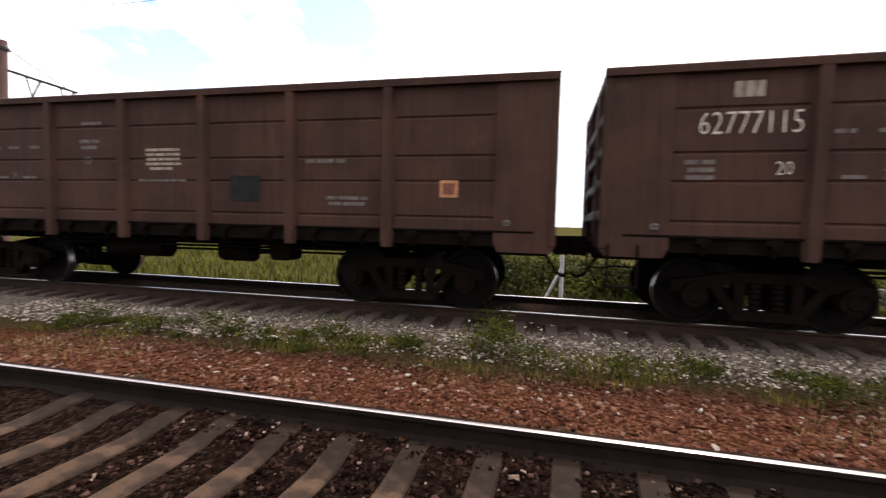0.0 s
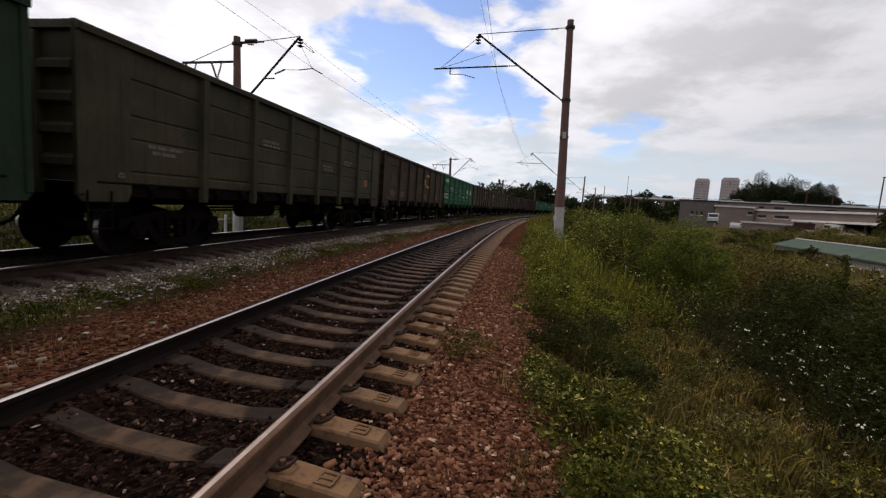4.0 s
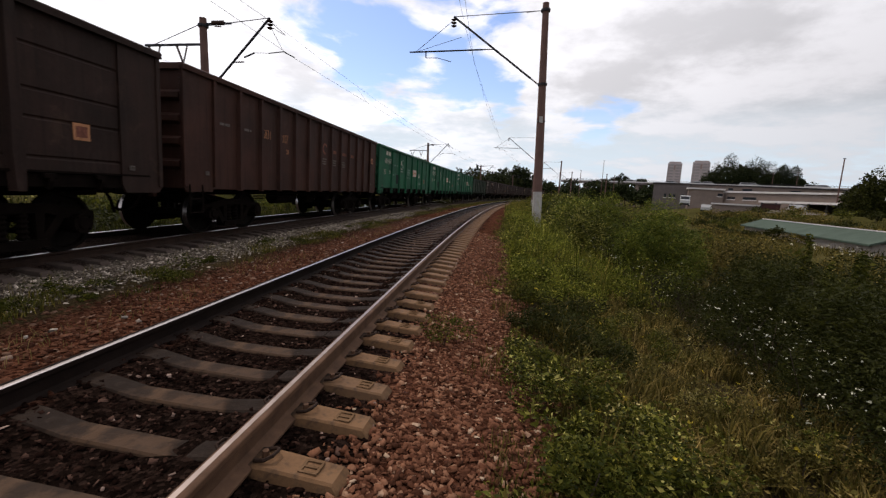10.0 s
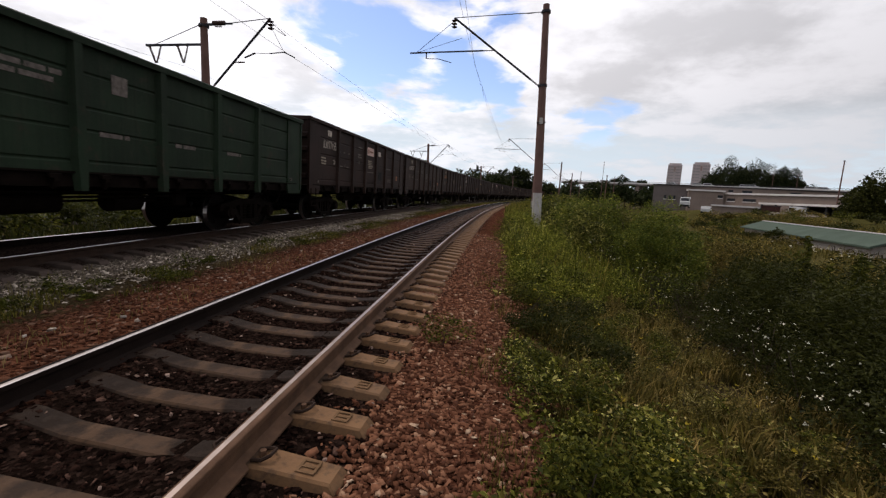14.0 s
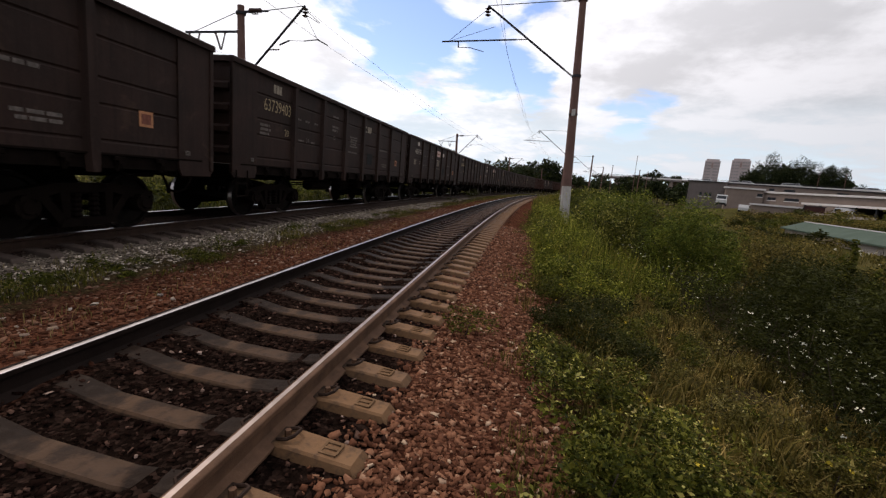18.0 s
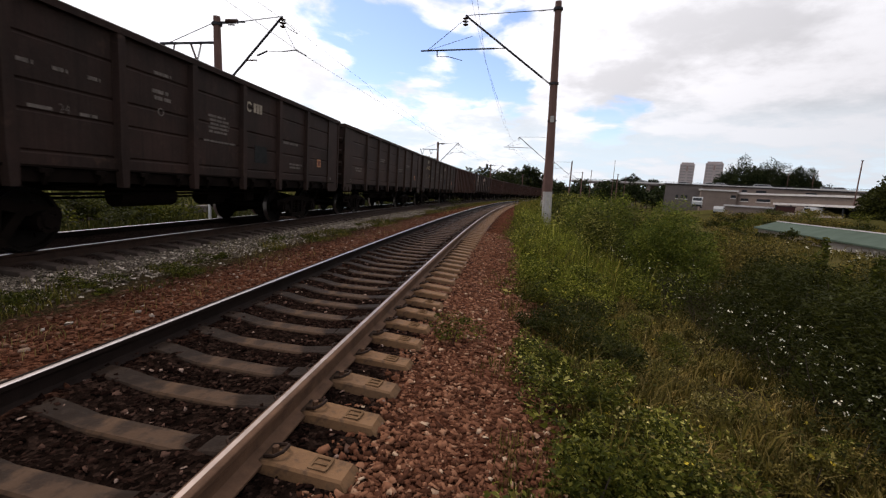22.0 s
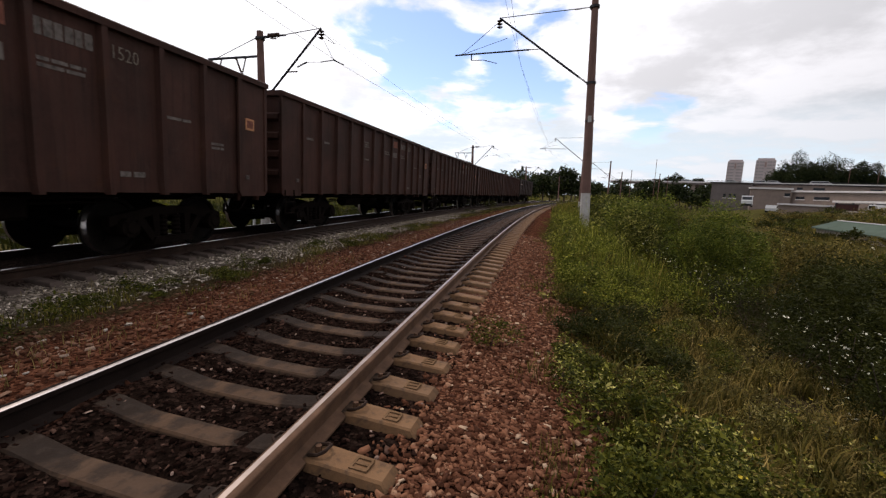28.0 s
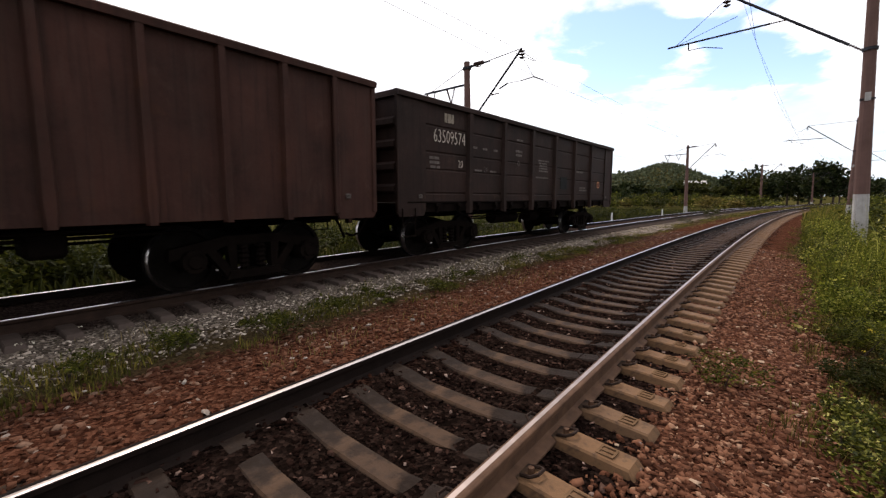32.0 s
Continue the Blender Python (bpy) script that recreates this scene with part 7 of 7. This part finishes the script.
def house(name, a, b, z0, z1, depth, wall, roof, label, windows=(), over=0.4, slab=0.35, win=(1.6, 1.2), zw=None, ridge=0.0, group="buildings"):
    """A long building whose near wall runs from a to b; ridge: rise of the roof over its eaves."""
    m, L = frame_on(a, b)
    e = thing(name, m, label, "building", group)
    part("wall", bm_box(0, L, 0, depth, z0, z1), M[wall], e)
    bm = bmesh.new()
    if ridge:
        prism(bm, [(-over, z1 - 0.05), (depth / 2, z1 + ridge), (depth + over, z1 - 0.05), (depth + over, z1 - 0.2), (depth / 2, z1 + ridge - 0.15), (-over, z1 - 0.2)], "x", -over, L + over)
    else:
        box(bm, -over, L + over, -over, depth + over, z1, z1 + slab)
    part("roof", bm, M[roof], e)
    if ridge:
        part("ridge_cap", bm_box(-over, L + over, depth / 2 - 0.12, depth / 2 + 0.12, z1 + ridge - 0.02, z1 + ridge + 0.05), M["roof_pale"], e)
    for u in windows:
        zz = (z0 + z1) / 2 if zw is None else zw
        x = u * L
        w = part("window", bm_box(x - win[0] / 2, x + win[0] / 2, -0.05, 0.1, zz - win[1] / 2, zz + win[1] / 2), M["window"], e)
        part("window_frame", bm_box(x - win[0] / 2 - 0.12, x + win[0] / 2 + 0.12, -0.14, 0.05, zz - win[1] / 2 - 0.2, zz - win[1] / 2), M["roof_pale"], w)
    return e


def tower(bearing, dist, width, z0, z1, label):
    a, b = polar(bearing - math.degrees(width / 2 / dist), dist), polar(bearing + math.degrees(width / 2 / dist), dist)
    m, L = frame_on(a, b)
    e = thing("apartment_tower", m, label, "building", "apartment towers")
    part("wall", bm_box(0, L, 0, width * 0.9, z0, z1, 0.2), M["tower"], e)
    part("roof", bm_box(L * 0.08, L * 0.92, 1, width * 0.8, z1, z1 + 1.6), M["tower"], e)
    part("wall_band", bm_box(L * 0.45, L * 0.55, -0.5, 0, z1 - 7, z1 - 2), M["band"], e)
    n = int((z1 - 6) / 3.0)
    win = to_mesh("window", bm_box(-0.8, 0.8, -0.1, 0.05, -0.7, 0.7), M["window_far"])
    for k in range(n):
        for u in (0.1, 0.26, 0.38, 0.64, 0.76, 0.9):
            w = part("window", win, None, e)
            w.location = (u * L, 0, z1 - 2.2 - 3.0 * k)


def vehicle(x, y, z, heading, L, H, label, name, paint="van_white", cab=0.35):
    e = thing(name, pose(x, y, z, 0, 0, heading), label, "vehicle", "parked vehicles")
    bm = bmesh.new()
    prism(bm, [(-L / 2, 0.35), (L / 2, 0.35), (L / 2, H * 0.55), (L / 2 - 0.5, H * 0.62), (L / 2 - 1.1, H), (-L / 2 + 0.3, H), (-L / 2, H * 0.6)], "y", -0.95, 0.95)
    body = part("body", bm, M[paint], e)
    part("side_window", bm_box(-L / 2 + 0.5, L / 2 - 1.1, -0.97, 0.97, H * 0.62, H * 0.88), M["window"], e)
    bm = bmesh.new()
    prism(bm, [(L / 2 - 0.48, H * 0.64), (L / 2 - 0.46, H * 0.64), (L / 2 - 1.05, H * 0.96), (L / 2 - 1.10, H * 0.96)], "y", -0.85, 0.85)
    part("windscreen", bm, M["window"], e)
    part("bumper", bm_box(L / 2, L / 2 + 0.08, -0.9, 0.9, 0.3, H * 0.3), M["tyre"], e)
    for sx in (-1, 1):
        for sy in (-1, 1):
            bm = bmesh.new()
            tube(bm, (sx * L * 0.3, sy * 0.75, 0.36), (sx * L * 0.3, sy * 0.98, 0.36), 0.36, n=14)
            part("wheel", bm, M["tyre"], e)
    return e


def lamp_post(bearing, dist, z0, z1, r, label, name="pole", mat="concrete_post"):
    p = polar(bearing, dist)
    e = thing(name, pose(p.x, p.y, z0), label, "pole", "poles")
    bm = bmesh.new()
    tube(bm, (0, 0, -0.5), (0, 0, z1 - z0), r, r * 0.65, n=8)
    part("shaft", bm, M[mat], e)
    part("cap", bm_box(-r, r, -r, r, z1 - z0 - 0.05, z1 - z0 + 0.1), M["steel_dark"], e)


def build_far():
    # long warehouses and sheds on the low ground
    house("warehouse", polar(22.6, 156), polar(36.7, 159), -2.0, 7.3, 10, "wall_grey", "roof_dark", "long grey-brown warehouse with a flat dark roof", [0.34, 0.43, 0.46, 0.72, 0.75], slab=0.35, zw=6.4, win=(1.2, 0.7))
    house("warehouse_block", polar(19.75, 150), polar(23.4, 149), -2.0, 7.2, 6, "wall_dull", "roof_dark", "dull grey gable block of the warehouse", [0.36, 0.5, 0.62, 0.86], slab=0.3, zw=3.6, win=(0.6, 1.1))
    house("warehouse_annex", polar(23.45, 145), polar(26.8, 146), -2.0, 5.75, 8, "wall_grey", "roof_pale", "low plastered annex with a pale roof edge", [0.92], slab=0.42, zw=4.4, win=(1.2, 0.8))
    house("storage_shed", polar(26.9, 147), polar(36.75, 128), -2.0, 5.15, 10, "wall_grey", "roof_pale", "long storage shed with a pale sheet roof", [0.06, 0.1, 0.22, 0.25, 0.28, 0.31], slab=0.45, zw=3.7, win=(1.1, 0.7))
    house("low_shed", polar(26.0, 106), polar(30.45, 106), -2.2, 1.6, 6, "wall_grey", "roof_pale", "low grey shed with a whitish roof", [], slab=0.32)
    house("rust_red_shed", polar(30.4, 98), polar(32.0, 98), -1.5, 2.1, 3, "wall_red", "roof_dark", "small rust-red sheet-metal shed", [], slab=0.12, over=0.1)
    house("green_roofed_building", Vector((32.3, 57.7, 0)), Vector((28.5, 34.8, 0)), -4.0, -0.85, 4.0, "wall_pale", "roof_green", "low building with a green sheet-metal roof", [0.25, 0.45, 0.65], ridge=0.85, over=0.4, zw=-1.9, win=(1.1, 0.9))
    house("white_block", polar(39.9, 75), polar(46, 75), -5.0, 3.1, 8, "roof_pale", "roof_pale", "plain white block building beside the green roof", [])
    # open carport
    a, b = polar(30.4, 105), polar(37.2, 90)
    m, L = frame_on(a, b)
    e = thing("carport", m, "open carport with a pale sheet roof", "building", "buildings")
    part("roof", bm_box(-0.3, L + 0.3, -0.5, 7, 2.45, 2.8), M["roof_pale"], e)
    # back wall coloured dark for the shade inside the carport
    part("back_wall", bm_box(0, L, 6.4, 6.8, -3, 2.6), M["roof_dark"], e)
    post = to_mesh("post", bm_box(-0.12, 0.12, -0.12, 0.12, -3, 2.6), M["steel_dark"])
    for k in range(6):
        part("post", post, None, e).location = (L * k / 5, 0, 0)
    part("front_wall", bm_box(L * 0.25, L, -3.2, -3.0, -3, 1.1), M["wall_pale"], e)
    # elevated road
    a, b = polar(9.0, 242), polar(38.5, 224)
    m, L = frame_on(a, b)
    e = thing("elevated_road", m, "long elevated road deck with railings and cars", "bridge")
    part("deck", bm_box(0, L, 0, 9, 9.4, 10.2), M["wall_dull"], e)
    part("parapet", bm_box(0, L, 0, 0.3, 10.2, 10.75), M["roof_pale"], e)
    pier = to_mesh("pier", bm_box(-0.9, 0.9, 0.8, 8.2, -3, 9.4), M["wall_grey"])
    for k in range(14):
        part("pier", pier, None, e).location = (L * (k + 0.5) / 14, 0, 0)
    for z in (11.05, 11.3):
        part("railing", bm_box(0, L, 0.1, 0.2, z, z + 0.08), M["steel_dark"], e)
    d = (b - a).normalized()
    for k, u in enumerate((0.18, 0.29, 0.44, 0.53, 0.565, 0.68, 0.70, 0.86, 0.89)):
        q = a + d * L * u + Vector((-d.y, d.x, 0)) * 4
        vehicle(q.x, q.y, 10.2, math.degrees(math.atan2(d.y, d.x)), 4.4, 1.6, "small pale car driving on the elevated road", "car")
    # parked vehicles in the yard
    p = polar(23.2, 112)
    vehicle(p.x, p.y, 0.8, 245, 5.2, 2.4, "white lorry cab parked in the yard", "lorry")
    for k, (be, di) in enumerate(((25.4, 118), (33.4, 98))):
        p = polar(be, di)
        g = float(ground_z(lateral(np.array([p.x]), np.array([p.y])), np.array([p.x]), np.array([p.y]))[0])
        vehicle(p.x, p.y, g, 60 + 13 * k, 4.3, 1.6, "pale car parked beside the sheds", "car")
    # housing blocks far off
    tower(21.7, 520, 13.4, 0, 43.5, "pinkish-grey apartment tower far beyond the sheds")
    tower(24.35, 520, 15.6, 0, 45.0, "taller pinkish-grey apartment tower far beyond the sheds")
    # poles on the low ground
    for be, di, z1, r in ((11.3, 170, 11.5, 0.16), (13.9, 120, 11.2, 0.08), (14.4, 110, 7.2, 0.14), (15.3, 130, 8.0, 0.12), (36.3, 120, 12.2, 0.16), (31.0, 200, 15.5, 0.12), (33.0, 200, 15.0, 0.12)):
        lamp_post(be, di, -2.0, z1, r, "slim concrete pole on the low ground")
    # trees
    rng = random.Random(5)
    k = 0
    for be, di, h, r in [(25.1, 272, 20, 6), (26.0, 276, 24, 7), (27.1, 270, 25.5, 7.5), (28.2, 278, 25, 7.2), (29.3, 270, 25.5, 7.2), (30.4, 276, 25, 7.2), (31.5, 272, 24, 7.0), (32.5, 275, 21.5, 6.5), (33.4, 275, 18, 6),
                         (34.6, 280, 14, 6), (36.4, 280, 13.5, 6), (37.6, 270, 13, 6), (15.4, 262, 15.5, 5), (16.3, 262, 16, 5), (18.4, 265, 15, 4), (20.0, 270, 13, 4)]:
        p = polar(be, di)
        tree(p.x, p.y, 0, h, r, 24000, 0.40, M["leaf_far"], "large dark broad-crowned tree beyond the sheds", 900 + k, "trees beyond the sheds", 0.4, 34, 0.02)
        k += 1
    for be, di, h, r in [(37.9, 90, 9.6, 2.4), (38.8, 88, 10.6, 2.9), (40.2, 89, 10.8, 3.2), (42.4, 92, 10, 3.6), (45.5, 90, 9.5, 3.8)]:
        p = polar(be, di)
        tree(p.x, p.y, -2.6, h, r, 14000, 0.25, M["leaf_dark"], "dark leafy tree on the low ground", 930 + k, "trees on the low ground", 0.2, 26, 0.03)
        k += 1
    for i in range(26):
        be = 5.0 + i * 0.62
        di = 190 + rng.uniform(-12, 30)
        p = polar(be, di)
        tree(p.x, p.y, -1, 8.6 + rng.uniform(-1.5, 1.8), 4.5, 1100, 0.8, M["leaf_far"], "dark tree in the distant belt of trees", 960 + i, "distant belt of trees", 0.3, 14, 0.1)
    for i in range(30):
        be = -21 + i * 0.88
        di = rng.uniform(150, 185) if be > -7 else rng.uniform(125, 190)
        h = 8.2 + rng.uniform(-1.6, 2.0) if be > -5 else 5.2 + rng.uniform(-1.2, 1.6)
        p = polar(be, di)
        tree(p.x, p.y, -0.8, h * (1.22 if be > -5 else 1.0) + (1.2 if be > -5 else 0), 5.0 if be > -5 else 4.4, 1500, 0.75, M["leaf_far"] if i % 3 else M["leaf_dark"], "bushy green tree beyond the curve of the tracks", 1000 + i, "trees beyond the curve", 0.3, 16, 0.06)
    for i in range(40):
        p, _ = on_track(rng.uniform(-35, 60), -rng.uniform(24, 60))
        bush(p.x, p.y, -1.2, rng.uniform(1.0, 2.0), rng.uniform(1.0, 2.2), 700, 0.14, M["leaf" if i % 3 else "leaf_dark"], "rounded green bush in the field beyond the train", 1100 + i * 2, "field_bush", 14, "bushes beyond the train")
    for i in range(84):
        p, _ = on_track(rng.uniform(-2, 62) if i < 32 else rng.uniform(-3.5, 22), -rng.uniform(12.5, 16.5))
        bush(p.x, p.y, -1.15, rng.uniform(0.9, 1.5), rng.uniform(0.9, 1.7), 800, 0.13, M["leaf_dark" if i % 3 else "leaf_mid"], "dark bush close behind the freight train", 1700 + i * 2, "field_bush", 14, "bushes beyond the train")
    for i in range(30):
        be = -22 + i * 0.72 + rng.uniform(-0.3, 0.3)
        p = polar(be, rng.uniform(88, 122))
        bush(p.x, p.y, -0.9, rng.uniform(2.0, 3.4), rng.uniform(1.8, 3.6), 1300, 0.3, M[("leaf_mid", "leaf", "leaf_olive", "leaf_dark")[i % 4]], "shrub in front of the trees below the hill", 1900 + i * 2, "shrub", 14, "shrubs below the hill")
    # wooded hill
    c = polar(-11.5, 560)
    gx = np.linspace(-1, 1, 40)
    X, Y = np.meshgrid(gx, gx)
    rr = np.clip(1 - (X ** 2 + Y ** 2), 0, 1)
    Z = 34 * rr ** 0.9 * (1 + 0.10 * np.sin(4 * X + 1) + 0.08 * np.sin(9 * X)) - 2
    v = np.stack([c.x + X.ravel() * 95, c.y + Y.ravel() * 110, Z.ravel()], 1)
    f = [(j * 40 + i, j * 40 + i + 1, (j + 1) * 40 + i + 1, (j + 1) * 40 + i) for j in range(39) for i in range(39)]
    tagged(new("hill", mesh_from("hill", v, f, M["ground"], True)), "low rounded hill covered in woods", "hill", kind="structure")
    g = np.random.RandomState(9)
    a = g.uniform(-1, 1, (16000, 2))
    a = a[(a ** 2).sum(1) < 0.98]
    rr = 1 - (a ** 2).sum(1)
    zz = 33 * rr ** 0.9 * (1 + 0.10 * np.sin(4 * a[:, 0] + 1) + 0.08 * np.sin(9 * a[:, 0])) - 2
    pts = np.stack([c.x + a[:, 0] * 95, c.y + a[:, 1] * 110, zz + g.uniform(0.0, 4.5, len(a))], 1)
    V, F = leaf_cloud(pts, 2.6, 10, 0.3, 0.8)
    tagged(new("hill_woods", big_mesh("hill_woods", V, F, M["leaf_hill"])), "dense woods on the hillside, their colour paled by haze", "woods", kind="stuff")
    g = np.random.RandomState(19)
    be, di = radians(1) * g.uniform(-70, 60, 9000), g.uniform(600, 900, 9000)
    pts = np.stack([di * np.sin(be), di * np.cos(be), 4 + g.rand(9000) ** 1.4 * (9 + 6 * np.sin(be * 9) + 4 * np.sin(be * 31))], 1)
    V, F = leaf_cloud(pts, 5.0, 20, 0.3, 0.8)
    tagged(new("far_woods", big_mesh("far_woods", V, F, M["leaf_far"])), "dark line of woods on the horizon", "woods", kind="stuff")
    house("white_roofed_house", polar(-8.4, 210), polar(-6.2, 212), -1, 6.0, 8, "wall_pale", "roof_pale", "house with a pale blue-white roof under the hill", [0.3, 0.6], ridge=2.6)
    # low concrete retaining wall beyond the train
    for k in range(9):
        p, h = on_track(6 + 3.05 * k, -17.0)
        e = new("concrete_slab", cached("slab", lambda: to_mesh("concrete_slab", bm_box(-0.2, 0.2, -1.5, 1.5, -1.5, -0.75, 0.03), M["wall_dull"])))
        e.matrix_basis = pose(p.x, p.y, 0.05 * ((k * 7) % 3), 0, 0, -math.degrees(h))
        tagged(e, "weathered concrete slab of a low wall beyond the train", "wall slab", "slabs of the low wall")
    # white posts by the track
    for s, d, brace in ((0.55, -9.6, True), (15.2, -9.4, False), (33, -8.9, False), (46, -8.9, False)):
        p, h = on_track(s, d)
        e = thing("marker_post", pose(p.x, p.y, -0.9, 0, 0, -math.degrees(h)), "white painted marker post beside the far track", "post", "white posts")
        bm = bmesh.new()
        tube(bm, (0, 0, -0.2), (0, 0, 1.5 if brace else 1.1), 0.06, 0.05, n=10)
        part("shaft", bm, M["bark_white"], e)
        if brace:
            bm = bmesh.new()
            tube(bm, (0, -0.55, 0.0), (0, -0.03, 1.1), 0.04, n=8)
            part("brace", bm, M["bark_white"], e)


build_far()


# ---- what moves ----
# metres that the train has run, along the near track's centre line, by seconds
RUN = [(0, -0.04), (0.5, 8.32), (1, 16.68), (1.5, 24.59), (2, 32.04), (2.5, 40.19), (3, 47.68), (4, 63.46), (5, 79.21), (6, 94.93), (7, 110.10), (8, 125.53), (9, 140.84), (10, 155.86), (11, 171.30), (12, 187.58), (13, 202.72), (14, 218.16), (15, 233.23), (16, 248.26), (17, 263.24), (18, 277.87), (19, 292.87), (20, 308.63), (21, 323.22), (22, 338.49), (23, 353.16), (24, 367.68), (25, 382.76), (26, 397.39), (27, 411.96), (28, 426.47), (29, 440.65), (30, 455.35), (31, 469.85), (32, 484.08)]
RUN_T, RUN_U = [a for a, b in RUN], [b for a, b in RUN]
GAP0 = 0.13            # where the second wagon ends at the start


def motions():
    times = [0.5 * i for i in range(65)]
    for i, w in enumerate(WAGONS):
        rows = []
        for t in times:
            u = float(np.interp(t, RUN_T, RUN_U))
            s = GAP0 + PITCH * (i - 1) - HALF_L * 0.988 - u
            a, _ = on_track(s - 4.32, OFF, Z2)
            b, _ = on_track(s + 4.32, OFF, Z2)
            c, v = (a + b) / 2, b - a
            rows.append((t, pose(c.x, c.y, Z2, 0, 0, -math.degrees(math.atan2(v.x, v.y)))))
        walk(w, rows)
    # wheels roll without slip; every wheelset turns alike
    first = [o for o in WAGONS[0].children_recursive if o.name.startswith("wheelset")]
    for sample in first[:2]:
        base = sample.location.copy()
        rows = []
        for k in range(32 * FPS + 1):
            t = k / FPS
            u = float(np.interp(t, RUN_T, RUN_U)) * 1.012
            rows.append((t, pose(base.x, base.y, base.z, math.degrees(u / 0.475) % 360.0, 0, 0)))
        walk(sample, rows)
    keyed = {round(o.location.y, 2): o.animation_data for o in first[:2]}
    for w in WAGONS:
        for o in w.children_recursive:
            if o.name.startswith("wheelset") and o not in first[:2]:
                src = keyed[round(o.location.y, 2)]
                o.rotation_mode = "QUATERNION"
                o.animation_data_create()
                o.animation_data.action = src.action
                o.animation_data.action_slot = src.action_slot


motions()
